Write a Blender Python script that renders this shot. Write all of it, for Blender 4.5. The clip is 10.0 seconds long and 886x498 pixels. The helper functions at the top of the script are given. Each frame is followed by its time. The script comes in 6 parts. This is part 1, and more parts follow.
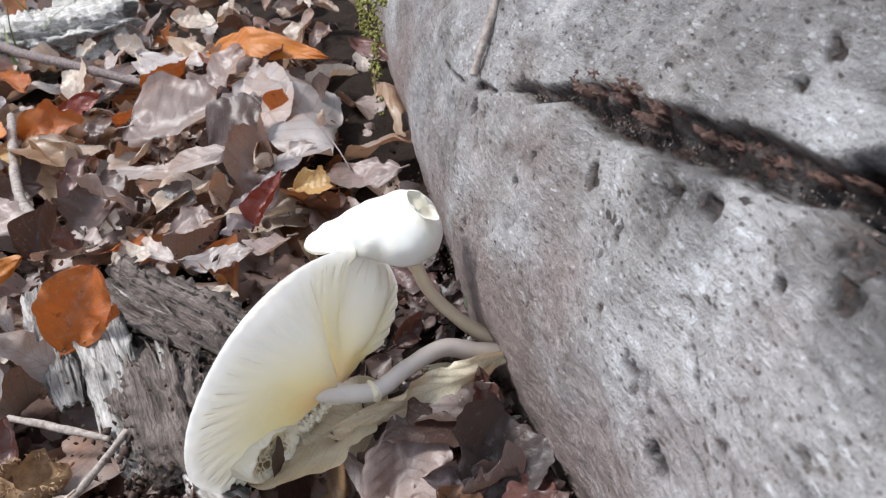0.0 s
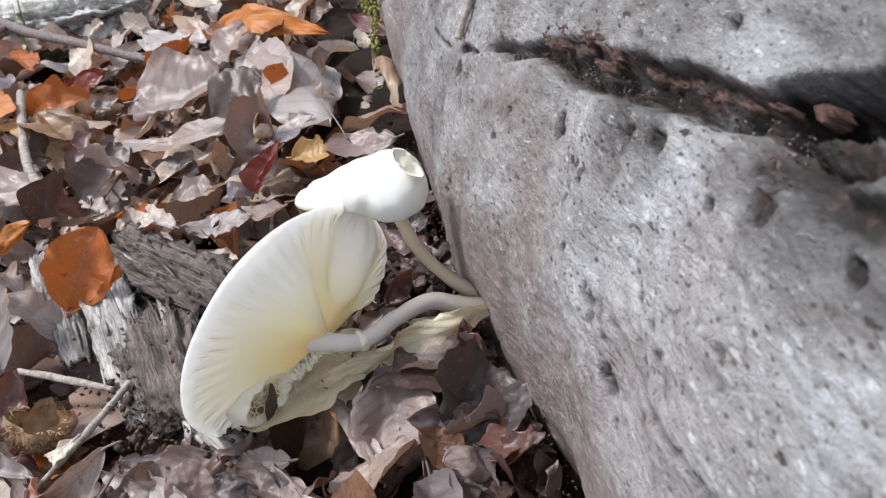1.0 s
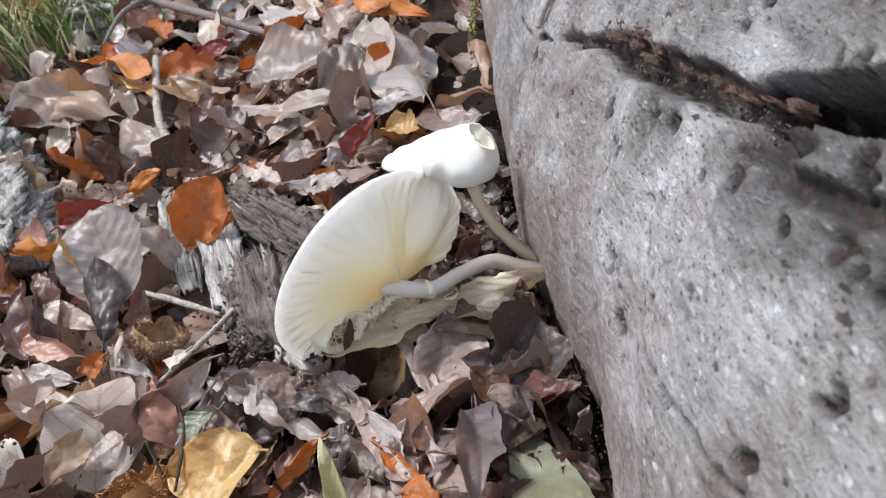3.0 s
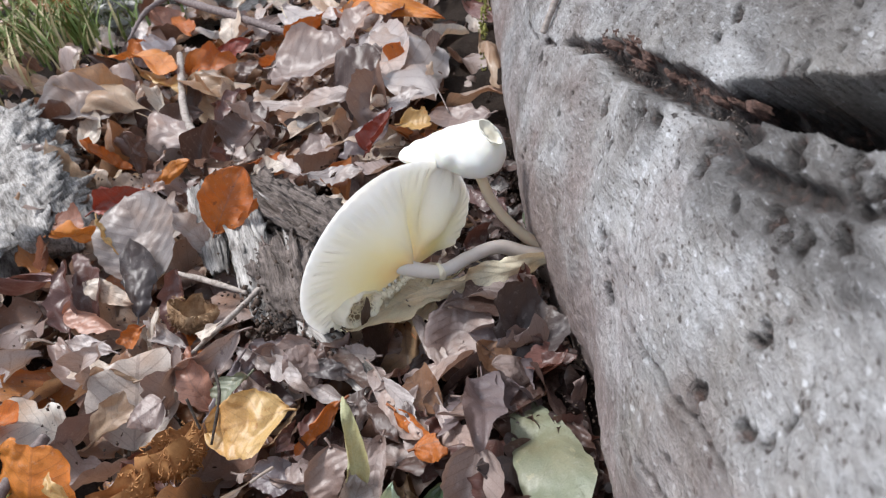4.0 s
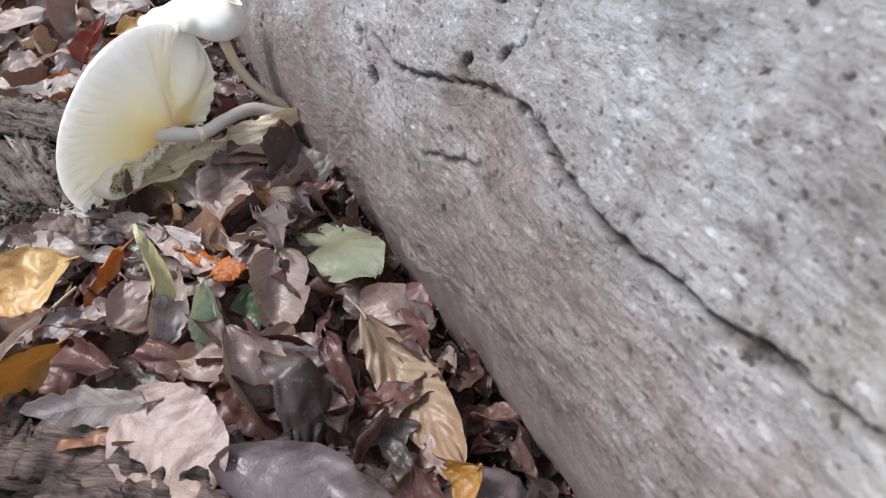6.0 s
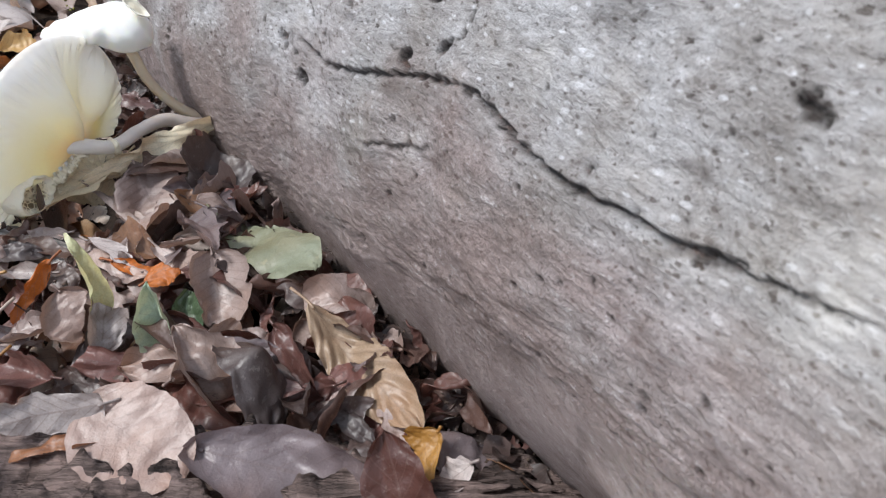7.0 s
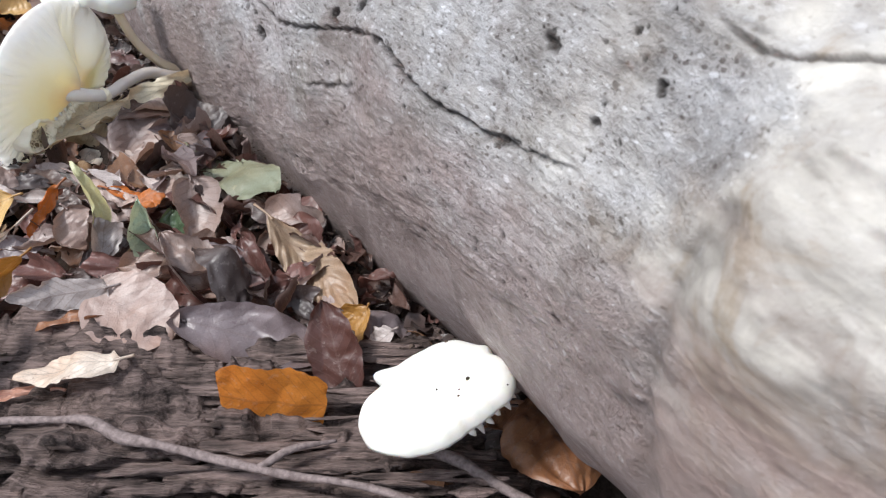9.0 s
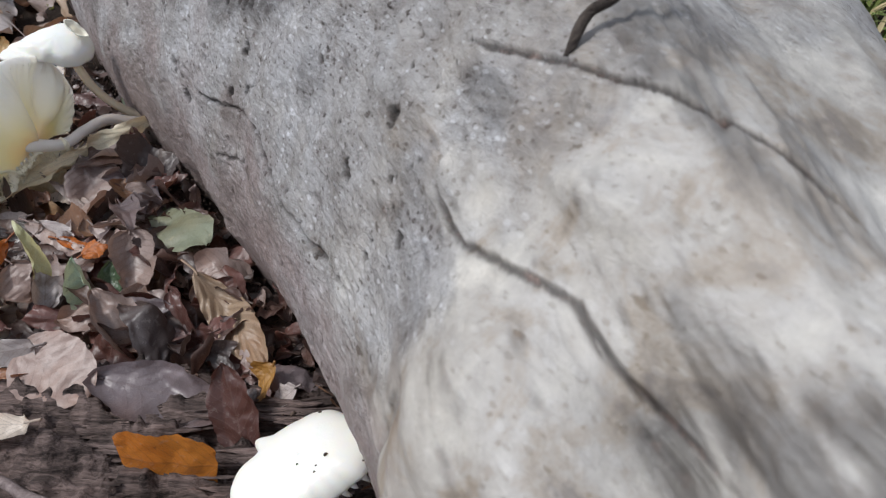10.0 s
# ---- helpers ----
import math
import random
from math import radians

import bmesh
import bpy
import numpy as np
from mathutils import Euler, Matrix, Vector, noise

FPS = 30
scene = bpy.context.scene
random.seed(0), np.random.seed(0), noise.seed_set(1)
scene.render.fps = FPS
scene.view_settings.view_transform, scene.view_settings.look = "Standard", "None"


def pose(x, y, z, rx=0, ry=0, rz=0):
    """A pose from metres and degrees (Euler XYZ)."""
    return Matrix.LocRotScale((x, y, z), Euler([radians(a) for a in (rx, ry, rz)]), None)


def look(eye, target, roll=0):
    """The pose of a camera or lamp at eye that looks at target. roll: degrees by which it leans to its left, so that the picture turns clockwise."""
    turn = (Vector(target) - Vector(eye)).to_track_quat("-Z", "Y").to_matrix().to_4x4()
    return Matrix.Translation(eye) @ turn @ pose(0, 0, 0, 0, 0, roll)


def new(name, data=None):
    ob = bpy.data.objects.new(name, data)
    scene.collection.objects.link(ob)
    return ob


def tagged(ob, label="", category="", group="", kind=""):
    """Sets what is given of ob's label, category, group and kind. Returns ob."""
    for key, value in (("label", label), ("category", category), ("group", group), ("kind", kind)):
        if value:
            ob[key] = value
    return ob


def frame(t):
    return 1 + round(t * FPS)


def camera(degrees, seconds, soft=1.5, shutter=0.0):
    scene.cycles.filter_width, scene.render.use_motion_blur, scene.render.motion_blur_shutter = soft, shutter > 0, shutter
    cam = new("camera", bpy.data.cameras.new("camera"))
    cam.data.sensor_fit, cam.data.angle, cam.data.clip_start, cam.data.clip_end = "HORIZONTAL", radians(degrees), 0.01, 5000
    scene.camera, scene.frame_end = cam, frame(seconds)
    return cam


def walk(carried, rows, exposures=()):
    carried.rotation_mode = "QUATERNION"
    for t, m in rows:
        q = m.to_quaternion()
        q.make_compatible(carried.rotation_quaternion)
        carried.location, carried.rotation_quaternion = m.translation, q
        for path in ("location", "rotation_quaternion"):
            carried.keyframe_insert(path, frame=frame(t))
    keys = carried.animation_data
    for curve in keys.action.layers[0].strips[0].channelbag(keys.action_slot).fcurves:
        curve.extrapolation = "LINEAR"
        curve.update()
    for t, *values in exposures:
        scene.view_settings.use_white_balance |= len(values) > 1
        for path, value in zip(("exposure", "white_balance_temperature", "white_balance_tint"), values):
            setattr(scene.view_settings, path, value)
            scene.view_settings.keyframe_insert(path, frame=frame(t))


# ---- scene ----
cam = camera(64.0, 10.0, 1.2)
METRES, EYE, TILT, LEAN, TURN = 0.36, 0.198, -37.1, 9.9, -15.3
ROWS = [
    (0.0, 0.0, 0.0, 0.0, 0.0, -0.0, 0.0),
    (0.5, 0.022, -0.0203, -0.0251, 0.45, -0.25, 0.07),
    (1.0, 0.0262, -0.0291, -0.0303, 0.9, -1.08, 0.11),
    (1.5, 0.0285, -0.0539, -0.0497, 2.55, -2.17, -0.34),
    (2.0, 0.0432, -0.0642, -0.0385, 6.11, -2.51, -2.27),
    (2.5, 0.0574, -0.0898, -0.0483, 7.75, -2.57, -3.45),
    (4.0, 0.0691, -0.1965, -0.0631, 9.04, -2.84, -5.11),
    (4.5, 0.0507, -0.2537, -0.115, 6.96, -3.4, -5.39),
    (5.0, 0.0272, -0.2895, -0.1859, 3.63, -3.3, -3.31),
    (5.5, 0.0199, -0.284, -0.2247, -5.24, -2.82, -0.08),
    (6.0, 0.0094, -0.2902, -0.2514, -14.01, -2.9, 2.91),
    (7.5, -0.0796, -0.3558, -0.2983, -24.89, -2.54, 7.3),
    (8.0, -0.0858, -0.4172, -0.3377, -25.08, -3.67, 7.69),
    (8.5, -0.0899, -0.4591, -0.3537, -24.9, -4.59, 7.67),
    (9.0, -0.069, -0.5039, -0.3296, -24.41, -5.02, 6.79),
    (9.5, -0.0124, -0.5617, -0.3189, -23.26, -5.6, 6.69),
    (10.0, 0.0773, -0.5913, -0.2609, -20.97, -5.89, 7.38),
]
walk(cam, [(t, pose(0, 0, EYE, TILT, LEAN, TURN) @ pose(METRES * x, METRES * y, METRES * z, 90 + pitch, roll, yaw)) for t, x, y, z, yaw, pitch, roll in ROWS], [(0.0, 0.32, 6330, 10), (4.5, 0.34, 6330, 10), (5.5, 0.30, 6330, 10), (7.5, 0.32, 6330, 10), (8.5, 0.43, 6330, 10), (9.0, 0.42, 6330, 10), (9.5, 0.16, 6330, 10), (10.0, -0.20, 6330, 10)])

cam.data.dof.use_dof = True
cam.data.dof.focus_distance = 0.27
cam.data.dof.aperture_fstop = 38.0

# ---- world and light: an overcast day under open woodland ----
SUN_EL, SUN_AZ = radians(59), radians(303)
world = bpy.data.worlds.new("overcast_sky")
scene.world = world
world.use_nodes = True
wn = world.node_tree
sky = wn.nodes.new("ShaderNodeTexSky")
sky.sky_type = "NISHITA"
sky.sun_disc = False
sky.sun_elevation = SUN_EL
sky.sun_rotation = SUN_AZ
sky.dust_density = 4.0
wmix = wn.nodes.new("ShaderNodeMix")
wmix.data_type = "RGBA"
wmix.inputs["Factor"].default_value = 0.75
wmix.inputs["B"].default_value = (5.3, 5.75, 6.5, 1)
wn.links.new(sky.outputs["Color"], wmix.inputs["A"])
wn.links.new(wmix.outputs["Result"], wn.nodes["Background"].inputs["Color"])
wn.nodes["Background"].inputs["Strength"].default_value = 0.135

sun_data = bpy.data.lights.new("sun", "SUN")
sun_data.energy, sun_data.angle, sun_data.color = 3.0, radians(12), (1.0, 0.975, 0.95)
sun = new("sun", sun_data)
sun.matrix_world = look((-1.0, 0.65, 2.0), (0, 0.1, 0))


# ---- small tools ----
def hash3(i, j, k, seed):
    h = (i.astype(np.int64) * 374761393 + j.astype(np.int64) * 668265263 + k.astype(np.int64) * 2147483647 + seed * 974634777) & 0xFFFFFFFF
    h = ((h ^ (h >> 13)) * 1274126177) & 0xFFFFFFFF
    return ((h ^ (h >> 16)) & 0xFFFF) / 65535.0


def vnoise(x, y, z, seed=0):
    """Smooth lattice noise in -1..1, on arrays."""
    x, y, z = np.broadcast_arrays(np.asarray(x, float), np.asarray(y, float), np.asarray(z, float))
    i, j, k = np.floor(x), np.floor(y), np.floor(z)
    fx, fy, fz = x - i, y - j, z - k
    fx, fy, fz = [f * f * (3 - 2 * f) for f in (fx, fy, fz)]
    out = 0
    for a in (0, 1):
        for b in (0, 1):
            for c in (0, 1):
                out = out + hash3(i + a, j + b, k + c, seed) * (fx if a else 1 - fx) * (fy if b else 1 - fy) * (fz if c else 1 - fz)
    return out * 2 - 1


def fbm(x, y, z, seed=0, octaves=3):
    return sum(vnoise(x * 2**o, y * 2**o, z * 2**o, seed + 7 * o) * 0.5**o for o in range(octaves))


def smooth(a, b, x):
    t = np.clip((x - a) / (b - a), 0, 1)
    return t * t * (3 - 2 * t)


def mesh_from(name, verts, faces, material, uv=None, tint=None):
    """A smooth-shaded mesh from arrays. uv: one pair a vertex; tint: one colour a vertex."""
    me = bpy.data.meshes.new(name)
    me.from_pydata(np.asarray(verts, float).tolist(), [], np.asarray(faces).tolist() if not isinstance(faces, list) else faces)
    me.polygons.foreach_set("use_smooth", np.ones(len(me.polygons), bool))
    if uv is not None:
        idx = np.empty(len(me.loops), np.int32)
        me.loops.foreach_get("vertex_index", idx)
        layer = me.uv_layers.new(name="UVMap")
        layer.data.foreach_set("uv", np.asarray(uv, np.float32)[idx].ravel())
    if tint is not None:
        att = me.attributes.new("tint", "FLOAT_COLOR", "POINT")
        full = np.ones((len(verts), 4), np.float32)
        full[:, : tint.shape[1]] = tint
        att.data.foreach_set("color", full.ravel())
    me.materials.append(material)
    me.update()
    return me


def grid_faces(rows, cols, wrap=False):
    r, c = np.meshgrid(np.arange(rows - 1), np.arange(cols if wrap else cols - 1), indexing="ij")
    r, c = r.ravel(), c.ravel()
    d = (c + 1) % cols
    return np.stack([r * cols + c, r * cols + d, (r + 1) * cols + d, (r + 1) * cols + c], 1)


def part(name, me, parent, label=""):
    ob = new(name, me)
    ob.parent = parent
    if label:
        ob["label"] = label
    return ob


def thing(name, label, category, group="", kind=""):
    return tagged(new(name), label, category, group, kind)


def spline(points, n):
    """n points on a smooth curve through the given ones."""
    p = np.asarray(points, float)
    p = np.vstack([2 * p[0] - p[1], p, 2 * p[-1] - p[-2]])
    out = []
    for t in np.linspace(0, len(p) - 3 - 1e-9, n):
        i, f = int(t), t - int(t)
        a, b, c, d = p[i : i + 4]
        out.append(0.5 * (2 * b + (c - a) * f + (2 * a - 5 * b + 4 * c - d) * f**2 + (3 * b - a - 3 * c + d) * f**3))
    return np.array(out)


def tube(points, radii, n=40, sides=12, rough=0.06, seed=0, freq=300.0):
    """Vertices and faces of a closed, slightly uneven rod through points with the radii along it."""
    c = spline(points, n)
    rad = np.interp(np.linspace(0, 1, n), np.linspace(0, 1, len(radii)), radii)
    tan = np.gradient(c, axis=0)
    tan /= np.linalg.norm(tan, axis=1, keepdims=True)
    up = np.array([0.31, 0.17, 0.93])
    s = np.cross(tan, up)
    s /= np.linalg.norm(s, axis=1, keepdims=True)
    w = np.cross(s, tan)
    a = np.linspace(0, 2 * np.pi, sides, endpoint=False)
    ring = np.cos(a)[None, :, None] * s[:, None] + np.sin(a)[None, :, None] * w[:, None]
    base = c[:, None] + ring * rad[:, None, None]
    k = 1 + rough * fbm(base[..., 0] * freq, base[..., 1] * freq, base[..., 2] * freq, seed)
    v = (c[:, None] + ring * (rad[:, None] * k)[..., None]).reshape(-1, 3)
    f = grid_faces(n, sides, True).tolist()
    v = np.vstack([v, c[0], c[-1]])
    for j in range(sides):
        f.append([len(v) - 2, (j + 1) % sides, j])
        f.append([len(v) - 1, (n - 1) * sides + j, (n - 1) * sides + (j + 1) % sides])
    uv = np.vstack([np.stack([np.repeat(np.linspace(0, 1, n), sides), np.tile(a / 6.2832, n)], 1), [[0, 0], [1, 0]]])
    return v, f, uv


# ---- materials ----
def nodes_of(name, rough=0.7, spec=0.4):
    m = bpy.data.materials.new(name)
    m.use_nodes = True
    b = m.node_tree.nodes["Principled BSDF"]
    b.inputs["Roughness"].default_value = rough
    b.inputs["Specular IOR Level"].default_value = spec
    return m, m.node_tree, b


def add(nt, kind, **values):
    n = nt.nodes.new(kind)
    for key, value in values.items():
        n.inputs[key.replace("_", " ")].default_value = value
    return n


def math_node(nt, op, a, b=None):
    n = nt.nodes.new("ShaderNodeMath")
    n.operation = op
    for i, x in enumerate((a, b)):
        if x is None:
            continue
        if isinstance(x, (int, float)):
            n.inputs[i].default_value = x
        else:
            nt.links.new(x, n.inputs[i])
    return n.outputs[0]


def ramp(nt, source, stops, stepped=False):
    n = nt.nodes.new("ShaderNodeValToRGB")
    n.color_ramp.interpolation = "CONSTANT" if stepped else "LINEAR"
    e = n.color_ramp.elements
    while len(e) < len(stops):
        e.new(0.5)
    for el, (pos, col) in zip(e, stops):
        el.position = pos
        el.color = (*col, 1) if len(col) == 3 else col
    nt.links.new(source, n.inputs[0])
    return n.outputs["Color"]


def mix(nt, factor, a, b, mode="MIX"):
    n = nt.nodes.new("ShaderNodeMix")
    n.data_type, n.blend_type = "RGBA", mode
    for socket, x in (("Factor", factor), ("A", a), ("B", b)):
        if isinstance(x, (int, float)):
            n.inputs[socket].default_value = x
        elif isinstance(x, tuple):
            n.inputs[socket].default_value = (*x, 1)
        else:
            nt.links.new(x, n.inputs[socket])
    return n.outputs["Result"]


def place_nodes(nt, scale=(1, 1, 1), turn=0.0, source="Object"):
    c = nt.nodes.new("ShaderNodeTexCoord")
    m = nt.nodes.new("ShaderNodeMapping")
    m.inputs["Scale"].default_value = scale
    m.inputs["Rotation"].default_value = (0, 0, turn)
    nt.links.new(c.outputs[source], m.inputs["Vector"])
    return m.outputs["Vector"]


def noise_node(nt, vec, scale, detail=4.0, rough=0.6, distort=0.0):
    n = add(nt, "ShaderNodeTexNoise", Scale=scale, Detail=detail, Roughness=rough, Distortion=distort)
    nt.links.new(vec, n.inputs["Vector"])
    return n.outputs["Fac"]


def bump(nt, bsdf, height, strength, distance):
    n = add(nt, "ShaderNodeBump", Strength=strength, Distance=distance)
    nt.links.new(height, n.inputs["Height"])
    nt.links.new(n.outputs["Normal"], bsdf.inputs["Normal"])


def leaf_material(name, stops, vein=(0.16, 0.10, 0.08), rough=0.40, blotch=(0.10, 0.06, 0.05), per_island=False, blotch_amount=0.55, vein_amount=0.32, coat=0.35):
    """A dry leaf: colour by chance along stops, side veins and midrib, blotches and a faint sheen."""
    m, nt, b = nodes_of(name, rough, 0.5)
    if per_island:
        chance = nt.nodes.new("ShaderNodeNewGeometry").outputs["Random Per Island"]
    else:
        chance = nt.nodes.new("ShaderNodeObjectInfo").outputs["Random"]
    base = ramp(nt, chance, stops, len(stops) > 4)
    uvn = nt.nodes.new("ShaderNodeUVMap")
    sep = nt.nodes.new("ShaderNodeSeparateXYZ")
    nt.links.new(uvn.outputs["UV"], sep.inputs["Vector"])
    u, v = sep.outputs["X"], sep.outputs["Y"]
    av = math_node(nt, "ABSOLUTE", math_node(nt, "SUBTRACT", v, 0.5))
    vec = place_nodes(nt)
    n1 = noise_node(nt, vec, 45, 5, 0.65, 0.6)
    n2 = noise_node(nt, vec, 420, 4, 0.6)
    base = mix(nt, math_node(nt, "MULTIPLY", math_node(nt, "SUBTRACT", n1, 0.40), 2.0 * blotch_amount), base, blotch)
    n4 = noise_node(nt, vec, 30, 3, 0.5, 0.4)
    brown = mix(nt, 1.0, base, (0.98, 0.70, 0.50), "MULTIPLY")
    base = mix(nt, math_node(nt, "MULTIPLY", math_node(nt, "SUBTRACT", n4, 0.45), 3.0), base, brown)
    pale = mix(nt, math_node(nt, "MULTIPLY", math_node(nt, "GREATER_THAN", n2, 0.62), 0.12), base, (0.50, 0.44, 0.38))
    side = math_node(nt, "FRACT", math_node(nt, "MULTIPLY", math_node(nt, "SUBTRACT", u, math_node(nt, "MULTIPLY", av, 0.55)), 9.0))
    line = math_node(nt, "LESS_THAN", math_node(nt, "ABSOLUTE", math_node(nt, "SUBTRACT", side, 0.5)), 0.06)
    rib = math_node(nt, "LESS_THAN", av, 0.018)
    veins = math_node(nt, "MAXIMUM", math_node(nt, "MULTIPLY", line, 0.75), rib)
    col = mix(nt, math_node(nt, "MULTIPLY", veins, vein_amount), pale, vein)
    b.inputs["Coat Weight"].default_value = coat
    b.inputs["Coat Roughness"].default_value = 0.38
    n3 = noise_node(nt, vec, 1400, 3, 0.6)
    mott = ramp(nt, n3, [(0.36, (0.72, 0.70, 0.68)), (0.55, (1.0, 1.0, 1.0))])
    col = mix(nt, 0.45, col, mott, "MULTIPLY")
    col = mix(nt, math_node(nt, "MULTIPLY", math_node(nt, "GREATER_THAN", noise_node(nt, vec, 160, 4, 0.7), 0.66), 0.7), col, blotch)
    col = mix(nt, 1.0, col, (1.09, 1.18, 1.28), "MULTIPLY")
    nt.links.new(col, b.inputs["Base Color"])
    h = math_node(nt, "ADD", math_node(nt, "ADD", math_node(nt, "MULTIPLY", n2, 0.6), math_node(nt, "MULTIPLY", n3, 0.25)), math_node(nt, "MULTIPLY", veins, 0.8))
    bump(nt, b, h, 0.8, 0.0008)
    tr = nt.nodes.new("ShaderNodeBsdfTranslucent")
    nt.links.new(mix(nt, 1.0, col, (1.12, 0.86, 0.66), "MULTIPLY"), tr.inputs["Color"])
    ms = add(nt, "ShaderNodeMixShader", Fac=0.22)
    nt.links.new(b.outputs["BSDF"], ms.inputs[1])
    nt.links.new(tr.outputs["BSDF"], ms.inputs[2])
    nt.links.new(ms.outputs["Shader"], nt.nodes["Material Output"].inputs["Surface"])
    return m


def plain_stops(c, spread=0.25):
    return [(0.0, tuple(x * (1 - spread) for x in c)), (1.0, tuple(min(1, x * (1 + spread)) for x in c))]


MIXED = [(0.0, (0.09, 0.048, 0.034)), (0.08, (0.56, 0.45, 0.35)), (0.13, (0.20, 0.10, 0.06)), (0.22, (0.36, 0.26, 0.215)), (0.30, (0.30, 0.16, 0.085)), (0.37, (0.68, 0.59, 0.49)), (0.43, (0.13, 0.075, 0.055)), (0.51, (0.42, 0.30, 0.22)), (0.59, (0.30, 0.215, 0.185)), (0.68, (0.55, 0.45, 0.37)), (0.75, (0.44, 0.17, 0.05)), (0.79, (0.22, 0.14, 0.11)), (0.86, (0.46, 0.30, 0.17)), (0.92, (0.40, 0.31, 0.265))]
FADED = leaf_material("faded_leaf", [(0, (0.24, 0.165, 0.135)), (0.35, (0.42, 0.31, 0.26)), (0.7, (0.30, 0.21, 0.175)), (1, (0.50, 0.40, 0.34))], blotch=(0.15, 0.095, 0.085), blotch_amount=0.45)
PALE = leaf_material("pale_leaf", plain_stops((0.60, 0.48, 0.37), 0.15), blotch=(0.30, 0.17, 0.12), blotch_amount=0.4)
DARK = leaf_material("dark_leaf", plain_stops((0.10, 0.055, 0.042), 0.4), blotch=(0.05, 0.03, 0.025))
RUST = leaf_material("rust_leaf", plain_stops((0.46, 0.125, 0.018), 0.15), blotch=(0.16, 0.05, 0.02), rough=0.5, coat=0.04)
ORANGE = leaf_material("orange_leaf", plain_stops((0.56, 0.185, 0.025), 0.12), blotch=(0.26, 0.07, 0.015), rough=0.48, vein=(0.25, 0.07, 0.02), blotch_amount=0.4, coat=0.05)
RED = leaf_material("red_leaf", plain_stops((0.26, 0.045, 0.025), 0.2), blotch=(0.11, 0.03, 0.025))
YELLOW = leaf_material("yellow_leaf", plain_stops((0.56, 0.34, 0.12), 0.12), blotch=(0.42, 0.18, 0.05), vein=(0.34, 0.16, 0.06), blotch_amount=0.5)
AMBER = leaf_material("amber_leaf", plain_stops((0.42, 0.20, 0.04), 0.15), blotch=(0.26, 0.10, 0.03), vein=(0.24, 0.10, 0.03), blotch_amount=0.6)
GREYGREEN = leaf_material("grey_green_leaf", plain_stops((0.20, 0.205, 0.13), 0.12), blotch=(0.34, 0.29, 0.17), vein=(0.22, 0.22, 0.13), blotch_amount=0.5)
GREEN = leaf_material("green_leaf", plain_stops((0.46, 0.56, 0.41), 0.1), blotch=(0.16, 0.22, 0.12), vein=(0.28, 0.36, 0.24), rough=0.3)
LIME = leaf_material("lime_leaf", plain_stops((0.46, 0.45, 0.24), 0.1), blotch=(0.50, 0.33, 0.12), vein=(0.52, 0.50, 0.30), blotch_amount=0.6)
HOLLY = leaf_material("deep_green_leaf", plain_stops((0.085, 0.125, 0.065), 0.15), blotch=(0.05, 0.07, 0.04), vein=(0.15, 0.20, 0.11), rough=0.3)
RUSSET = leaf_material("russet_leaf", plain_stops((0.27, 0.115, 0.05), 0.15), blotch=(0.12, 0.05, 0.03))
CREAM = leaf_material("cream_leaf", plain_stops((0.74, 0.64, 0.45), 0.1), blotch=(0.46, 0.36, 0.20), vein=(0.42, 0.34, 0.22), blotch_amount=0.6)
SLATE = leaf_material("slate_leaf", plain_stops((0.085, 0.062, 0.056), 0.25), blotch=(0.07, 0.05, 0.045), vein=(0.06, 0.04, 0.04))
LILAC = leaf_material("lilac_leaf", plain_stops((0.185, 0.142, 0.138), 0.12), blotch=(0.15, 0.10, 0.10), rough=0.32, vein_amount=0.2)
PINK = leaf_material("pinkish_leaf", plain_stops((0.30, 0.20, 0.16), 0.15), blotch=(0.22, 0.14, 0.11), vein_amount=0.15)
MAROON = leaf_material("maroon_leaf", plain_stops((0.145, 0.062, 0.048), 0.4), blotch=(0.08, 0.035, 0.03), rough=0.35)
SILVER = leaf_material("silvery_leaf", plain_stops((0.42, 0.345, 0.305), 0.3), blotch=(0.26, 0.19, 0.16), rough=0.4)
BUFF = leaf_material("buff_leaf", plain_stops((0.40, 0.27, 0.17), 0.12), blotch=(0.28, 0.16, 0.10), vein=(0.22, 0.13, 0.08))
SALMON = leaf_material("salmon_leaf", plain_stops((0.42, 0.20, 0.13), 0.12), blotch=(0.26, 0.11, 0.07))
LITTER = leaf_material("litter_leaf", MIXED)
SCRAPS = leaf_material("leaf_scraps", [(0, (0.06, 0.035, 0.026)), (0.35, (0.17, 0.10, 0.07)), (0.75, (0.30, 0.21, 0.165)), (1, (0.48, 0.38, 0.30))], per_island=True)
FOOT_LITTER = leaf_material("dark_leaf_scraps", [(0, (0.025, 0.016, 0.013)), (0.5, (0.07, 0.044, 0.037)), (0.85, (0.12, 0.08, 0.068)), (1, (0.22, 0.155, 0.135))], per_island=True)
PACKED = leaf_material("packed_leaf", [(0, (0.10, 0.055, 0.042)), (0.18, (0.15, 0.066, 0.052)), (0.36, (0.32, 0.23, 0.19)), (0.5, (0.09, 0.066, 0.06)), (0.64, (0.18, 0.135, 0.13)), (0.76, (0.13, 0.06, 0.048)), (0.88, (0.26, 0.13, 0.065))], per_island=True)
LITTER_DEEP = leaf_material("deep_litter_leaf", MIXED, per_island=True)


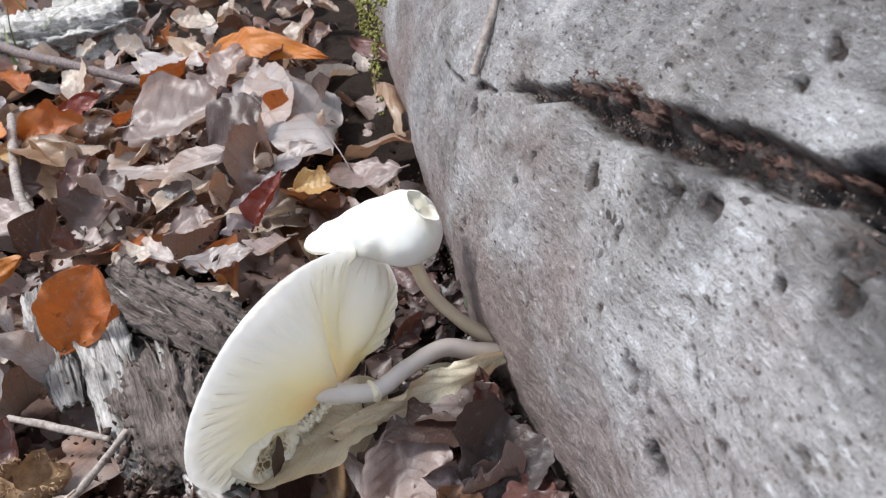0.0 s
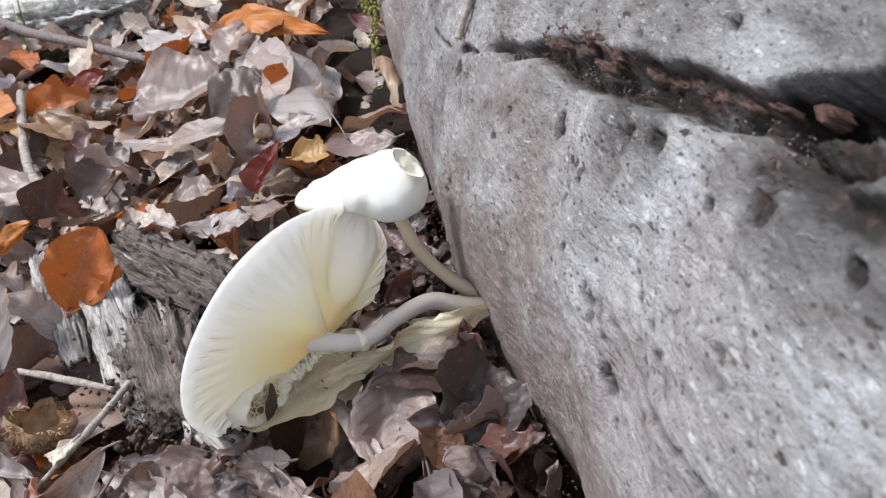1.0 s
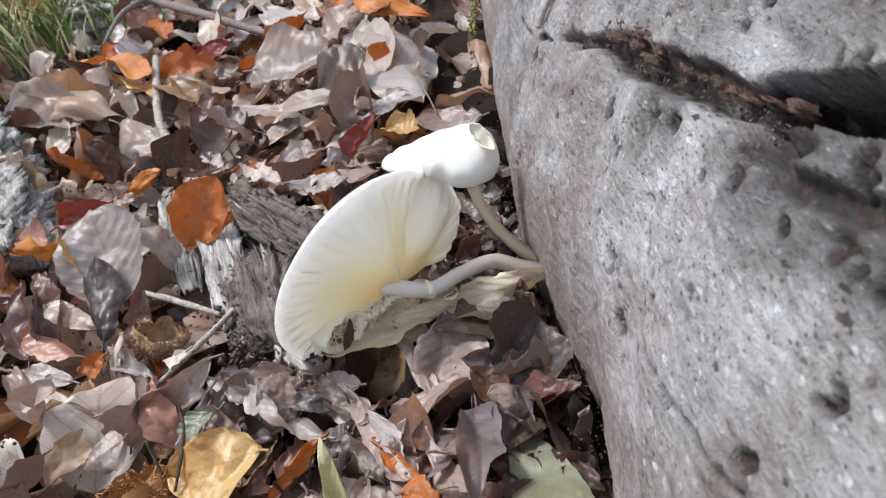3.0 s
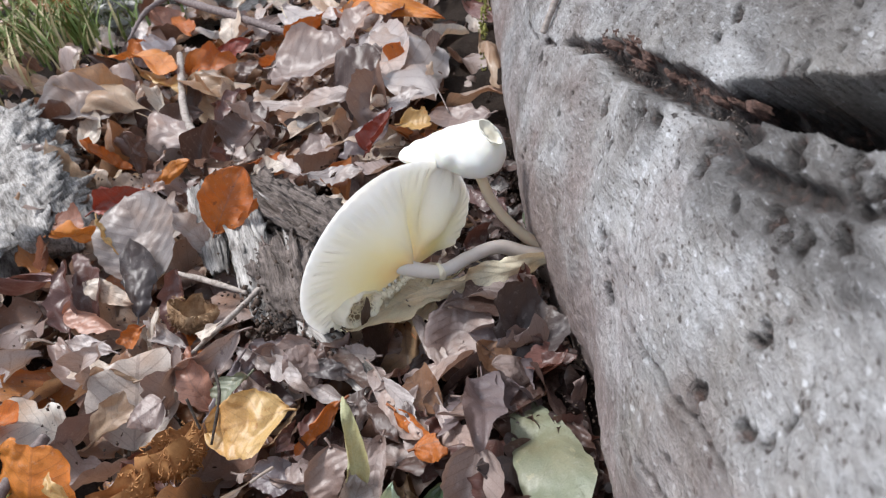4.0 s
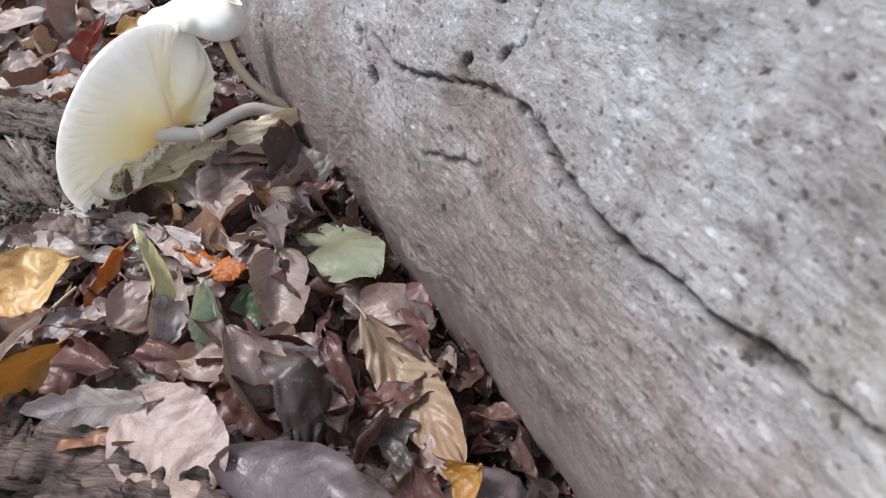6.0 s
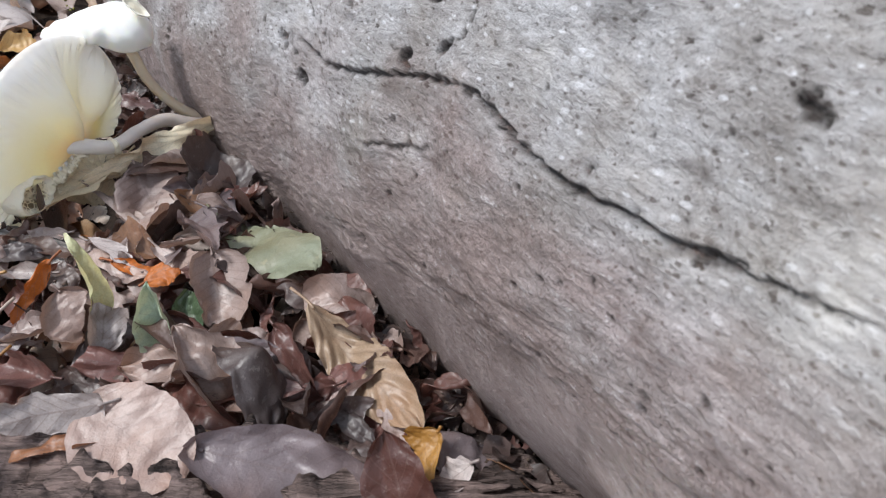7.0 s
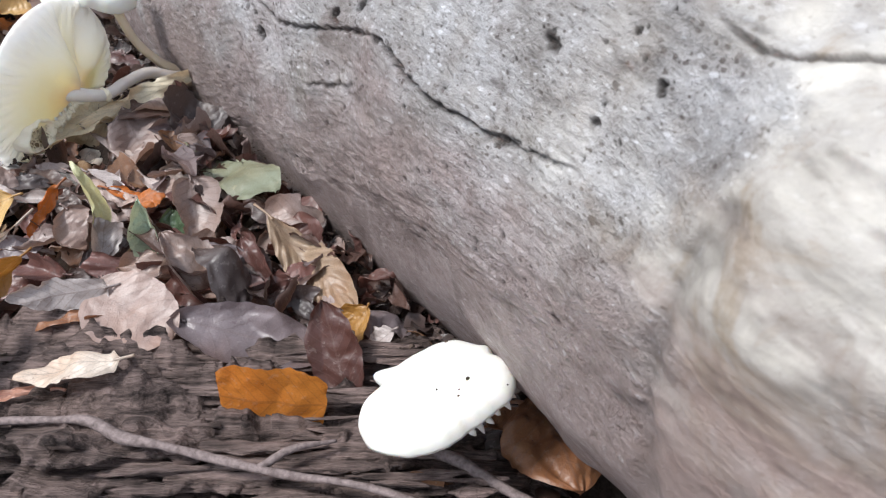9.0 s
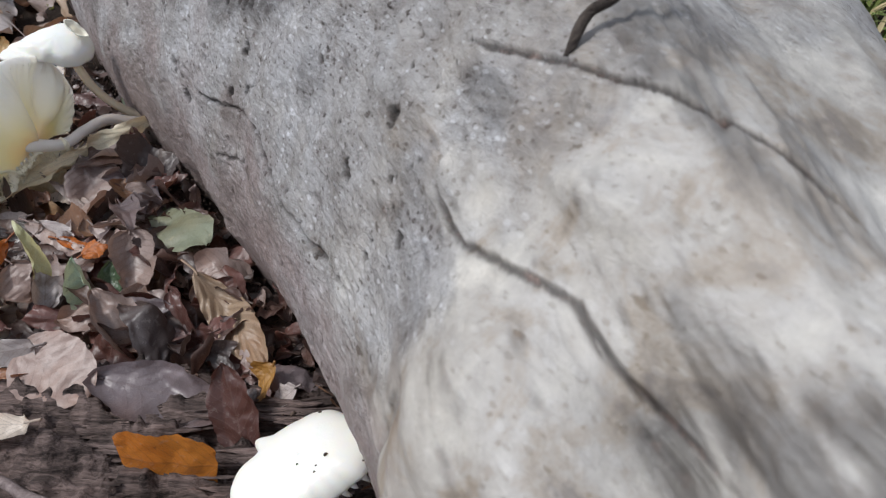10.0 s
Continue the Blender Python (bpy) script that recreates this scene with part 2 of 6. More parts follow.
def soil_material():
    m, nt, b = nodes_of("forest_soil", 0.9, 0.2)
    vec = place_nodes(nt)
    n = noise_node(nt, vec, 60, 8, 0.7)
    n2 = noise_node(nt, vec, 700, 4, 0.7)
    nt.links.new(mix(nt, 0.4, ramp(nt, n, [(0.3, (0.010, 0.007, 0.006)), (0.7, (0.05, 0.034, 0.026))]), ramp(nt, n2, [(0.35, (0.012, 0.009, 0.007)), (0.7, (0.09, 0.065, 0.05))])), b.inputs["Base Color"])
    bump(nt, b, math_node(nt, "ADD", n, n2), 0.9, 0.004)
    return m


SOIL = soil_material()


def log_material():
    """Barkless, weathered beech: silver grey, fine fibres along the trunk, dark specks; rotten brown and painted shade
    of recesses where tint says.
    """
    m, nt, b = nodes_of("weathered_wood", 0.48, 0.4)
    fib = place_nodes(nt, (1.0, 0.22, 1.0), 0.0)
    vec = place_nodes(nt)
    big = noise_node(nt, vec, 16, 5, 0.6, 0.5)
    mid = noise_node(nt, fib, 190, 6, 0.7, 1.2)
    fine = noise_node(nt, place_nodes(nt, (1.0, 0.42, 1.0)), 560, 5, 0.75, 0.35)
    grey = ramp(nt, big, [(0.28, (0.24, 0.222, 0.208)), (0.42, (0.37, 0.36, 0.355)), (0.56, (0.50, 0.502, 0.513)), (0.70, (0.66, 0.674, 0.70))])
    patch = noise_node(nt, place_nodes(nt, (1.0, 0.6, 1.0)), 60, 5, 0.7, 0.8)
    grey = mix(nt, 0.75, grey, ramp(nt, patch, [(0.32, (0.50, 0.445, 0.40)), (0.44, (0.86, 0.84, 0.82)), (0.56, (1.0, 1.0, 1.0))]), "MULTIPLY")
    grey = mix(nt, math_node(nt, "MULTIPLY", math_node(nt, "GREATER_THAN", patch, 0.6), 0.14), grey, (0.62, 0.65, 0.68))
    grey = mix(nt, 0.45, grey, ramp(nt, mid, [(0.30, (0.42, 0.38, 0.34)), (0.5, (0.90, 0.89, 0.88)), (0.72, (1.0, 1.0, 1.0))]), "MULTIPLY")
    grain = noise_node(nt, vec, 1700, 3, 0.6)
    # dark gaps and highlights of the fine relief, put into the colour
    detail = mix(nt, 0.45, ramp(nt, fine, [(0.32, (0.45, 0.42, 0.40)), (0.42, (0.86, 0.85, 0.84)), (0.52, (1.0, 1.0, 1.0)), (0.64, (1.15, 1.15, 1.16))]), ramp(nt, grain, [(0.34, (0.45, 0.43, 0.415)), (0.48, (1, 1, 1))]), "MULTIPLY")
    vor = nt.nodes.new("ShaderNodeTexVoronoi")
    vor.inputs["Scale"].default_value = 190
    vor.inputs["Randomness"].default_value = 1.0
    nt.links.new(place_nodes(nt, (1.0, 0.55, 1.0)), vor.inputs["Vector"])
    uneven = math_node(nt, "ADD", math_node(nt, "MULTIPLY", patch, 0.7), math_node(nt, "MULTIPLY", fine, 0.6))
    speck = math_node(nt, "LESS_THAN", math_node(nt, "ADD", math_node(nt, "ADD", vor.outputs["Distance"], math_node(nt, "MULTIPLY", mid, 0.5)), uneven), 0.985)
    grey = mix(nt, math_node(nt, "MULTIPLY", speck, 0.9), grey, (0.05, 0.036, 0.032))
    vor2 = nt.nodes.new("ShaderNodeTexVoronoi")
    vor2.inputs["Scale"].default_value = 520
    nt.links.new(place_nodes(nt, (1.0, 0.6, 1.0)), vor2.inputs["Vector"])
    fleck = math_node(nt, "LESS_THAN", math_node(nt, "ADD", vor2.outputs["Distance"], uneven), 0.835)
    grey = mix(nt, math_node(nt, "MULTIPLY", fleck, 0.75), grey, (0.10, 0.08, 0.072))
    vor3 = nt.nodes.new("ShaderNodeTexVoronoi")
    vor3.inputs["Scale"].default_value = 380
    nt.links.new(place_nodes(nt, (1.0, 0.45, 1.0), 0.35), vor3.inputs["Vector"])
    chip = math_node(nt, "LESS_THAN", math_node(nt, "SUBTRACT", vor3.outputs["Distance"], math_node(nt, "MULTIPLY", big, 0.6)), -0.10)
    grey = mix(nt, math_node(nt, "MULTIPLY", chip, 0.6), grey, (0.74, 0.755, 0.78))
    tint = nt.nodes.new("ShaderNodeAttribute")
    tint.attribute_name = "tint"
    sep = nt.nodes.new("ShaderNodeSeparateColor")
    nt.links.new(tint.outputs["Color"], sep.inputs["Color"])
    # brown decay, taken near black to paint the shade inside recesses
    rot_shade = ramp(nt, noise_node(nt, vec, 300, 5, 0.7), [(0.38, (0.007, 0.0045, 0.004)), (0.53, (0.022, 0.013, 0.010)), (0.63, (0.085, 0.044, 0.033)), (0.76, (0.32, 0.22, 0.18))])
    warm = mix(nt, math_node(nt, "MULTIPLY", sep.outputs["Blue"], 0.85), grey, ramp(nt, noise_node(nt, vec, 52, 6, 0.66, 0.5), [(0.32, (0.13, 0.10, 0.077)), (0.42, (0.29, 0.24, 0.18)), (0.51, (0.38, 0.355, 0.32)), (0.60, (0.47, 0.445, 0.395)), (0.70, (0.66, 0.625, 0.555))]))
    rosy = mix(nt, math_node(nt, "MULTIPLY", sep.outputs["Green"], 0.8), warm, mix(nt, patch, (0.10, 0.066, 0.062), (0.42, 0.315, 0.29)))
    # dirt, and the shade painted by the seam, hollow and crease
    grimed_shaded = mix(nt, math_node(nt, "MULTIPLY", tint.outputs["Alpha"], 0.80), rosy, mix(nt, 0.6, mix(nt, patch, (0.035, 0.031, 0.030), (0.25, 0.24, 0.235)), rosy, "MULTIPLY"))
    # pale specks painted in as glints
    glint = mix(nt, math_node(nt, "MULTIPLY", math_node(nt, "MULTIPLY", math_node(nt, "GREATER_THAN", fine, 0.63), math_node(nt, "SUBTRACT", 1.0, sep.outputs["Blue"])), 0.35), grimed_shaded, (0.66, 0.67, 0.69))
    col = mix(nt, sep.outputs["Red"], mix(nt, math_node(nt, "SUBTRACT", 0.9, math_node(nt, "MULTIPLY", sep.outputs["Blue"], 0.75)), glint, detail, "MULTIPLY"), rot_shade)
    nt.links.new(col, b.inputs["Base Color"])
    h = math_node(nt, "ADD", math_node(nt, "MULTIPLY", mid, 0.28), math_node(nt, "ADD", math_node(nt, "MULTIPLY", fine, 1.0), math_node(nt, "MULTIPLY", grain, 0.3)))
    h = math_node(nt, "SUBTRACT", h, math_node(nt, "SUBTRACT", math_node(nt, "ADD", math_node(nt, "MULTIPLY", speck, 0.8), math_node(nt, "MULTIPLY", fleck, 0.5)), math_node(nt, "MULTIPLY", chip, 0.35)))
    h = math_node(nt, "MULTIPLY", h, math_node(nt, "SUBTRACT", 1.0, math_node(nt, "MULTIPLY", sep.outputs["Blue"], 0.88)))
    bump(nt, b, h, 1.0, 0.0020)
    return m


WOOD_LOG = log_material()


def fibre_wood(name, dark, light, bump_m=0.0015):
    m, nt, b = nodes_of(name, 0.8, 0.25)
    fib = place_nodes(nt, (0.10, 1.0, 1.0))
    vec = place_nodes(nt)
    mid = noise_node(nt, fib, 240, 6, 0.7, 0.6)
    fine = noise_node(nt, fib, 900, 4, 0.7)
    big = noise_node(nt, vec, 50, 4, 0.6)
    c = mix(nt, 0.5, ramp(nt, mid, [(0.40, dark), (0.60, light)]), ramp(nt, big, [(0.35, dark), (0.65, light)]))
    c = mix(nt, 0.5, c, ramp(nt, fine, [(0.40, (0.15, 0.14, 0.13)), (0.55, (1, 1, 1))]), "MULTIPLY")
    nt.links.new(c, b.inputs["Base Color"])
    bump(nt, b, math_node(nt, "ADD", mid, math_node(nt, "MULTIPLY", fine, 0.5)), 1.0, bump_m)
    return m


WOOD_GREY = fibre_wood("grey_rotten_wood", (0.13, 0.115, 0.105), (0.66, 0.63, 0.60))
WOOD_PALE = fibre_wood("pale_weathered_wood", (0.40, 0.37, 0.34), (0.90, 0.88, 0.84))
WOOD_BROWN = fibre_wood("brown_rotten_wood", (0.024, 0.017, 0.015), (0.35, 0.26, 0.235), 0.005)
WOOD_CRUMBLY = fibre_wood("crumbling_wood", (0.060, 0.046, 0.040), (0.36, 0.30, 0.27), 0.004)
WOOD_DARK = fibre_wood("dark_bark", (0.025, 0.02, 0.018), (0.15, 0.12, 0.10))


def fungus_material(name, inner, outer, rough=0.4, speck=0.0, grey=None, sss=0.0):
    """Waxy fungus flesh; colour runs along the first texture axis from inner to outer."""
    m, nt, b = nodes_of(name, rough, 0.45)
    uvn = nt.nodes.new("ShaderNodeUVMap")
    sep = nt.nodes.new("ShaderNodeSeparateXYZ")
    nt.links.new(uvn.outputs["UV"], sep.inputs["Vector"])
    vec = place_nodes(nt)
    n = noise_node(nt, vec, 120, 4, 0.6)
    n2 = noise_node(nt, vec, 900, 3, 0.6)
    f = math_node(nt, "ADD", sep.outputs["X"], math_node(nt, "MULTIPLY", math_node(nt, "SUBTRACT", n, 0.5), 0.35))
    c = ramp(nt, f, [(0.0, inner), (1.0, outer)] if grey is None else [(0.0, inner), (0.45, grey), (1.0, outer)])
    if speck:
        vor = nt.nodes.new("ShaderNodeTexVoronoi")
        vor.inputs["Scale"].default_value = 160
        nt.links.new(vec, vor.inputs["Vector"])
        spots = math_node(nt, "LESS_THAN", math_node(nt, "ADD", vor.outputs["Distance"], n), 0.42)
        c = mix(nt, math_node(nt, "MULTIPLY", spots, speck), c, (0.14, 0.11, 0.08))
    nt.links.new(c, b.inputs["Base Color"])
    b.inputs["Subsurface Weight"].default_value = sss
    b.inputs["Subsurface Radius"].default_value = (0.006, 0.004, 0.0022)
    b.inputs["Subsurface Scale"].default_value = 1.0
    b.inputs["Coat Weight"].default_value = 0.12
    b.inputs["Coat Roughness"].default_value = 0.25
    bump(nt, b, math_node(nt, "ADD", n, math_node(nt, "MULTIPLY", n2, 0.3)), 0.25, 0.0008)
    return m


def let_light_through(m, amount):
    """Mix a translucent share into a material, for thin flesh."""
    nt = m.node_tree
    b = nt.nodes["Principled BSDF"]
    tr = nt.nodes.new("ShaderNodeBsdfTranslucent")
    source = b.inputs["Base Color"].links[0].from_socket
    nt.links.new(source, tr.inputs["Color"])
    ms = add(nt, "ShaderNodeMixShader", Fac=amount)
    nt.links.new(b.outputs["BSDF"], ms.inputs[1])
    nt.links.new(tr.outputs["BSDF"], ms.inputs[2])
    nt.links.new(ms.outputs["Shader"], nt.nodes["Material Output"].inputs["Surface"])
    return m


CAP_WHITE = fungus_material("white_cap_flesh", (0.84, 0.83, 0.78), (0.85, 0.83, 0.75), sss=0.25)
GILL_CREAM = let_light_through(fungus_material("cream_gill_flesh", (0.95, 0.70, 0.41), (0.98, 0.92, 0.80), 0.5, grey=(0.975, 0.85, 0.64)), 0.5)
CAP_CREAM = fungus_material("cream_cap_flesh", (0.95, 0.67, 0.38), (0.98, 0.915, 0.78), 0.5, grey=(0.975, 0.835, 0.60), sss=0.75)
CAP_CREAM.node_tree.nodes["Principled BSDF"].inputs["Subsurface Radius"].default_value = (0.008, 0.0078, 0.007)
STEM_GREY = fungus_material("stem_flesh", (0.86, 0.81, 0.73), (0.32, 0.265, 0.23), 0.5, grey=(0.60, 0.545, 0.50), sss=0.15)
STEM_TAN = fungus_material("slim_stem_flesh", (0.80, 0.69, 0.50), (0.48, 0.375, 0.27), 0.5, sss=0.2)
ROT_PALE = fungus_material("cap_inside_flesh", (0.66, 0.60, 0.45), (0.80, 0.77, 0.66), 0.5)
ROT_CREAM = fungus_material("decayed_cap_flesh", (0.82, 0.75, 0.56), (0.92, 0.87, 0.72), 0.6, speck=0.8)


def web_material():
    """Eaten flesh: brown hollows in a net of cream, closed and pale towards the rim."""
    m, nt, b = nodes_of("eaten_cap_flesh", 0.55, 0.4)
    uvn = nt.nodes.new("ShaderNodeUVMap")
    sep = nt.nodes.new("ShaderNodeSeparateXYZ")
    nt.links.new(uvn.outputs["UV"], sep.inputs["Vector"])
    vec = place_nodes(nt)
    n = noise_node(nt, vec, 180, 4, 0.65)
    vor = nt.nodes.new("ShaderNodeTexVoronoi")
    vor.feature = "DISTANCE_TO_EDGE"
    vor.inputs["Scale"].default_value = 420
    nt.links.new(vec, vor.inputs["Vector"])
    net = ramp(nt, vor.outputs["Distance"], [(0.04, (0.86, 0.76, 0.52)), (0.14, (0.24, 0.165, 0.085))])
    hollow = mix(nt, ramp(nt, n, [(0.46, (0, 0, 0)), (0.60, (1, 1, 1))]), net, (0.80, 0.70, 0.48))
    edge = ramp(nt, math_node(nt, "ADD", sep.outputs["X"], math_node(nt, "MULTIPLY", math_node(nt, "SUBTRACT", n, 0.5), 0.5)), [(0.48, (0, 0, 0)), (0.66, (1, 1, 1))])
    nt.links.new(mix(nt, edge, hollow, (0.95, 0.88, 0.70)), b.inputs["Base Color"])
    bump(nt, b, vor.outputs["Distance"], 0.4, 0.001)
    b.inputs["Subsurface Weight"].default_value = 0.2
    b.inputs["Subsurface Radius"].default_value = (0.004, 0.003, 0.002)
    b.inputs["Subsurface Scale"].default_value = 1.0
    return m


ROT_WEB = web_material()


def simple(name, a, b_, scale, rough=0.6, bump_m=0.0005):
    m, nt, b = nodes_of(name, rough, 0.35)
    n = noise_node(nt, place_nodes(nt), scale, 5, 0.65)
    nt.links.new(ramp(nt, n, [(0.3, a), (0.7, b_)]), b.inputs["Base Color"])
    bump(nt, b, n, 0.6, bump_m)
    return m


TWIG = simple("twig_bark", (0.085, 0.064, 0.060), (0.28, 0.225, 0.215), 420, 0.75, 0.0008)
TWIG_PALE = simple("pale_twig", (0.17, 0.135, 0.115), (0.52, 0.46, 0.415), 380, 0.75, 0.0008)
GRASS = simple("grass_blade", (0.09, 0.15, 0.035), (0.24, 0.28, 0.09), 40)
STRAW = simple("dry_grass", (0.34, 0.27, 0.13), (0.55, 0.47, 0.28), 60)
DULL_MOSS = simple("dull_moss", (0.16, 0.13, 0.085), (0.40, 0.35, 0.25), 300)
MOSS = simple("moss", (0.09, 0.10, 0.02), (0.34, 0.33, 0.08), 300)
HUSK = simple("husk", (0.20, 0.11, 0.055), (0.48, 0.33, 0.20), 200, 0.8)
HUSK_ORANGE = simple("orange_husk", (0.24, 0.10, 0.035), (0.50, 0.26, 0.10), 200, 0.8)
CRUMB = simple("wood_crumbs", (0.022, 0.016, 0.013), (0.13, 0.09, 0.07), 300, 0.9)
FRASS = simple("frass", (0.03, 0.021, 0.018), (0.30, 0.25, 0.225), 500, 0.9)
BARK = simple("bark_scraps", (0.018, 0.011, 0.009), (0.17, 0.098, 0.078), 700, 0.8, 0.0015)


# ---- ground ----
def ground_height(x, y):
    near = np.exp(-((x / 1.5) ** 2 + ((y - 0.2) / 1.5) ** 2))
    return -0.040 + 0.018 * smooth(-0.04, 0.02, x) * smooth(0.9, 0.4, y) + near * 0.006 * fbm(x * 22, y * 22, 0 * x, 3) + 0.05 * (1 - near) * vnoise(x * 0.8, y * 0.8, 0 * x, 5)


def build_ground():
    def axis(lo, hi, step):
        inner = np.arange(lo, hi, step)
        outer = np.array([0.02, 0.06, 0.14, 0.3, 0.6, 1.2, 2.5, 5, 10, 20, 40, 80])
        return np.concatenate([lo - outer[::-1], inner, hi + outer])

    xs, ys = axis(-0.62, 0.5, 0.006), axis(-0.35, 1.15, 0.006)
    X, Y = np.meshgrid(xs, ys)
    Z = ground_height(X, Y)
    v = np.stack([X.ravel(), Y.ravel(), Z.ravel()], 1)
    ob = new("ground", mesh_from("ground", v, grid_faces(len(ys), len(xs)), SOIL))
    return tagged(ob, "dark crumbly forest soil under fallen leaves", "ground", kind="structure")


build_ground()


# ---- the fallen trunk ----
def trunk(y):
    """Centre across, centre height and radius of the trunk at y."""
    q = np.where(y > 0.2, 0.2 + 0.06 * (1 - np.exp(-(y - 0.2) / 0.06)), np.where(y < -0.2, -0.2 - 0.03 * (1 - np.exp((y + 0.2) / 0.03)), y))
    far = np.maximum(y - 0.22, 0)
    near = np.maximum(-0.25 - y, 0)
    return 0.1983 + 0.5301 * q - 0.5138 * q * q + 0.10 * far + 0.30 * near, 0.0389 - 0.3597 * q - 0.20 * near, 0.1702 + 0.4415 * q + 0.30 * near


# the long seam: along, lower edge, upper edge, depth
SEAM = np.array([(0.044, 0.640, 0.650, 0.003), (0.052, 0.622, 0.660, 0.006), (0.0607, 0.612, 0.655, 0.008), (0.0715, 0.607, 0.652, 0.009), (0.0847, 0.598, 0.640, 0.009), (0.1034, 0.582, 0.624, 0.009), (0.1129, 0.575, 0.616, 0.009), (0.1335, 0.560, 0.602, 0.008), (0.1532, 0.553, 0.598, 0.008), (0.1632, 0.554, 0.589, 0.006), (0.175, 0.553, 0.578, 0.006), (0.1924, 0.537, 0.560, 0.006), (0.2130, 0.523, 0.534, 0.004), (0.2335, 0.508, 0.514, 0.003), (0.2691, 0.484, 0.487, 0.002), (0.30, 0.475, 0.475, 0.0)])
# the rotten hole that opens beside its near end
HOLE = np.array([(-0.052, 0.868, 0.870, 0.004), (-0.030, 0.825, 0.858, 0.018), (0.0, 0.762, 0.822, 0.030), (0.0187, 0.727, 0.788, 0.032), (0.0286, 0.701, 0.766, 0.032), (0.0426, 0.670, 0.734, 0.030), (0.0538, 0.651, 0.712, 0.028), (0.0640, 0.637, 0.690, 0.024), (0.0740, 0.630, 0.672, 0.018), (0.0785, 0.640, 0.658, 0.006)])
CRACK = np.array([(0.0882, 0.387), (0.0605, 0.360), (0.036, 0.365), (0.0094, 0.395), (-0.0171, 0.412), (-0.0316, 0.402), (-0.045, 0.376), (-0.0628, 0.360), (-0.0778, 0.363), (-0.0927, 0.359), (-0.1047, 0.368), (-0.1136, 0.379), (-0.135, 0.40)])
CRACK_SHORT = np.array([(0.03, 0.25), (0.02, 0.260), (0.0013, 0.278), (-0.0144, 0.300)])
CRACK_NEAR = np.array([(-0.138, 0.738), (-0.1527, 0.725), (-0.159, 0.738), (-0.170, 0.790), (-0.180, 0.842), (-0.1853, 0.866), (-0.196, 0.868), (-0.204, 0.893), (-0.2127, 0.909), (-0.225, 0.95)])
CRACK_TOP = np.array([(-0.120, 0.92), (-0.1287, 0.948), (-0.1506, 1.05), (-0.1614, 1.102), (-0.1786, 1.203), (-0.1926, 1.299), (-0.2049, 1.383), (-0.22, 1.45)])
CRACK_HOLE = np.array([(0.078, 0.606), (0.0703, 0.608), (0.0566, 0.607), (0.0462, 0.607), (0.0321, 0.632), (0.02, 0.655), (0.0, 0.70)])
CRACK_FAR = np.array([(0.255, 0.535), (0.2335, 0.514), (0.224, 0.512)])
# bore holes and knots: along, round, radius in mm
PITS = [(0.0931, 0.379, 3.8), (0.2256, 0.485, 3.0), (0.218, 0.464, 3.4), (0.1436, 0.502, 2.6), (0.1199, 0.474, 2.4), (0.1736, 0.483, 1.7), (0.1067, 0.551, 2.0), (0.095, 0.562, 2.4), (0.0713, 0.546, 1.3), (0.0612, 0.576, 2.6), (0.0668, 0.594, 2.2), (0.05, 0.466, 1.1), (0.0930, 0.714, 1.7), (0.0962, 0.679, 1.5), (0.0774, 0.314, 2.2), (0.178, 0.444, 1.5), (-0.0023, 0.456, 2.2), (0.0124, 0.416, 2.0), (0.0786, 0.325, 2.0)]
PITS += [(-0.0087, 0.479, 1.5), (-0.103, 0.571, 1.8), (-0.1145, 0.078, 1.0), (-0.0808, 0.25, 0.8), (-0.1376, 0.605, 2.0), (-0.1144, 0.728, 2.2), (0.0343, 0.662, 2.4), (0.0313, 0.646, 2.0), (0.0248, 0.606, 2.6), (0.0116, 0.689, 2.2), (0.0187, 0.705, 1.7), (0.0594, 0.706, 1.4), (0.053, 0.718, 1.6), (0.0157, 0.615, 2.0), (0.009, 0.652, 1.8), (0.009, 0.527, 2.0), (0.04, 0.585, 1.8)]
# dirty grey and brown stains, plus shade painted below the seam and in the hollow: along, round, half lengths, strength
STAINS_AND_SHADE = [(0.31, 0.44, 0.09, 0.13, 0.5), (0.085, 0.555, 0.05, 0.040, 0.85), (0.16, 0.66, 0.05, 0.05, 0.35), (0.032, 0.650, 0.038, 0.085, 0.95), (0.062, 0.605, 0.055, 0.065, 0.9), (0.02, 0.84, 0.07, 0.06, 0.75), (-0.139, 0.895, 0.009, 0.045, 0.62), (-0.115, 0.725, 0.007, 0.03, 0.6), (-0.209, 0.86, 0.008, 0.07, 0.95), (-0.217, 1.00, 0.010, 0.12, 0.95), (-0.226, 1.08, 0.012, 0.12, 0.9), (-0.214, 0.62, 0.009, 0.12, 0.7), (-0.208, 1.02, 0.012, 0.05, 0.6), (-0.06, 0.62, 0.012, 0.06, 0.45), (-0.196, 1.33, 0.02, 0.06, 0.7), (-0.165, 1.24, 0.03, 0.09, 0.8), (0.10, 0.80, 0.16, 0.16, 0.62), (0.24, 0.72, 0.10, 0.14, 0.55), (-0.125, 0.72, 0.03, 0.06, 0.35)]


def near_line(y, a, line):
    """Distance on the trunk's surface to a line given as (along, round), round already in metres."""
    best = np.full(y.shape, 9.0)
    for (y0, a0), (y1, a1) in zip(line[:-1], line[1:]):
        dy, da = y1 - y0, a1 - a0
        t = np.clip(((y - y0) * dy + (a - a0) * da) / (dy * dy + da * da), 0, 1)
        best = np.minimum(best, np.hypot(y - y0 - t * dy, a - a0 - t * da))
    return best


def unrolled(line):
    return [(y, p * trunk(np.array(y))[2]) for y, p in line]


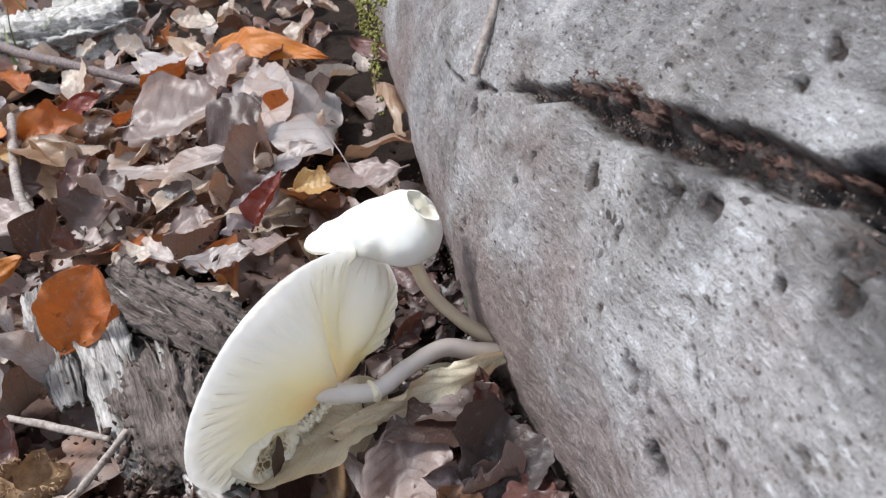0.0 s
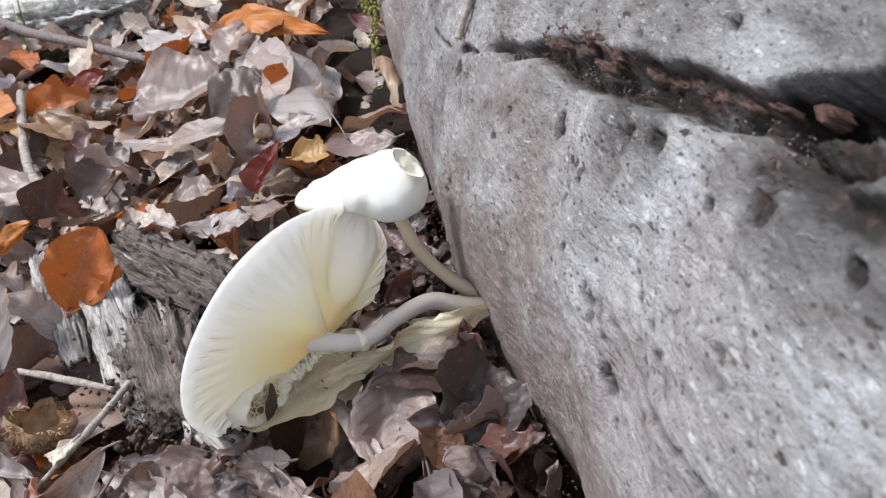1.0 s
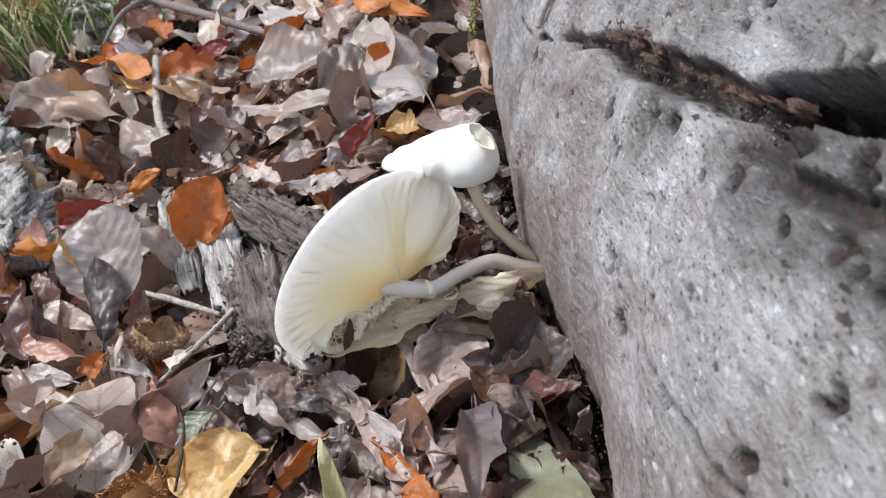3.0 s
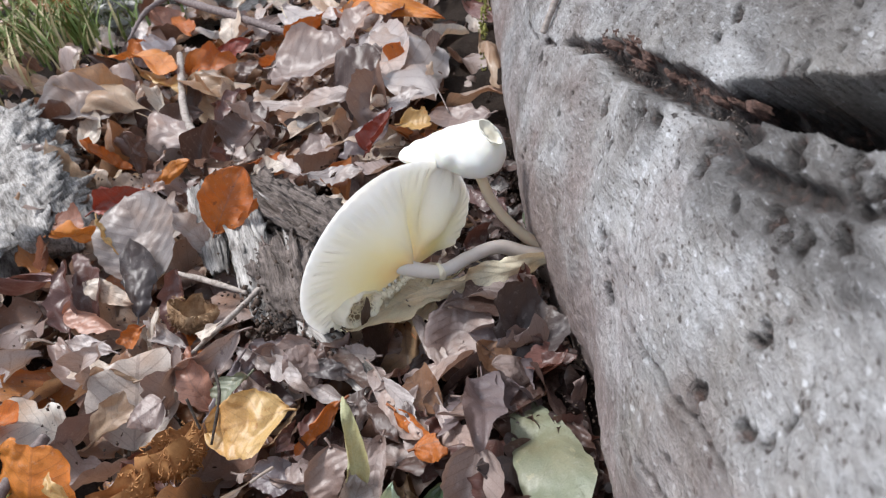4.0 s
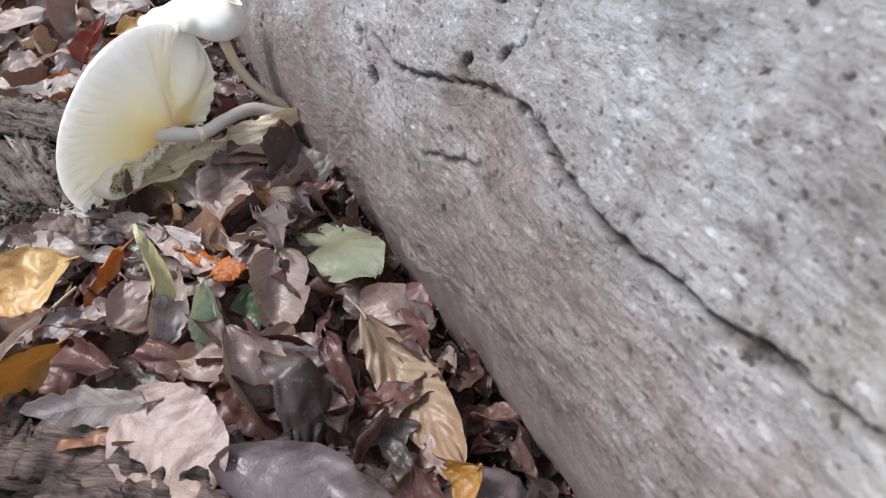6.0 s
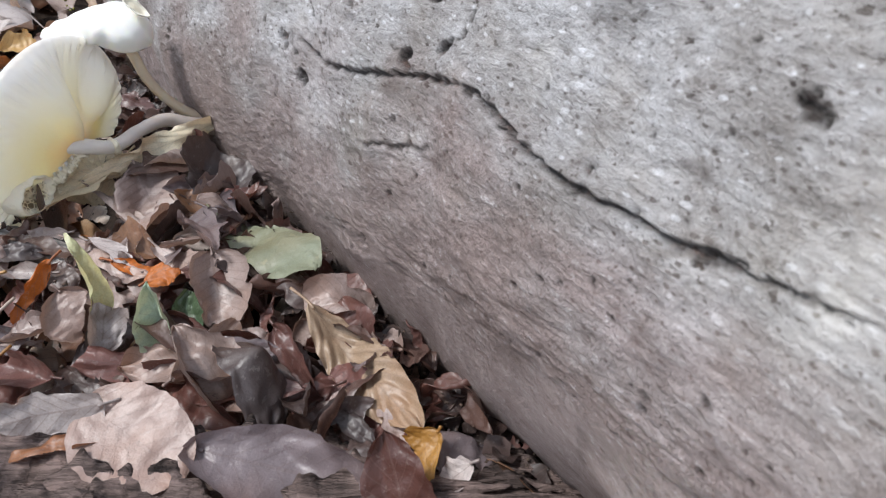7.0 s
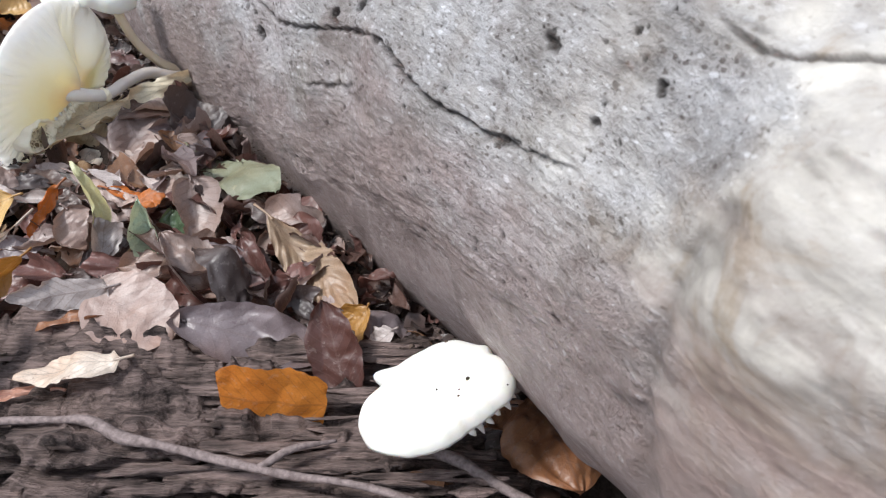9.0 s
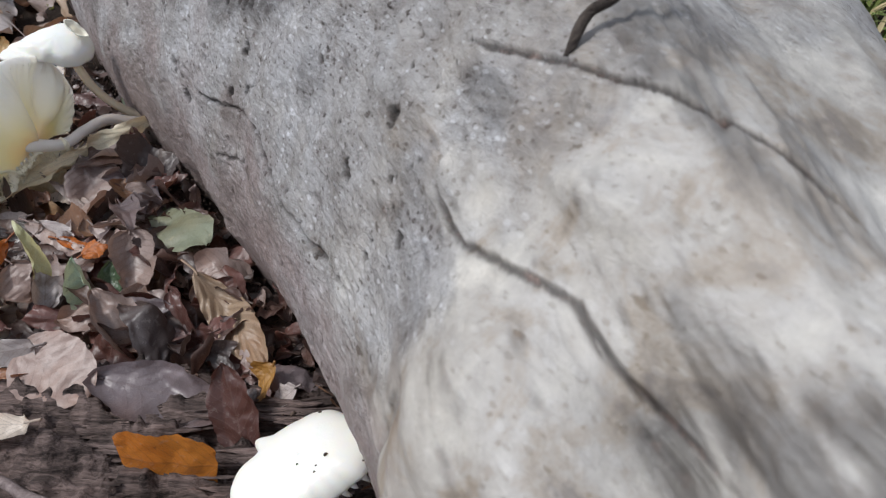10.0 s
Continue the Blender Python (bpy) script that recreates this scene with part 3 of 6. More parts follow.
def build_log():
    ys = np.concatenate([np.linspace(-0.62, -0.342, 24), np.arange(-0.34, -0.259, 0.0012), np.arange(-0.258, -0.23, 0.00085), np.arange(-0.23, -0.115, 0.00055), np.arange(-0.115, 0.32, 0.00085), 0.32 + 1.5 * np.linspace(0.001, 1, 150) ** 1.6])
    ph = np.concatenate([np.linspace(-1.5, -0.02, 24), np.arange(0.0, 1.0, 0.0042), np.arange(1.0, 1.46, 0.0048), np.arange(1.46, 1.55, 0.008), np.linspace(1.56, 4.7, 50)])
    Y, P = np.meshgrid(ys, ph, indexing="ij")
    xc, zc, R = trunk(Y)
    A = P * R
    d = 0.0022 * fbm(Y * 28, P * 4.5, 0 * Y, 11) + 0.0005 * (1 - 0.9 * smooth(-0.06, -0.14, Y)) * fbm(Y * 60, P * 26, 0 * Y, 12) + 0.0003 * (1 - 0.85 * smooth(-0.11, -0.16, Y)) * fbm(Y * 200, P * 140, 0 * Y, 13)
    tint = np.zeros(Y.shape + (4,))
    # swelling, warm-coloured root knob and the hollow beside it
    knob = np.exp(-(((Y + 0.182) / 0.022) ** 2 + ((P - 0.50) / 0.30) ** 2))
    hollow = np.exp(-(((Y + 0.210) / 0.012) ** 2 + ((P - 0.86) / 0.16) ** 2))
    wavy = vnoise(Y * 130 + 2.2 * vnoise(Y * 30, P * 6, 0 * Y, 33), P * 9, 0 * Y, 34)
    d = d + 0.010 * knob * (1 + 0.09 * fbm(Y * 70, P * 14, 0 * Y, 15)) - 0.012 * hollow + 0.0003 * smooth(-0.10, -0.16, Y) * wavy
    ridge = np.exp(-(((Y + 0.176) / 0.016) ** 2 + ((P - 0.98 - (Y + 0.176) * -4) / 0.04) ** 2))
    d = d + 0.0030 * ridge
    warm = smooth(0.0, 0.95, knob + 0.3 * fbm(Y * 70, P * 12, 0 * Y, 16)) + smooth(-0.05, -0.17, Y) * smooth(0.05, 0.3, P) * (0.35 + 0.45 * fbm(Y * 50, P * 9, 0 * Y, 17) + 0.10 * wavy)
    tint[..., 2] = np.clip(warm, 0, 1)
    # the crown sinks towards the root
    d = d - 0.018 * smooth(1.15, 1.6, P) * smooth(0.0, -0.12, Y)
    # the underside draws back where it meets the ground
    d = d - 0.006 * smooth(0.10, -0.16, P) * smooth(-0.22, -0.02, Y)
    d = d - 0.011 * smooth(0.02, 0.15, Y) * smooth(0.36, 0.04, P) - 0.007 * smooth(0.18, 0.30, Y) * smooth(0.50, 0.12, P)
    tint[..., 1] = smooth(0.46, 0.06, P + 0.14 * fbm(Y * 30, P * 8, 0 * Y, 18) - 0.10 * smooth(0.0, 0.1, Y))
    # dirt and painted shade in uneven patches
    grime_shade = 0 * Y
    for y0, p0, ly, lp, k in STAINS_AND_SHADE:
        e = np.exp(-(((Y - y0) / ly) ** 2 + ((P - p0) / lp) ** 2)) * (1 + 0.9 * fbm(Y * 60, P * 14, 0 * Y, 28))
        grime_shade = np.maximum(grime_shade, k * smooth(0.12, 0.75, e))
    tint[..., 3] = np.clip(grime_shade, 0, 1)
    d = d + 0.0012 * grime_shade * fbm(Y * 110, P * 36, 0 * Y, 29)
    # the seam with its crumbling filling, and the hole; rotten brown and shade are painted inside
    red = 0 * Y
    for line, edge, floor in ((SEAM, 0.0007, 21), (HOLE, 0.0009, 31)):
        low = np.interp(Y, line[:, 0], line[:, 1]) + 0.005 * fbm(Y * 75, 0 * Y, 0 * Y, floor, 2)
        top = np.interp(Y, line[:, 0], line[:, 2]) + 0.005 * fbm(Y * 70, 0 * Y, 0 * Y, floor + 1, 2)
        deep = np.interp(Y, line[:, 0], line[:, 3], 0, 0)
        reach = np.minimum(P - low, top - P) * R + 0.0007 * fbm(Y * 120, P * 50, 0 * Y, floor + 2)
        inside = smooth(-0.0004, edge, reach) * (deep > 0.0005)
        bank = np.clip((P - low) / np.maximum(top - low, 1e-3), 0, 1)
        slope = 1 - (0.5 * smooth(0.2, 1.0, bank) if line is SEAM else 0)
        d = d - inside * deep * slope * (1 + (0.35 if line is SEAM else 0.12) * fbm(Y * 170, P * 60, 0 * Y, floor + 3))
        recess_tint = smooth(0.0000, 0.0008, reach + 0.0003 * fbm(Y * 90, P * 40, 0 * Y, floor + 4)) * (deep > 0.0005)
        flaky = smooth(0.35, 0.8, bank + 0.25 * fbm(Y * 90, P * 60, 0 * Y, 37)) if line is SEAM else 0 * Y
        red = np.maximum(red, recess_tint * np.clip(1.0 - 0.25 * smooth(0.1, 0.6, fbm(Y * 170, P * 120, 0 * Y, 24)), 0, 1) * (1 - 0.16 * flaky))
        tint[..., 1] = np.maximum(tint[..., 1], recess_tint * flaky)
    lump = np.exp(-(((Y - 0.050) / 0.010) ** 2 + ((P - 0.635) / 0.012) ** 2))
    d = d + 0.0025 * lump
    red = np.maximum(red, 0.55 * smooth(0.15, 0.7, np.exp(-(((Y - 0.060) / 0.016) ** 2 + ((P - 0.628) / 0.026) ** 2)) + 0.4 * fbm(Y * 120, P * 40, 0 * Y, 38)))
    # the crease where the root flare begins, with its shade painted into the colour
    e = near_line(Y, A, unrolled(np.array([(-0.166, 0.50), (-0.163, 0.325), (-0.163, 0.194), (-0.166, 0.033), (-0.172, -0.2)])))
    c = smooth(0.0050, 0.0004, e + 0.0016 * fbm(Y * 60, P * 14, 0 * Y, 35))
    d = d - 0.0016 * c
    tint[..., 3] = np.maximum(tint[..., 3], 0.5 * c)
    tint[..., 2] = np.maximum(tint[..., 2], smooth(-0.160, -0.172, Y + 0.004 * fbm(Y * 40, P * 8, 0 * Y, 36)) * smooth(-0.35, -0.05, P) * 0.9)
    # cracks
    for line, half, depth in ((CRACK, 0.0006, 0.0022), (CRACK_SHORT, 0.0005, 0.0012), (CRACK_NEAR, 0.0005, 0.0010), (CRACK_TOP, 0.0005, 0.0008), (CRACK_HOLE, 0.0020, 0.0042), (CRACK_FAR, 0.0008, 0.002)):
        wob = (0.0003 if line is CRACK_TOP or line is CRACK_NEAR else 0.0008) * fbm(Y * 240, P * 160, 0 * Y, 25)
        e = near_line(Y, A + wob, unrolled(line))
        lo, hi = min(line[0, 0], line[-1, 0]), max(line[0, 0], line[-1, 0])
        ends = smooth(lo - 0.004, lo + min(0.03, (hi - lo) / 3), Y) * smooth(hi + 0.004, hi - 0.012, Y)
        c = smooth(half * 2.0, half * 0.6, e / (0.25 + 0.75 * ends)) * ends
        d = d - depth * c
        # decayed wood with the crack's shade painted in
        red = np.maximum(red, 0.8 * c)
        d = d + 0.0004 * smooth(0.006, 0.001, e)
    # pits
    rnd = random.Random(5)
    pits = list(PITS) + [(rnd.uniform(-0.14, 0.3), rnd.uniform(0.02, 0.95) ** 1.1, rnd.choice((0.4, 0.45, 0.5, 0.6, 0.8, 1.0))) for _ in range(300)]
    for y0, p0, r in pits:
        r = r * 0.001
        i0, i1 = np.searchsorted(ys, (y0 - 5 * r, y0 + 5 * r))
        Rr = float(trunk(np.array(y0))[2])
        j0, j1 = np.searchsorted(ph, (p0 - 5 * r / Rr, p0 + 5 * r / Rr))
        if i1 <= i0 or j1 <= j0:
            continue
        yy, aa = Y[i0:i1, j0:j1], (P[i0:i1, j0:j1] - p0) * Rr
        e = np.hypot((yy - y0) * 0.8, aa) / (0.85 * r) + 1.1 * fbm(yy / r * 0.8, aa / r * 0.8, 0 * yy + r * 900, 27)
        c = smooth(1.2, 0.55, e)
        d[i0:i1, j0:j1] -= min(1.5 * r, 0.0026) * c
        # pits take the same dark colour, their shade included
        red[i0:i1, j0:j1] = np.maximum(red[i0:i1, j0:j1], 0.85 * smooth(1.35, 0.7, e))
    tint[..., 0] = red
    rad = R + d
    v = np.stack([xc - rad * np.cos(P), Y, zc + rad * np.sin(P)], -1).reshape(-1, 3)
    log = thing("fallen_log", "weathered grey barkless trunk, cracked and full of bore holes", "log")
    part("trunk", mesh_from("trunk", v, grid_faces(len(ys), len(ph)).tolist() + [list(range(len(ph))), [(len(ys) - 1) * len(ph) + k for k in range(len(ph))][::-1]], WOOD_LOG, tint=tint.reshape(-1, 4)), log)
    return log


LOG = build_log()


def bark_chips(log):
    """Reddish scraps of bark that still cling to the upper bank of the seam."""
    rnd = random.Random(17)
    for i in range(26):
        y = rnd.uniform(0.120, 0.172) if i < 18 else rnd.uniform(0.062, 0.125)
        low, top = (float(np.interp(y, SEAM[:, 0], SEAM[:, k])) for k in (1, 2))
        p = top + (top - low) * (rnd.uniform(-0.35, 0.35) if i < 18 else rnd.uniform(-0.45, 0.02))
        xc, zc, R = trunk(np.array(y))
        U, S = np.meshgrid(np.linspace(-1, 1, 12), np.linspace(-1, 1, 10), indexing="ij")
        a, b = rnd.uniform(0.0018, 0.0045), rnd.uniform(0.0008, 0.0020)
        round_off = np.sqrt(np.clip(1 - 0.5 * S**2, 0, 1))
        yy = y + a * U * round_off * (1 + 0.25 * vnoise(U * 2, S * 2, 0 * U + i, 81))
        pp = p + b / R * S * np.sqrt(np.clip(1 - 0.5 * U**2, 0, 1)) * (1 + 0.4 * vnoise(U * 2.5, S * 2.5, 0 * U + i, 82))
        edge = np.maximum(np.abs(U), np.abs(S))
        rr = R + (rnd.uniform(-0.0012, 0.0004) if i < 18 else rnd.uniform(-0.0060, -0.0030)) + 0.0012 * vnoise(U * 3, S * 3, 0 * U + i, 83) - 0.004 * smooth(0.8, 1.0, edge)
        v = np.stack([xc - rr * np.cos(pp), yy, zc + rr * np.sin(pp)], -1).reshape(-1, 3)
        part("bark_chip", mesh_from("bark_chip", v, grid_faces(12, 10)[:, ::-1], BARK), log, "reddish-brown scrap of bark")


bark_chips(LOG)


def log_face(y, z):
    """Where the trunk's side stands at height z."""
    xc, zc, R = trunk(np.array(y))
    return float(xc - math.sqrt(max(R * R - (z - zc) ** 2, 0)))


# ---- leaves ----
def leaf_arrays(length, width, cup, bend, seed, nu=22, nv=10, torn=0.3, ribs=1.0, form=0.6, peak=None, cuts=(), folds=None, flat=0):
    """A beech leaf lying along +y from its stalk: oval, pleated along the side veins, cupped, creased and bent, with a nibbled edge.
    cuts: broken edges, each a point (along, across) on the blade and the way its lost side lies in degrees, 90 towards the tip."""
    rnd = random.Random(seed)
    u = np.linspace(0, 1, nu)
    s = np.linspace(-1, 1, nv)
    U, S = np.meshgrid(u, s, indexing="ij")
    peak = peak or rnd.uniform(0.42, 0.54)
    q = np.where(U < peak, U / peak, (1 - U) / (1 - peak))
    half = 0.5 * width * np.sin(q * np.pi / 2) ** form
    edge = 1 + 0.014 * np.sin(U * 2 * np.pi * 9 + S * 0.6) + (0.03 if flat else 0.05) * vnoise(U * 4, S * 1.2, 0 * U + seed, 2) + 0.03 * vnoise(U * 17, np.sign(S) * 2.0, 0 * U + seed, 3)
    nib = torn * 2.2 * np.clip(vnoise(U * 8, np.sign(S) * 3.1, 0 * U + seed, 4) - 0.34, 0, 1) * np.abs(S) ** 3
    nib = nib + max(0.0, torn - 1.0) * 1.6 * np.clip(vnoise(U * 24, S * 2.0, 0 * U + seed, 5) + 0.15, 0, 1) * S**2
    x = half * S * edge * (1 - 0.75 * nib)
    y = length * U * (1 + 0.02 * vnoise(U * 6, S * 2, 0 * U + seed, 6) * (1 - q * 0.5))
    gone = np.zeros(U.shape, bool)
    for k, (cu, cs, way) in enumerate(cuts):
        nx, ny = math.cos(math.radians(way)), math.sin(math.radians(way))
        out = (x - cs * 0.5 * width) * nx + (y - cu * length) * ny
        along = (-x * ny + y * nx) / length
        out = out + (0.4 if flat else 1.0) * length * (0.035 * vnoise(along * 5, 0 * U + k, 0 * U + seed, 15) + 0.020 * vnoise(along * 16, 0 * U + k, 0 * U + seed, 16))
        x, y = x - np.maximum(out, 0) * nx, y - np.maximum(out, 0) * ny
        gone |= out > 0
    x0, y0 = x.copy(), y.copy()
    pleat = np.abs(((U - 0.28 * np.abs(S)) * 8) % 1 - 0.5) - 0.25
    z = ribs * 0.012 * length * pleat * np.abs(S) ** 0.5 * np.clip(q * 1.5, 0, 1)
    # across: a hinge at the midrib, an even cup, and margins that roll over
    k = cup * 2.4 * (1 + 0.4 * vnoise(U * 2.2, S * 0.7, 0 * U + seed, 8))
    hinge = rnd.choice((0.0, 0.08, 0.16, 0.3)) * (0.4 if flat else 1)
    rim = rnd.choice((0.2, 0.5, 0.9, 1.4)) * (1 if rnd.random() < 0.6 else -1) * (0.3 if flat else 1)
    lean = k * S + hinge * np.tanh(S * 9) + rim * (0.5 + 0.9 * vnoise(U * 3.5, np.sign(S) * 2.0, 0 * U + seed, 14)) * np.sign(S) * np.abs(S) ** 6
    step = np.gradient(x, axis=1)
    across, rise = np.cumsum(step * np.cos(lean), 1), np.cumsum(step * np.sin(lean), 1)
    mid = nv // 2
    x, z = across - across[:, mid : mid + 1] + x[:, mid : mid + 1], z + rise - rise[:, mid : mid + 1]
    # sharp creases where the dry blade has folded
    for i in range(rnd.choice((0, 1, 2, 2)) if folds is None else folds):
        way = rnd.uniform(0, 6.283)
        dist = (x0 * math.cos(way) + (y0 - length * rnd.uniform(0.3, 0.7)) * math.sin(way) + rnd.uniform(-0.1, 0.1) * width) / length
        dist = dist + 0.03 * vnoise(U * 4, S * 2, 0 * U + seed + i, 17)
        z = z + rnd.choice((-1, 1)) * rnd.uniform(0.3, 0.75) * length * (np.sqrt(np.maximum(dist, 0) ** 2 + 0.0002) - 0.014)
    wave = rnd.choice((0.008, 0.02, 0.035)) * length
    z = z + wave * S**2 * np.sin(U * 2 * np.pi * rnd.uniform(1.5, 3.6) + np.where(S > 0, 0, 2.1) + seed)
    crumple = min(1.0, 0.4 + abs(cup)) * (0.6 if flat else 1)
    aspect = max(width / length, 0.3)
    z = z + crumple * length * (0.05 * vnoise(U * 2.0, S * aspect, 0 * U + seed * 1.7, 9) + 0.11 * np.abs(vnoise(U * 3.2, S * 1.6 * aspect, 0 * U + seed, 10)) + 0.045 * np.abs(vnoise(U * 7.5, S * 3.7 * aspect, 0 * U + seed, 18)) + 0.010 * vnoise(U * 15, S * 7 * aspect, 0 * U + seed, 19))
    a = bend * (U - 0.5) * 2.0
    cy = np.cumsum(np.cos(a[:, :1]) / (nu - 1), 0) * length
    cz = np.cumsum(-np.sin(a[:, :1]) / (nu - 1), 0) * length
    dy = y - length * U
    yy = cy + dy - z * -np.sin(a) * 0.5
    zz = cz + z * np.cos(a)
    yy, zz = yy - yy[0, mid], zz - zz[0, mid]
    v = np.stack([x, yy, zz], -1).reshape(-1, 3)
    f = grid_faces(nu, nv)
    f = f[~gone.ravel()[f].all(1)]
    uv = np.stack([U.ravel(), 0.5 + 0.5 * S.ravel()], 1)
    return v, f, uv


def stalk_mesh(length, seed, material):
    rnd = random.Random(seed + 99)
    bend = rnd.uniform(-0.3, 0.3)
    p = [(0, 0.06 * length, 0.0002), (0, -0.02 * length, 0), (bend * 0.1 * length, -0.13 * length, 0.02 * length)]
    v, f, uv = tube(p, [0.0006, 0.0005, 0.0006], 6, 5, 0.0)
    return mesh_from("stalk", v, f, material, np.full((len(v), 2), 0.5))


LOOK = {"faded_leaf": "faded mauve-brown beech leaf", "pale_leaf": "pale tan beech leaf with clear veins", "dark_leaf": "dark brown curled beech leaf", "russet_leaf": "dull russet beech leaf", "rust_leaf": "rust-coloured smooth beech leaf", "orange_leaf": "bright orange beech leaf", "red_leaf": "deep red folded leaf", "yellow_leaf": "yellow-tan dry leaf", "amber_leaf": "amber leaf with a pale raised edge", "grey_green_leaf": "grey-green wilted leaf", "green_leaf": "pale green curled leaf", "deep_green_leaf": "dark green glossy leaf", "lime_leaf": "yellow-green wilting leaf", "cream_leaf": "cream decayed leaf shreds", "slate_leaf": "slate-brown damp leaf", "lilac_leaf": "greyish lilac damp beech leaf", "pinkish_leaf": "pinkish cracked flaking leaf", "maroon_leaf": "glossy maroon beech leaf", "silvery_leaf": "silvery weathered beech leaf", "buff_leaf": "buff leaf folded along its ribs", "salmon_leaf": "salmon-brown beech leaf"}


def beech_leaf(base, tip, ratio, roll, material, seed, cup=None, bend=0.12, torn=0.35, ribs=1.0, form=0.6, peak=None, cuts=None, folds=None, flat=0):
    """One leaf from its stalk end to its tip; ratio: width over length; roll: degrees about its own length."""
    a, b = Vector(base), Vector(tip)
    length = (b - a).length
    nu, nv = 45, 27
    cup = (0.05, 0.12, 0.2, 0.3, 0.42, -0.15, -0.3)[seed * 5 % 7] if cup is None else cup
    if cuts is None:
        chance = random.Random(seed * 7 + 3)
        cuts = tuple((chance.uniform(0.62, 0.92), chance.uniform(-0.5, 0.5), chance.uniform(20, 160)) for _ in range(chance.choice((0, 1, 1, 2))))
        cuts += tuple((chance.uniform(0.3, 0.7), s * chance.uniform(0.55, 0.85), (180 if s < 0 else 0) + chance.uniform(-30, 30)) for s in (-1, 1) if chance.random() < 0.55)
    v, f, uv = leaf_arrays(length, length * ratio, cup, bend, seed, nu, nv, torn, ribs, form, peak, cuts, folds, flat)
    end = Vector(v[(nu - 1) * nv + nv // 2])
    if not any(abs(way - 90) < 50 for _, _, way in cuts):
        v *= length / max(end.length, 0.6 * length)
    v[:, 2] += 0.00012
    ob = new("beech_leaf")
    part("blade", mesh_from("blade", v, f, material, uv), ob)
    if not any(abs(way - 270) < 50 for _, _, way in cuts):
        part("stalk", stalk_mesh(length, seed, material), ob)
    ahead = (b - a).normalized()
    side = ahead.cross(Vector((0, 0, 1))).normalized()
    up = side.cross(ahead)
    turn = Matrix((side, ahead, up)).transposed().to_4x4()
    ob.matrix_world = Matrix.Translation(a) @ turn @ pose(0, 0, 0, 0, roll, 0) @ pose(0, 0, 0, math.degrees(-math.atan2(end.z, end.y)), 0, 0)
    return tagged(ob, LOOK[material.name] + " lying on the litter", "leaf", "fallen leaves")


# leaves that can be told apart
beech_leaf((-0.1772, 0.0917, 0.0000), (-0.1663, 0.1057, 0.0360), 0.98, 22, ORANGE, 1, form=.35, cuts=((.93, 0, 90),), folds=1)
beech_leaf((-0.1456, 0.0778, 0.0220), (-0.1564, 0.0910, 0.0340), 0.39, -32, YELLOW, 2, cup=.6)
beech_leaf((-0.1376, 0.0718, 0.0160), (-0.1751, 0.0507, 0.0140), 0.83, -29, SALMON, 3, folds=2, cuts=(), torn=0)
beech_leaf((-0.1364, 0.0687, 0.0180), (-0.1254, 0.0468, 0.0120), 0.42, -2, SALMON, 4)
beech_leaf((-0.1226, 0.0375, 0.0220), (-0.1472, 0.0332, 0.0160), 1.05, -21, HOLLY, 5, cup=.2, folds=1, cuts=(), torn=0)
beech_leaf((-0.1000, 0.0368, 0.0340), (-0.1417, 0.0298, 0.0200), 0.78, -66, GREYGREEN, 6, form=.5, cup=.35, folds=2, cuts=(), torn=0)
beech_leaf((-0.0814, 0.0655, 0.0220), (-0.1181, 0.0540, 0.0140), 0.64, 61, AMBER, 7, folds=1, cuts=(), torn=.1)
beech_leaf((-0.0753, 0.0679, 0.0360), (-0.1201, 0.0535, 0.0200), 0.10, -33, PALE, 8, cup=.5)
beech_leaf((-0.0730, 0.1053, 0.0240), (-0.1050, 0.1056, 0.0200), 0.86, -52, YELLOW, 9, folds=2)
beech_leaf((-0.0545, 0.1074, 0.0200), (-0.0852, 0.0969, 0.0060), 0.35, -77, RUST, 10, folds=1)
beech_leaf((-0.0536, 0.0726, 0.0040), (-0.0469, 0.0923, 0.0380), 0.29, 49, LIME, 11, cup=.35, bend=.35, cuts=(), torn=0)
beech_leaf((-0.0572, 0.0886, 0.0200), (-0.0522, 0.0697, 0.0080), 1.14, 38, PINK, 12)
beech_leaf((-0.0552, 0.0666, 0.0020), (-0.0416, 0.0807, 0.0240), 0.55, 48, SILVER, 13, cup=.4)
beech_leaf((-0.0344, 0.0546, 0.0000), (-0.0324, 0.0611, 0.0300), 0.62, -22, GREEN, 14, cup=.7, folds=0, cuts=(), torn=0)
beech_leaf((-0.0287, 0.0584, -0.0060), (-0.0179, 0.0700, 0.0120), 0.62, 24, HOLLY, 15, cup=.5, cuts=((.92, 0, 80),))
beech_leaf((-0.0049, 0.0771, 0.0180), (-0.0161, 0.0514, 0.0020), 0.89, -18, FADED, 16, form=.4, cuts=((0.9, 0.2, 88),), folds=1)
beech_leaf((-0.0003, 0.1215, 0.0040), (-0.0043, 0.0682, 0.0200), 0.31, -18, LILAC, 17, form=.4, bend=.4)
beech_leaf((0.0114, 0.1202, 0.0040), (0.0215, 0.0430, 0.0160), 0.33, 1, GREYGREEN, 18, form=1.0, peak=.74, cup=.1, folds=1, torn=0, cuts=((0.95, 0, 110),))
beech_leaf((-0.0318, 0.0380, 0.0020), (-0.0475, 0.0516, 0.0060), 0.56, -65, MAROON, 19, cup=.4)
beech_leaf((-0.0561, 0.0472, 0.0000), (-0.0882, 0.0647, 0.0060), 0.69, -19, DARK, 20, folds=2)
beech_leaf((-0.0246, 0.0321, 0.0020), (-0.0374, 0.0321, 0.0040), 0.81, -12, FADED, 21)
beech_leaf((-0.0026, 0.0336, 0.0040), (-0.0182, 0.0323, 0.0040), 1.12, -27, FADED, 22, folds=2, cuts=((0.5, -0.5, 140),))
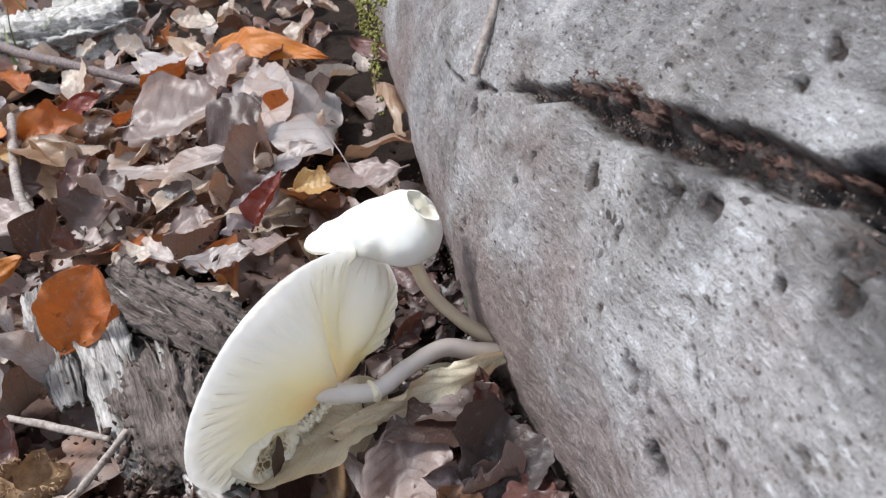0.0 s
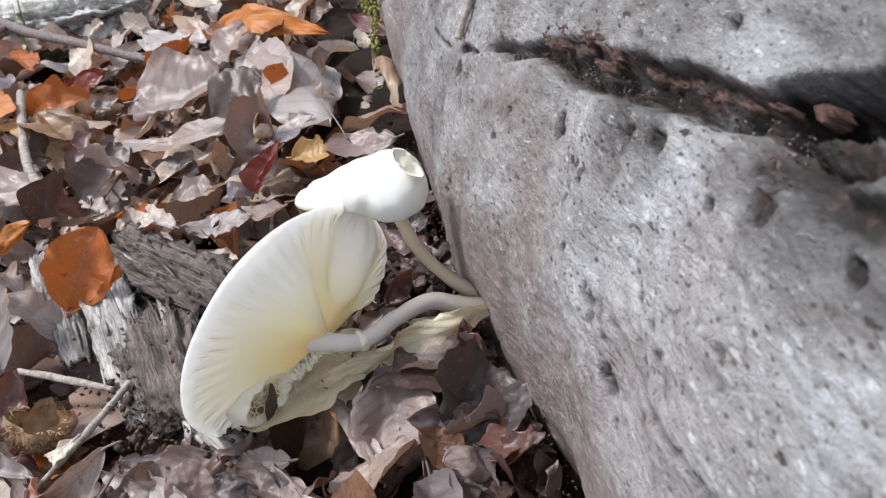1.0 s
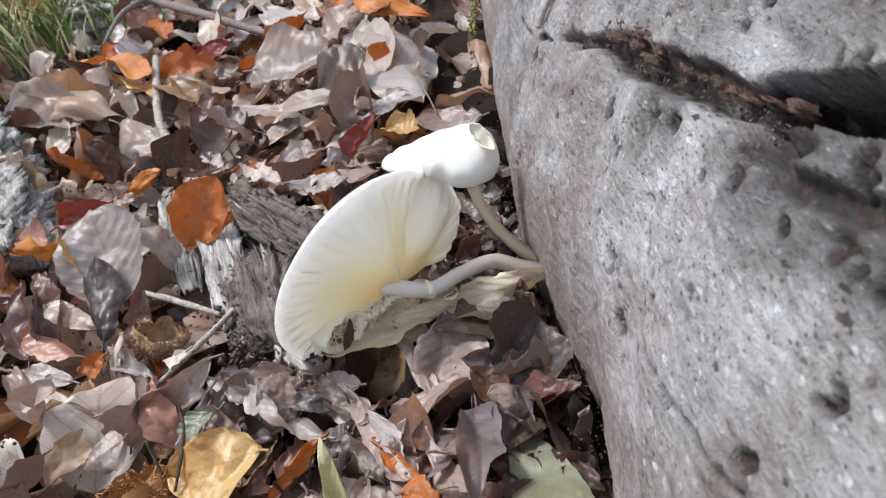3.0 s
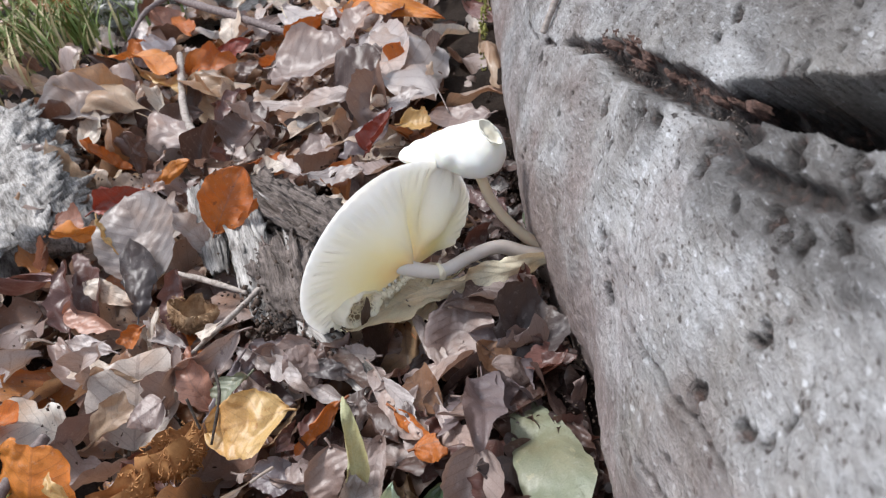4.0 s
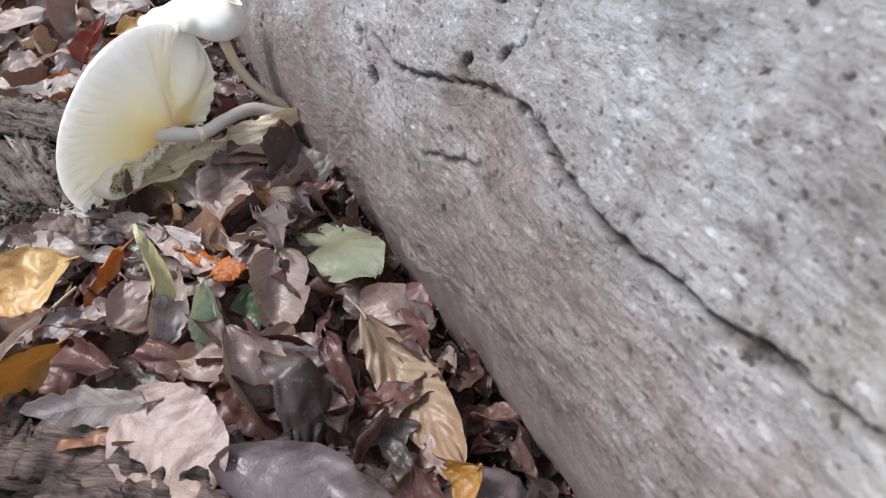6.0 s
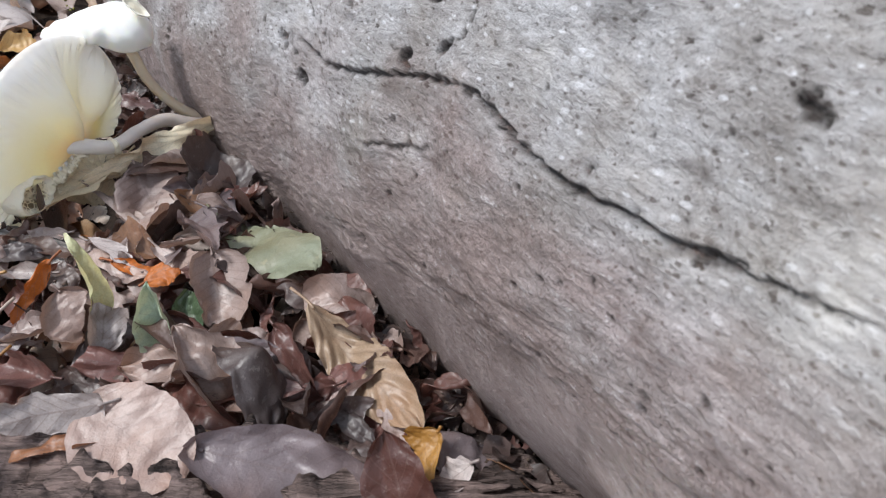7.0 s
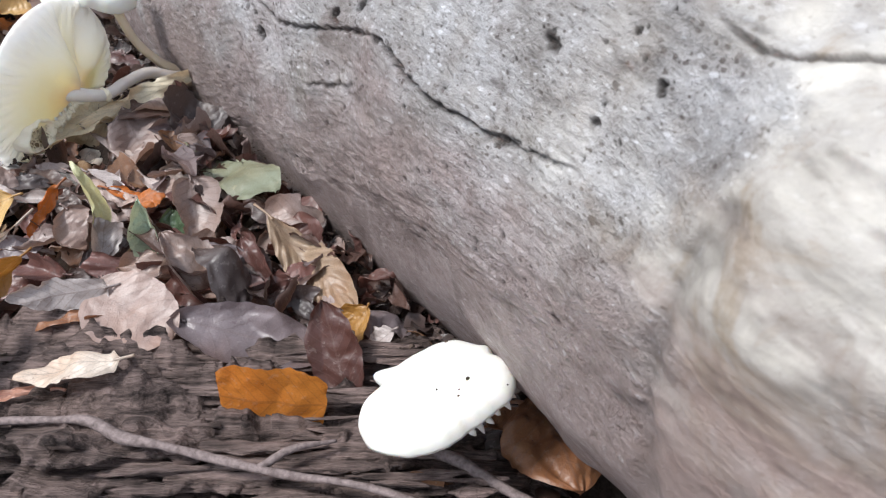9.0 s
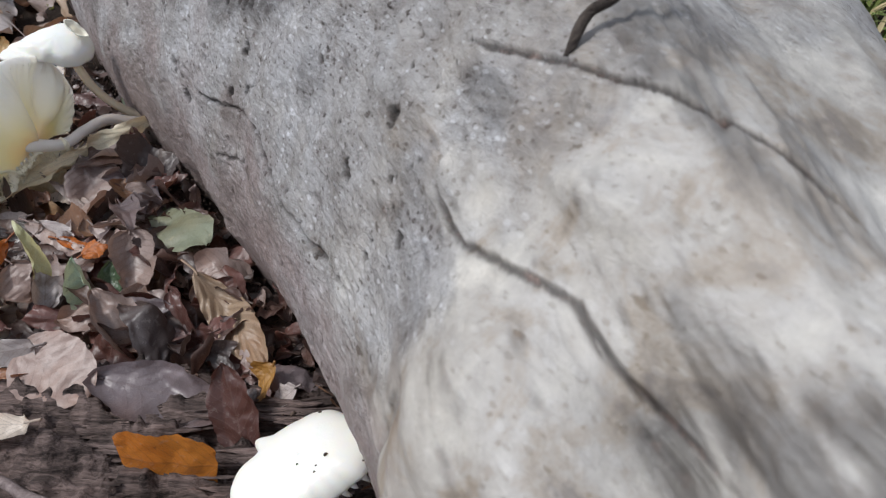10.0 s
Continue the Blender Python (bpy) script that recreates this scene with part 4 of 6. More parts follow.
beech_leaf((0.0054, 0.0510, 0.0060), (-0.0112, 0.0294, 0.0000), 0.28, 32, MAROON, 23, cup=.4)
beech_leaf((-0.0879, 0.1497, 0.0100), (-0.0691, 0.1190, 0.0040), 0.37, 28, SILVER, 24)
beech_leaf((-0.0441, 0.1353, 0.0060), (-0.0254, 0.0956, 0.0040), 0.39, -9, FADED, 25, form=.4, cuts=((.3, -.5, 190),))
beech_leaf((-0.0361, 0.1098, 0.0080), (-0.0208, 0.0870, 0.0040), 0.38, 21, RUST, 26)
beech_leaf((-0.0677, 0.1560, 0.0040), (-0.0452, 0.1201, 0.0020), 0.34, -9, DARK, 27)
beech_leaf((-0.0738, 0.0916, 0.0080), (-0.0893, 0.0791, 0.0100), 0.91, -22, LILAC, 28)
beech_leaf((0.0094, 0.0281, 0.0200), (0.0133, -0.0328, 0.0100), 0.33, 11, BUFF, 29, ribs=9, cup=-.12, cuts=(), torn=0)
beech_leaf((-0.0658, 0.0300, 0.0220), (-0.0510, -0.0071, 0.0160), 0.77, 14, PINK, 30, form=.45, cuts=(), folds=0, flat=1, cup=.05, torn=0)
beech_leaf((-0.0602, 0.0238, 0.0240), (-0.0912, 0.0342, 0.0260), 0.51, -61, SILVER, 31, form=.3, cuts=((0.9, -0.3, 120), (0.5, -0.6, 160), (0.4, 0.8, 350)), folds=2)
beech_leaf((-0.0578, 0.0153, 0.0180), (-0.0998, 0.0320, 0.0100), 0.20, -3, RUSSET, 32, cup=.4)
beech_leaf((-0.0452, -0.0004, 0.0160), (-0.0081, -0.0458, 0.0100), 0.51, 34, LILAC, 33, form=.5, folds=1, cuts=(), torn=0)
beech_leaf((-0.0447, -0.0154, 0.0040), (-0.0265, -0.0309, 0.0040), 0.50, 90, SLATE, 34, cup=.4)
beech_leaf((-0.0117, -0.0649, 0.0020), (-0.0034, -0.0382, 0.0300), 0.52, -26, MAROON, 35, cup=.12, folds=0, bend=-.1, cuts=(), torn=0)
beech_leaf((-0.0221, -0.0690, 0.0160), (-0.0513, -0.0427, 0.0200), 0.82, -80, ORANGE, 36, form=.2, cuts=((.5, -.72, 180), (.95, 0, 95), (.05, 0, 265)), folds=0, flat=1, cup=.05)
beech_leaf((0.0152, -0.0385, 0.0140), (0.0046, -0.0388, 0.0060), 1.38, -16, AMBER, 37)
beech_leaf((0.0180, -0.0513, 0.0100), (0.0034, -0.0474, 0.0040), 0.86, -8, SILVER, 38, cuts=((.6, .3, 50),))
beech_leaf((-0.0693, -0.0190, 0.0300), (-0.1038, 0.0041, 0.0260), 0.30, -4, PALE, 39, folds=1, cuts=((.8, .4, 60),))
beech_leaf((-0.0907, -0.0101, 0.0220), (-0.1122, 0.0060, 0.0180), 0.18, -42, SALMON, 40, folds=1)
beech_leaf((-0.0293, 0.0425, 0.0100), (-0.0080, 0.0317, 0.0060), 1.18, 43, MAROON, 41, cup=.8, folds=1)
beech_leaf((-0.0027, 0.0317, 0.0120), (0.0007, -0.0013, 0.0020), 0.53, 36, MAROON, 42, cup=.5, folds=2)
beech_leaf((-0.0027, 0.0101, 0.0000), (-0.0117, 0.0378, 0.0040), 0.65, -32, DARK, 43, folds=2)
beech_leaf((-0.0335, 0.0370, 0.0020), (-0.0727, 0.0762, 0.0100), 0.22, -41, MAROON, 44, cup=.3)
beech_leaf((-0.0177, 0.1101, 0.0060), (-0.0091, 0.0774, 0.0080), 0.58, 8, FADED, 45, folds=2)
beech_leaf((-0.0296, 0.0905, 0.0060), (-0.0137, 0.0878, 0.0120), 0.86, 15, RUST, 46)
beech_leaf((-0.0340, 0.1277, 0.0040), (-0.0242, 0.1004, 0.0020), 0.39, -32, MAROON, 47, folds=1)
beech_leaf((-0.0286, 0.1008, 0.0040), (-0.0380, 0.1219, 0.0060), 0.38, -10, DARK, 48)
beech_leaf((-0.0126, -0.0070, 0.0020), (0.0096, -0.0120, 0.0060), 0.57, 41, SLATE, 49)
beech_leaf((-0.0416, 0.0982, 0.0060), (-0.0475, 0.0683, 0.0040), 0.44, -8, FADED, 50, cup=.4)
beech_leaf((0.0151, 0.1291, 0.0000), (0.0307, 0.1526, 0.0140), 1.14, 21, SLATE, 51, form=.4, folds=2, cuts=((.86, .2, 70),))
beech_leaf((-0.0057, 0.1614, 0.0120), (-0.0084, 0.1312, 0.0000), 0.97, -7, FADED, 52, form=.3, folds=2, cuts=((0.92, 0.2, 70), (0.8, -0.75, 140)))
beech_leaf((-0.0264, 0.1653, 0.0080), (-0.0149, 0.1288, 0.0000), 0.23, -44, FADED, 53, form=.5, cuts=((0.85, 0, 100),), folds=1)
beech_leaf((0.0092, 0.1226, 0.0060), (0.0219, 0.0877, 0.0000), 0.71, -2, LILAC, 54, folds=1)
beech_leaf((-0.0399, 0.1228, 0.0120), (-0.0242, 0.0999, 0.0060), 0.30, 32, SILVER, 55)
beech_leaf((-0.0477, 0.1209, 0.0020), (-0.0294, 0.0996, -0.0020), 0.56, -5, DARK, 56)
beech_leaf((0.0459, 0.1742, 0.0140), (-0.0286, 0.1706, 0.0100), 0.18, -63, CREAM, 57, torn=.8, cuts=(), folds=1, form=.45, cup=.05)
beech_leaf((-0.0060, 0.1793, 0.0100), (-0.0576, 0.1650, 0.0040), 0.67, -14, CREAM, 58, torn=.9, cuts=(), folds=1, form=.45, cup=.05)
beech_leaf((-0.0129, 0.1733, 0.0040), (-0.0414, 0.1735, 0.0080), 0.92, -38, CREAM, 59, torn=1.2, folds=2)
beech_leaf((0.0084, 0.1854, 0.0100), (0.0340, 0.1712, 0.0000), 0.44, 29, CREAM, 60, torn=1.0, folds=1)
beech_leaf((-0.1034, 0.1648, 0.0160), (-0.1436, 0.1485, 0.0080), 0.38, -77, FADED, 61, folds=1)
beech_leaf((-0.1024, 0.1488, 0.0140), (-0.1266, 0.1192, 0.0060), 0.64, -14, LILAC, 62, cup=-.8, folds=0)
beech_leaf((-0.0966, 0.1374, 0.0140), (-0.1203, 0.1217, 0.0040), 0.60, 1, GREYGREEN, 63, ribs=6, cup=.2)
beech_leaf((-0.0764, 0.1343, 0.0000), (-0.0752, 0.1472, 0.0180), 0.70, 27, FADED, 64, form=.4, cuts=((.92, 0, 90),))
beech_leaf((-0.0733, 0.1425, 0.0080), (-0.0552, 0.1357, 0.0040), 0.67, 36, SLATE, 65)
beech_leaf((-0.1064, 0.1591, 0.0120), (-0.0818, 0.1461, 0.0060), 0.44, 59, SILVER, 66, cup=.4, folds=1)
beech_leaf((-0.1535, 0.1738, 0.0000), (-0.1451, 0.1918, 0.0220), 0.34, 18, PALE, 67, cup=.5, ribs=5)
beech_leaf((-0.1575, 0.1867, 0.0120), (-0.1717, 0.1846, 0.0040), 0.97, -43, RUST, 68, cup=.5)
beech_leaf((-0.1676, 0.1638, 0.0100), (-0.1994, 0.1721, 0.0080), 0.45, -27, PALE, 69, folds=1)
beech_leaf((-0.1733, 0.1808, 0.0060), (-0.2024, 0.1919, 0.0100), 0.47, -32, SILVER, 70, cup=.3)
beech_leaf((-0.1357, 0.1370, 0.0100), (-0.1521, 0.1285, 0.0060), 1.00, -37, FADED, 71, folds=1)
beech_leaf((-0.1526, 0.1543, 0.0080), (-0.1856, 0.1508, 0.0060), 0.30, 83, BUFF, 72, cup=.5)
beech_leaf((-0.1949, 0.2132, 0.0000), (-0.2010, 0.2590, 0.0260), 0.75, -15, MAROON, 73, folds=1)
beech_leaf((-0.1714, 0.2115, 0.0000), (-0.1750, 0.2489, 0.0240), 0.51, -9, SLATE, 74, folds=1)
beech_leaf((-0.1483, 0.1936, 0.0000), (-0.1437, 0.2186, 0.0200), 0.69, -4, MAROON, 75, folds=1)
beech_leaf((-0.2082, 0.2095, 0.0000), (-0.2110, 0.2431, 0.0240), 0.70, -15, MAROON, 76, cup=.3)
beech_leaf((-0.1669, 0.2361, 0.0040), (-0.1806, 0.2778, 0.0360), 0.95, -10, SILVER, 77, form=.45, ribs=5, cup=.10, folds=0, cuts=(), torn=0)
beech_leaf((-0.1365, 0.2646, 0.0080), (-0.1093, 0.2737, 0.0400), 0.74, 55, RUST, 78, form=.62, cup=.25, folds=0, cuts=(), torn=.1)
beech_leaf((-0.1210, 0.2594, 0.0140), (-0.0998, 0.2654, 0.0220), 0.49, -64, RUST, 79)
beech_leaf((-0.2226, 0.3134, 0.0120), (-0.1730, 0.2952, 0.0340), 0.42, 66, RED, 80, folds=1)
beech_leaf((-0.1896, 0.3258, 0.0140), (-0.1534, 0.3174, 0.0300), 0.29, 84, ORANGE, 81)
beech_leaf((-0.1960, 0.3280, 0.0120), (-0.1645, 0.3148, 0.0180), 0.64, 45, FADED, 82)
beech_leaf((-0.2440, 0.3029, 0.0140), (-0.2099, 0.2903, 0.0220), 0.90, 47, SALMON, 83)
beech_leaf((-0.2427, 0.2921, 0.0140), (-0.1959, 0.2661, 0.0240), 0.31, -78, ORANGE, 84, cup=.3)
beech_leaf((-0.1932, 0.2615, 0.0340), (-0.1837, 0.2462, 0.0180), 0.30, -65, YELLOW, 85, cup=.5)
beech_leaf((-0.1296, 0.3227, 0.0100), (-0.0998, 0.3492, 0.0120), 0.28, 79, RUST, 86, cup=.8)
beech_leaf((-0.0711, 0.6024, 0.0100), (0.0181, 0.5143, 0.0140), 0.22, 36, ORANGE, 87, folds=1, cuts=(), torn=0)
beech_leaf((0.0045, 0.3740, 0.0100), (-0.0283, 0.5239, 0.0140), 0.44, -5, SILVER, 88, form=.4, folds=2, flat=1)
beech_leaf((-0.0456, 0.5156, 0.0120), (-0.0235, 0.4171, 0.0060), 0.54, 2, SILVER, 89, form=.3, folds=2, flat=1)
beech_leaf((-0.1266, 0.4900, 0.0120), (-0.0631, 0.4646, 0.0160), 0.94, 9, FADED, 90, form=.35, folds=2, cuts=((0.94, 0, 95),))
beech_leaf((-0.0612, 0.4090, 0.0120), (-0.1458, 0.4470, 0.0060), 0.29, -33, FADED, 91, form=.45, folds=2)
beech_leaf((-0.0731, 0.4299, 0.0020), (-0.0315, 0.4254, 0.0220), 1.43, 12, DARK, 92, folds=2)
beech_leaf((-0.0544, 0.3958, -0.0020), (-0.0380, 0.4004, 0.0220), 1.11, 37, BUFF, 93, cup=.5)
beech_leaf((-0.0428, 0.3868, 0.0060), (-0.0073, 0.3842, 0.0100), 0.63, 32, SILVER, 94, folds=1)
beech_leaf((-0.0314, 0.3541, 0.0120), (-0.0711, 0.3581, 0.0040), 1.07, -24, LILAC, 95, folds=1)
beech_leaf((-0.0499, 0.3362, 0.0000), (-0.0272, 0.3402, 0.0260), 0.97, 34, RED, 96, folds=2)
beech_leaf((-0.0246, 0.3438, 0.0100), (0.0014, 0.3351, 0.0120), 0.74, 30, YELLOW, 97, cup=.3)
beech_leaf((0.0334, 0.3364, 0.0080), (-0.0090, 0.3562, 0.0080), 0.50, -20, FADED, 98)
beech_leaf((-0.2279, 0.4556, 0.0080), (-0.3330, 0.5385, 0.0200), 0.35, -33, BUFF, 99, cup=-.4, folds=1)
beech_leaf((-0.2482, 0.4697, 0.0120), (-0.3280, 0.4907, 0.0100), 0.61, -17, SILVER, 100, folds=2)
beech_leaf((-0.2802, 0.4441, 0.0000), (-0.2520, 0.4515, 0.0120), 1.58, 14, PALE, 101, folds=2)
beech_leaf((-0.1750, 0.3974, 0.0040), (-0.2325, 0.4420, 0.0080), 0.37, -23, FADED, 102)
beech_leaf((-0.2029, 0.5052, 0.0100), (-0.1504, 0.4546, 0.0100), 0.45, 29, BUFF, 103, folds=2)
beech_leaf((-0.1900, 0.5481, 0.0080), (-0.1478, 0.5406, 0.0220), 0.38, 52, RED, 104, folds=1)
beech_leaf((-0.2086, 0.5264, 0.0100), (-0.1587, 0.5052, 0.0120), 0.52, 22, RUST, 105, cup=.3)
beech_leaf((-0.3086, 0.5845, 0.0140), (-0.2038, 0.4972, 0.0100), 0.20, -40, ORANGE, 106)
beech_leaf((-0.2597, 0.5552, 0.0180), (-0.1999, 0.4885, 0.0120), 0.25, -27, YELLOW, 107)
beech_leaf((-0.2084, 0.5173, 0.0080), (-0.2727, 0.6492, 0.0140), 0.24, 5, LILAC, 108)
beech_leaf((-0.1610, 0.4101, 0.0020), (-0.1389, 0.4635, 0.0120), 0.40, -3, MAROON, 109, cup=.4)
beech_leaf((-0.1468, 0.3785, 0.0000), (-0.1283, 0.4422, 0.0100), 0.86, -0, DARK, 110, folds=1)
beech_leaf((-0.1123, 0.3967, 0.0020), (-0.0763, 0.3760, 0.0040), 0.50, 30, SLATE, 111)
beech_leaf((-0.1330, 0.6432, 0.0120), (-0.0662, 0.5490, 0.0080), 0.36, 8, SILVER, 112, form=.4, folds=1)
beech_leaf((-0.1251, 0.6002, 0.0180), (-0.0918, 0.5168, 0.0120), 0.30, -14, CREAM, 113)
beech_leaf((-0.0895, 0.5280, 0.0100), (-0.0522, 0.5333, 0.0120), 0.97, 9, FADED, 114)
beech_leaf((0.0415, 0.5342, 0.0100), (0.0620, 0.4826, 0.0040), 0.46, 14, MAROON, 115, cup=.5)
beech_leaf((0.0430, 0.4573, 0.0100), (0.0495, 0.3663, 0.0040), 0.17, -4, BUFF, 116)
beech_leaf((-0.2856, 0.6109, 0.0100), (-0.2478, 0.5927, 0.0120), 0.53, 17, RUST, 117)
beech_leaf((-0.0949, 0.3489, 0.0020), (-0.0622, 0.3493, 0.0040), 0.78, 13, FADED, 118, folds=1)
beech_leaf((-0.0316, 0.3088, 0.0040), (-0.0615, 0.3011, 0.0020), 1.17, -4, FADED, 119)
beech_leaf((-0.0880, 0.3160, 0.0040), (-0.0512, 0.3066, 0.0040), 0.46, 27, SILVER, 120, folds=2)
beech_leaf((-0.0799, 0.2834, 0.0020), (-0.0480, 0.2740, 0.0040), 0.34, 35, PALE, 121)
beech_leaf((-0.0905, 0.3139, 0.0060), (-0.1156, 0.3483, 0.0040), 0.30, -11, FADED, 122)
beech_leaf((0.0263, 0.2342, 0.0000), (0.0110, 0.2602, 0.0040), 0.69, -7, MAROON, 123)
beech_leaf((-0.1038, 0.2402, 0.0100), (-0.0917, 0.2099, 0.0000), 0.42, -14, DARK, 124, cup=-.3)
beech_leaf((-0.1226, 0.3284, 0.0060), (-0.1000, 0.3244, 0.0100), 0.96, 17, PALE, 125, folds=2)
beech_leaf((-0.0671, 0.5839, 0.0080), (-0.1241, 0.7134, 0.0080), 0.23, -7, BUFF, 126)
beech_leaf((-0.0150, 0.2341, 0.0020), (0.0013, 0.2126, 0.0000), 0.23, 18, PALE, 127, folds=2)
beech_leaf((0.0014, 0.2101, 0.0020), (0.0213, 0.2170, 0.0040), 0.70, 40, MAROON, 128)
beech_leaf((0.0368, 0.2117, 0.0000), (0.0375, 0.2195, 0.0120), 0.71, -4, GREEN, 129, cup=.4)
beech_leaf((0.0426, -0.1039, 0.0060), (0.0266, -0.1416, 0.0040), 0.97, -15, RUSSET, 130, cuts=(), torn=0, folds=0)
beech_leaf((0.0190, -0.1042, 0.0060), (0.0411, -0.1101, 0.0000), 0.75, 14, RUSSET, 131, folds=0)
beech_leaf((-0.0623, -0.0845, 0.0200), (-0.0388, -0.1027, 0.0220), 0.21, 79, ORANGE, 132, folds=0)
beech_leaf((-0.0055, 0.0239, 0.0100), (-0.0303, 0.0449, 0.0040), 0.40, -48, LILAC, 133, folds=1)
beech_leaf((0.0031, 0.0014, 0.0060), (-0.0218, 0.0096, 0.0040), 0.47, -53, MAROON, 134, folds=1)
beech_leaf((-0.0407, 0.0335, 0.0100), (-0.0133, 0.0408, 0.0120), 0.52, 44, FADED, 135, folds=2)
beech_leaf((0.0017, -0.0228, 0.0020), (-0.0042, -0.0028, 0.0080), 0.38, -24, SLATE, 136, folds=1)
beech_leaf((-0.0699, 0.0584, 0.0100), (-0.0860, 0.0774, 0.0120), 0.65, -35, MAROON, 137, cup=.3)
beech_leaf((-0.0817, 0.0889, 0.0100), (-0.0598, 0.0805, 0.0120), 0.73, 19, FADED, 138, folds=1)
beech_leaf((-0.0317, -0.0082, 0.0020), (-0.0113, -0.0210, 0.0040), 0.50, 29, DARK, 139, folds=1)
beech_leaf((0.0122, -0.0077, 0.0040), (0.0127, -0.0356, 0.0020), 0.43, 12, FADED, 140, folds=1)
beech_leaf((-0.2020, 0.2350, 0.0120), (-0.1701, 0.2108, 0.0100), 0.30, 35, PALE, 141, folds=1)
beech_leaf((-0.1332, 0.1690, 0.0100), (-0.1613, 0.1957, 0.0080), 0.31, -30, SILVER, 142, folds=1)
beech_leaf((-0.1189, 0.1803, 0.0100), (-0.1336, 0.1726, 0.0060), 0.40, -22, PALE, 143)
beech_leaf((-0.0435, 0.1443, 0.0040), (-0.0607, 0.1506, 0.0060), 0.56, -34, FADED, 144, folds=1)
beech_leaf((-0.0561, 0.1217, 0.0040), (-0.0743, 0.1337, 0.0080), 0.54, -41, SILVER, 145, folds=1)
beech_leaf((-0.0894, 0.1293, 0.0060), (-0.1050, 0.1435, 0.0100), 0.70, -32, FADED, 146, folds=1)
beech_leaf((-0.2286, 0.6381, 0.0100), (-0.2755, 0.7621, 0.0120), 0.17, -6, RUST, 147)


# ---- mushrooms ----
def frame_from(centre, normal, up):
    n = Vector(normal).normalized()
    u = Vector(up)
    u = (u - n * u.dot(n)).normalized()
    return Matrix((u.cross(n), u, n)).transposed().to_4x4(), Vector(centre)


def build_large_mushroom():
    m = thing("mushroom", "large cream mushroom, torn cap with gills showing, beside the log", "mushroom", "mushrooms at the log")
    turn, c = frame_from((-0.0306, 0.1852, 0.0292), (0.60, -0.757, -0.25), (0, 0, 1))
    R = np.array(turn.to_3x3())
    c = np.array(c)
    na, nr = 432, 34
    a = np.linspace(0, 2 * np.pi, na, endpoint=False)

    def rim(A):
        """How far the cap reaches from its stem; the lower part towards the log is eaten away."""
        full = -0.008 * np.sin(A) + np.sqrt(0.0508**2 - (0.008 * np.cos(A)) ** 2)
        full = full + 0.0010 * np.sin(2 * A + 0.6) + 0.0008 * vnoise(np.cos(A) * 2, np.sin(A) * 2, 0 * A, 31)
        d = np.degrees(A) % 360
        full = full * (1 + 0.030 * np.exp(-(((d - 128) / 48) ** 2)) - 0.100 * np.exp(-(((d - 212) / 24) ** 2)) - 0.15 * np.exp(-(((d - 334) / 17) ** 2)))
        gone = smooth(226, 246, d) * smooth(330, 319, d)
        ragged = 0.0016 * vnoise(A * 16, 0 * A, 0 * A, 32) * gone
        return full * (1 - gone) + 0.0075 * gone + ragged

    def under(Q, A):
        """Height of the gill side over the rim's plane: a tent that peaks at the stem, with a crease up from it."""
        d = np.degrees(A) % 360
        left = smooth(120, 190, d) * smooth(300, 250, d)
        tent = 0.0150 * ((1 - left) * (1 - Q**1.25) + left * (1 - Q) ** 1.7)
        crease = 0.0070 * np.exp(-(((d - 100) / 22) ** 2)) * Q * (1 - Q) * 4
        valley = -0.0070 * np.exp(-(((d - 66) / 16) ** 2)) * Q * (1 - Q) * 3
        roll = -0.0016 * smooth(0.92, 1.0, Q) ** 2
        d2 = (d + 60) % 360 - 60
        lobe = 0.0055 * np.exp(-(((d2 - 22) / 15) ** 2)) * smooth(0.15, 0.5, Q) * smooth(1.05, 0.75, Q) - 0.0045 * np.exp(-(((d2 - 44) / 7) ** 2)) * smooth(0.2, 0.5, Q) * smooth(1.0, 0.8, Q)
        curl = 0.0050 * np.exp(-(((d2 + 20) / 22) ** 2)) * smooth(0.5, 1.0, Q)
        tent = tent + 0.00042 * np.cos(A * 46 + 0.8 * np.sin(A * 7)) * smooth(0.62, 0.90, Q) * smooth(1.0, 0.95, Q)
        return tent + crease + valley + lobe + curl + roll + 0.0010 * np.sin(2 * A + 1.0) * Q**2

    def placed(x, y, z):
        return np.stack([x, y, z], -1).reshape(-1, 3) @ R.T + c

    # the flesh: the underside and, a few millimetres behind it, the skin, in one closed shell
    RR, AA = np.meshgrid(np.linspace(0.0, 1, nr), a, indexing="ij")
    v = placed(rim(AA) * RR * np.cos(AA), rim(AA) * RR * np.sin(AA), under(RR, AA))
    cap_r = np.concatenate([np.linspace(1.0, 0.96, 4), np.linspace(0.93, 0.0, 22)])
    RB, AB = np.meshgrid(cap_r, a, indexing="ij")
    t = 1 - RB
    bulge = 1 + 0.008 * np.exp(-(((t - 0.03) / 0.03) ** 2))
    back = under(RB, AB) - 0.0024 * np.sqrt(np.clip(t * 6, 0, 1)) - 0.003 * smooth(0.15, 0.9, t)
    vb = placed(rim(AB) * RB * bulge * np.cos(AB), rim(AB) * RB * bulge * np.sin(AB), back)[na:]
    tone = np.concatenate([np.stack([RR.ravel() ** 0.8, AA.ravel() / 6.2832], 1), np.stack([0 * RB.ravel() + 0.9, AB.ravel() / 6.2832], 1)[na:]])
    cap = part("cap", mesh_from("cap", np.vstack([v, vb]), grid_faces(nr + len(cap_r) - 1, na, True)[:, ::-1], CAP_CREAM, tone), m, "cream waxy cap, yellowish near the stem")
    # gills: thin blades that stand on the underside and end short of the rolled rim
    rnd = random.Random(8)
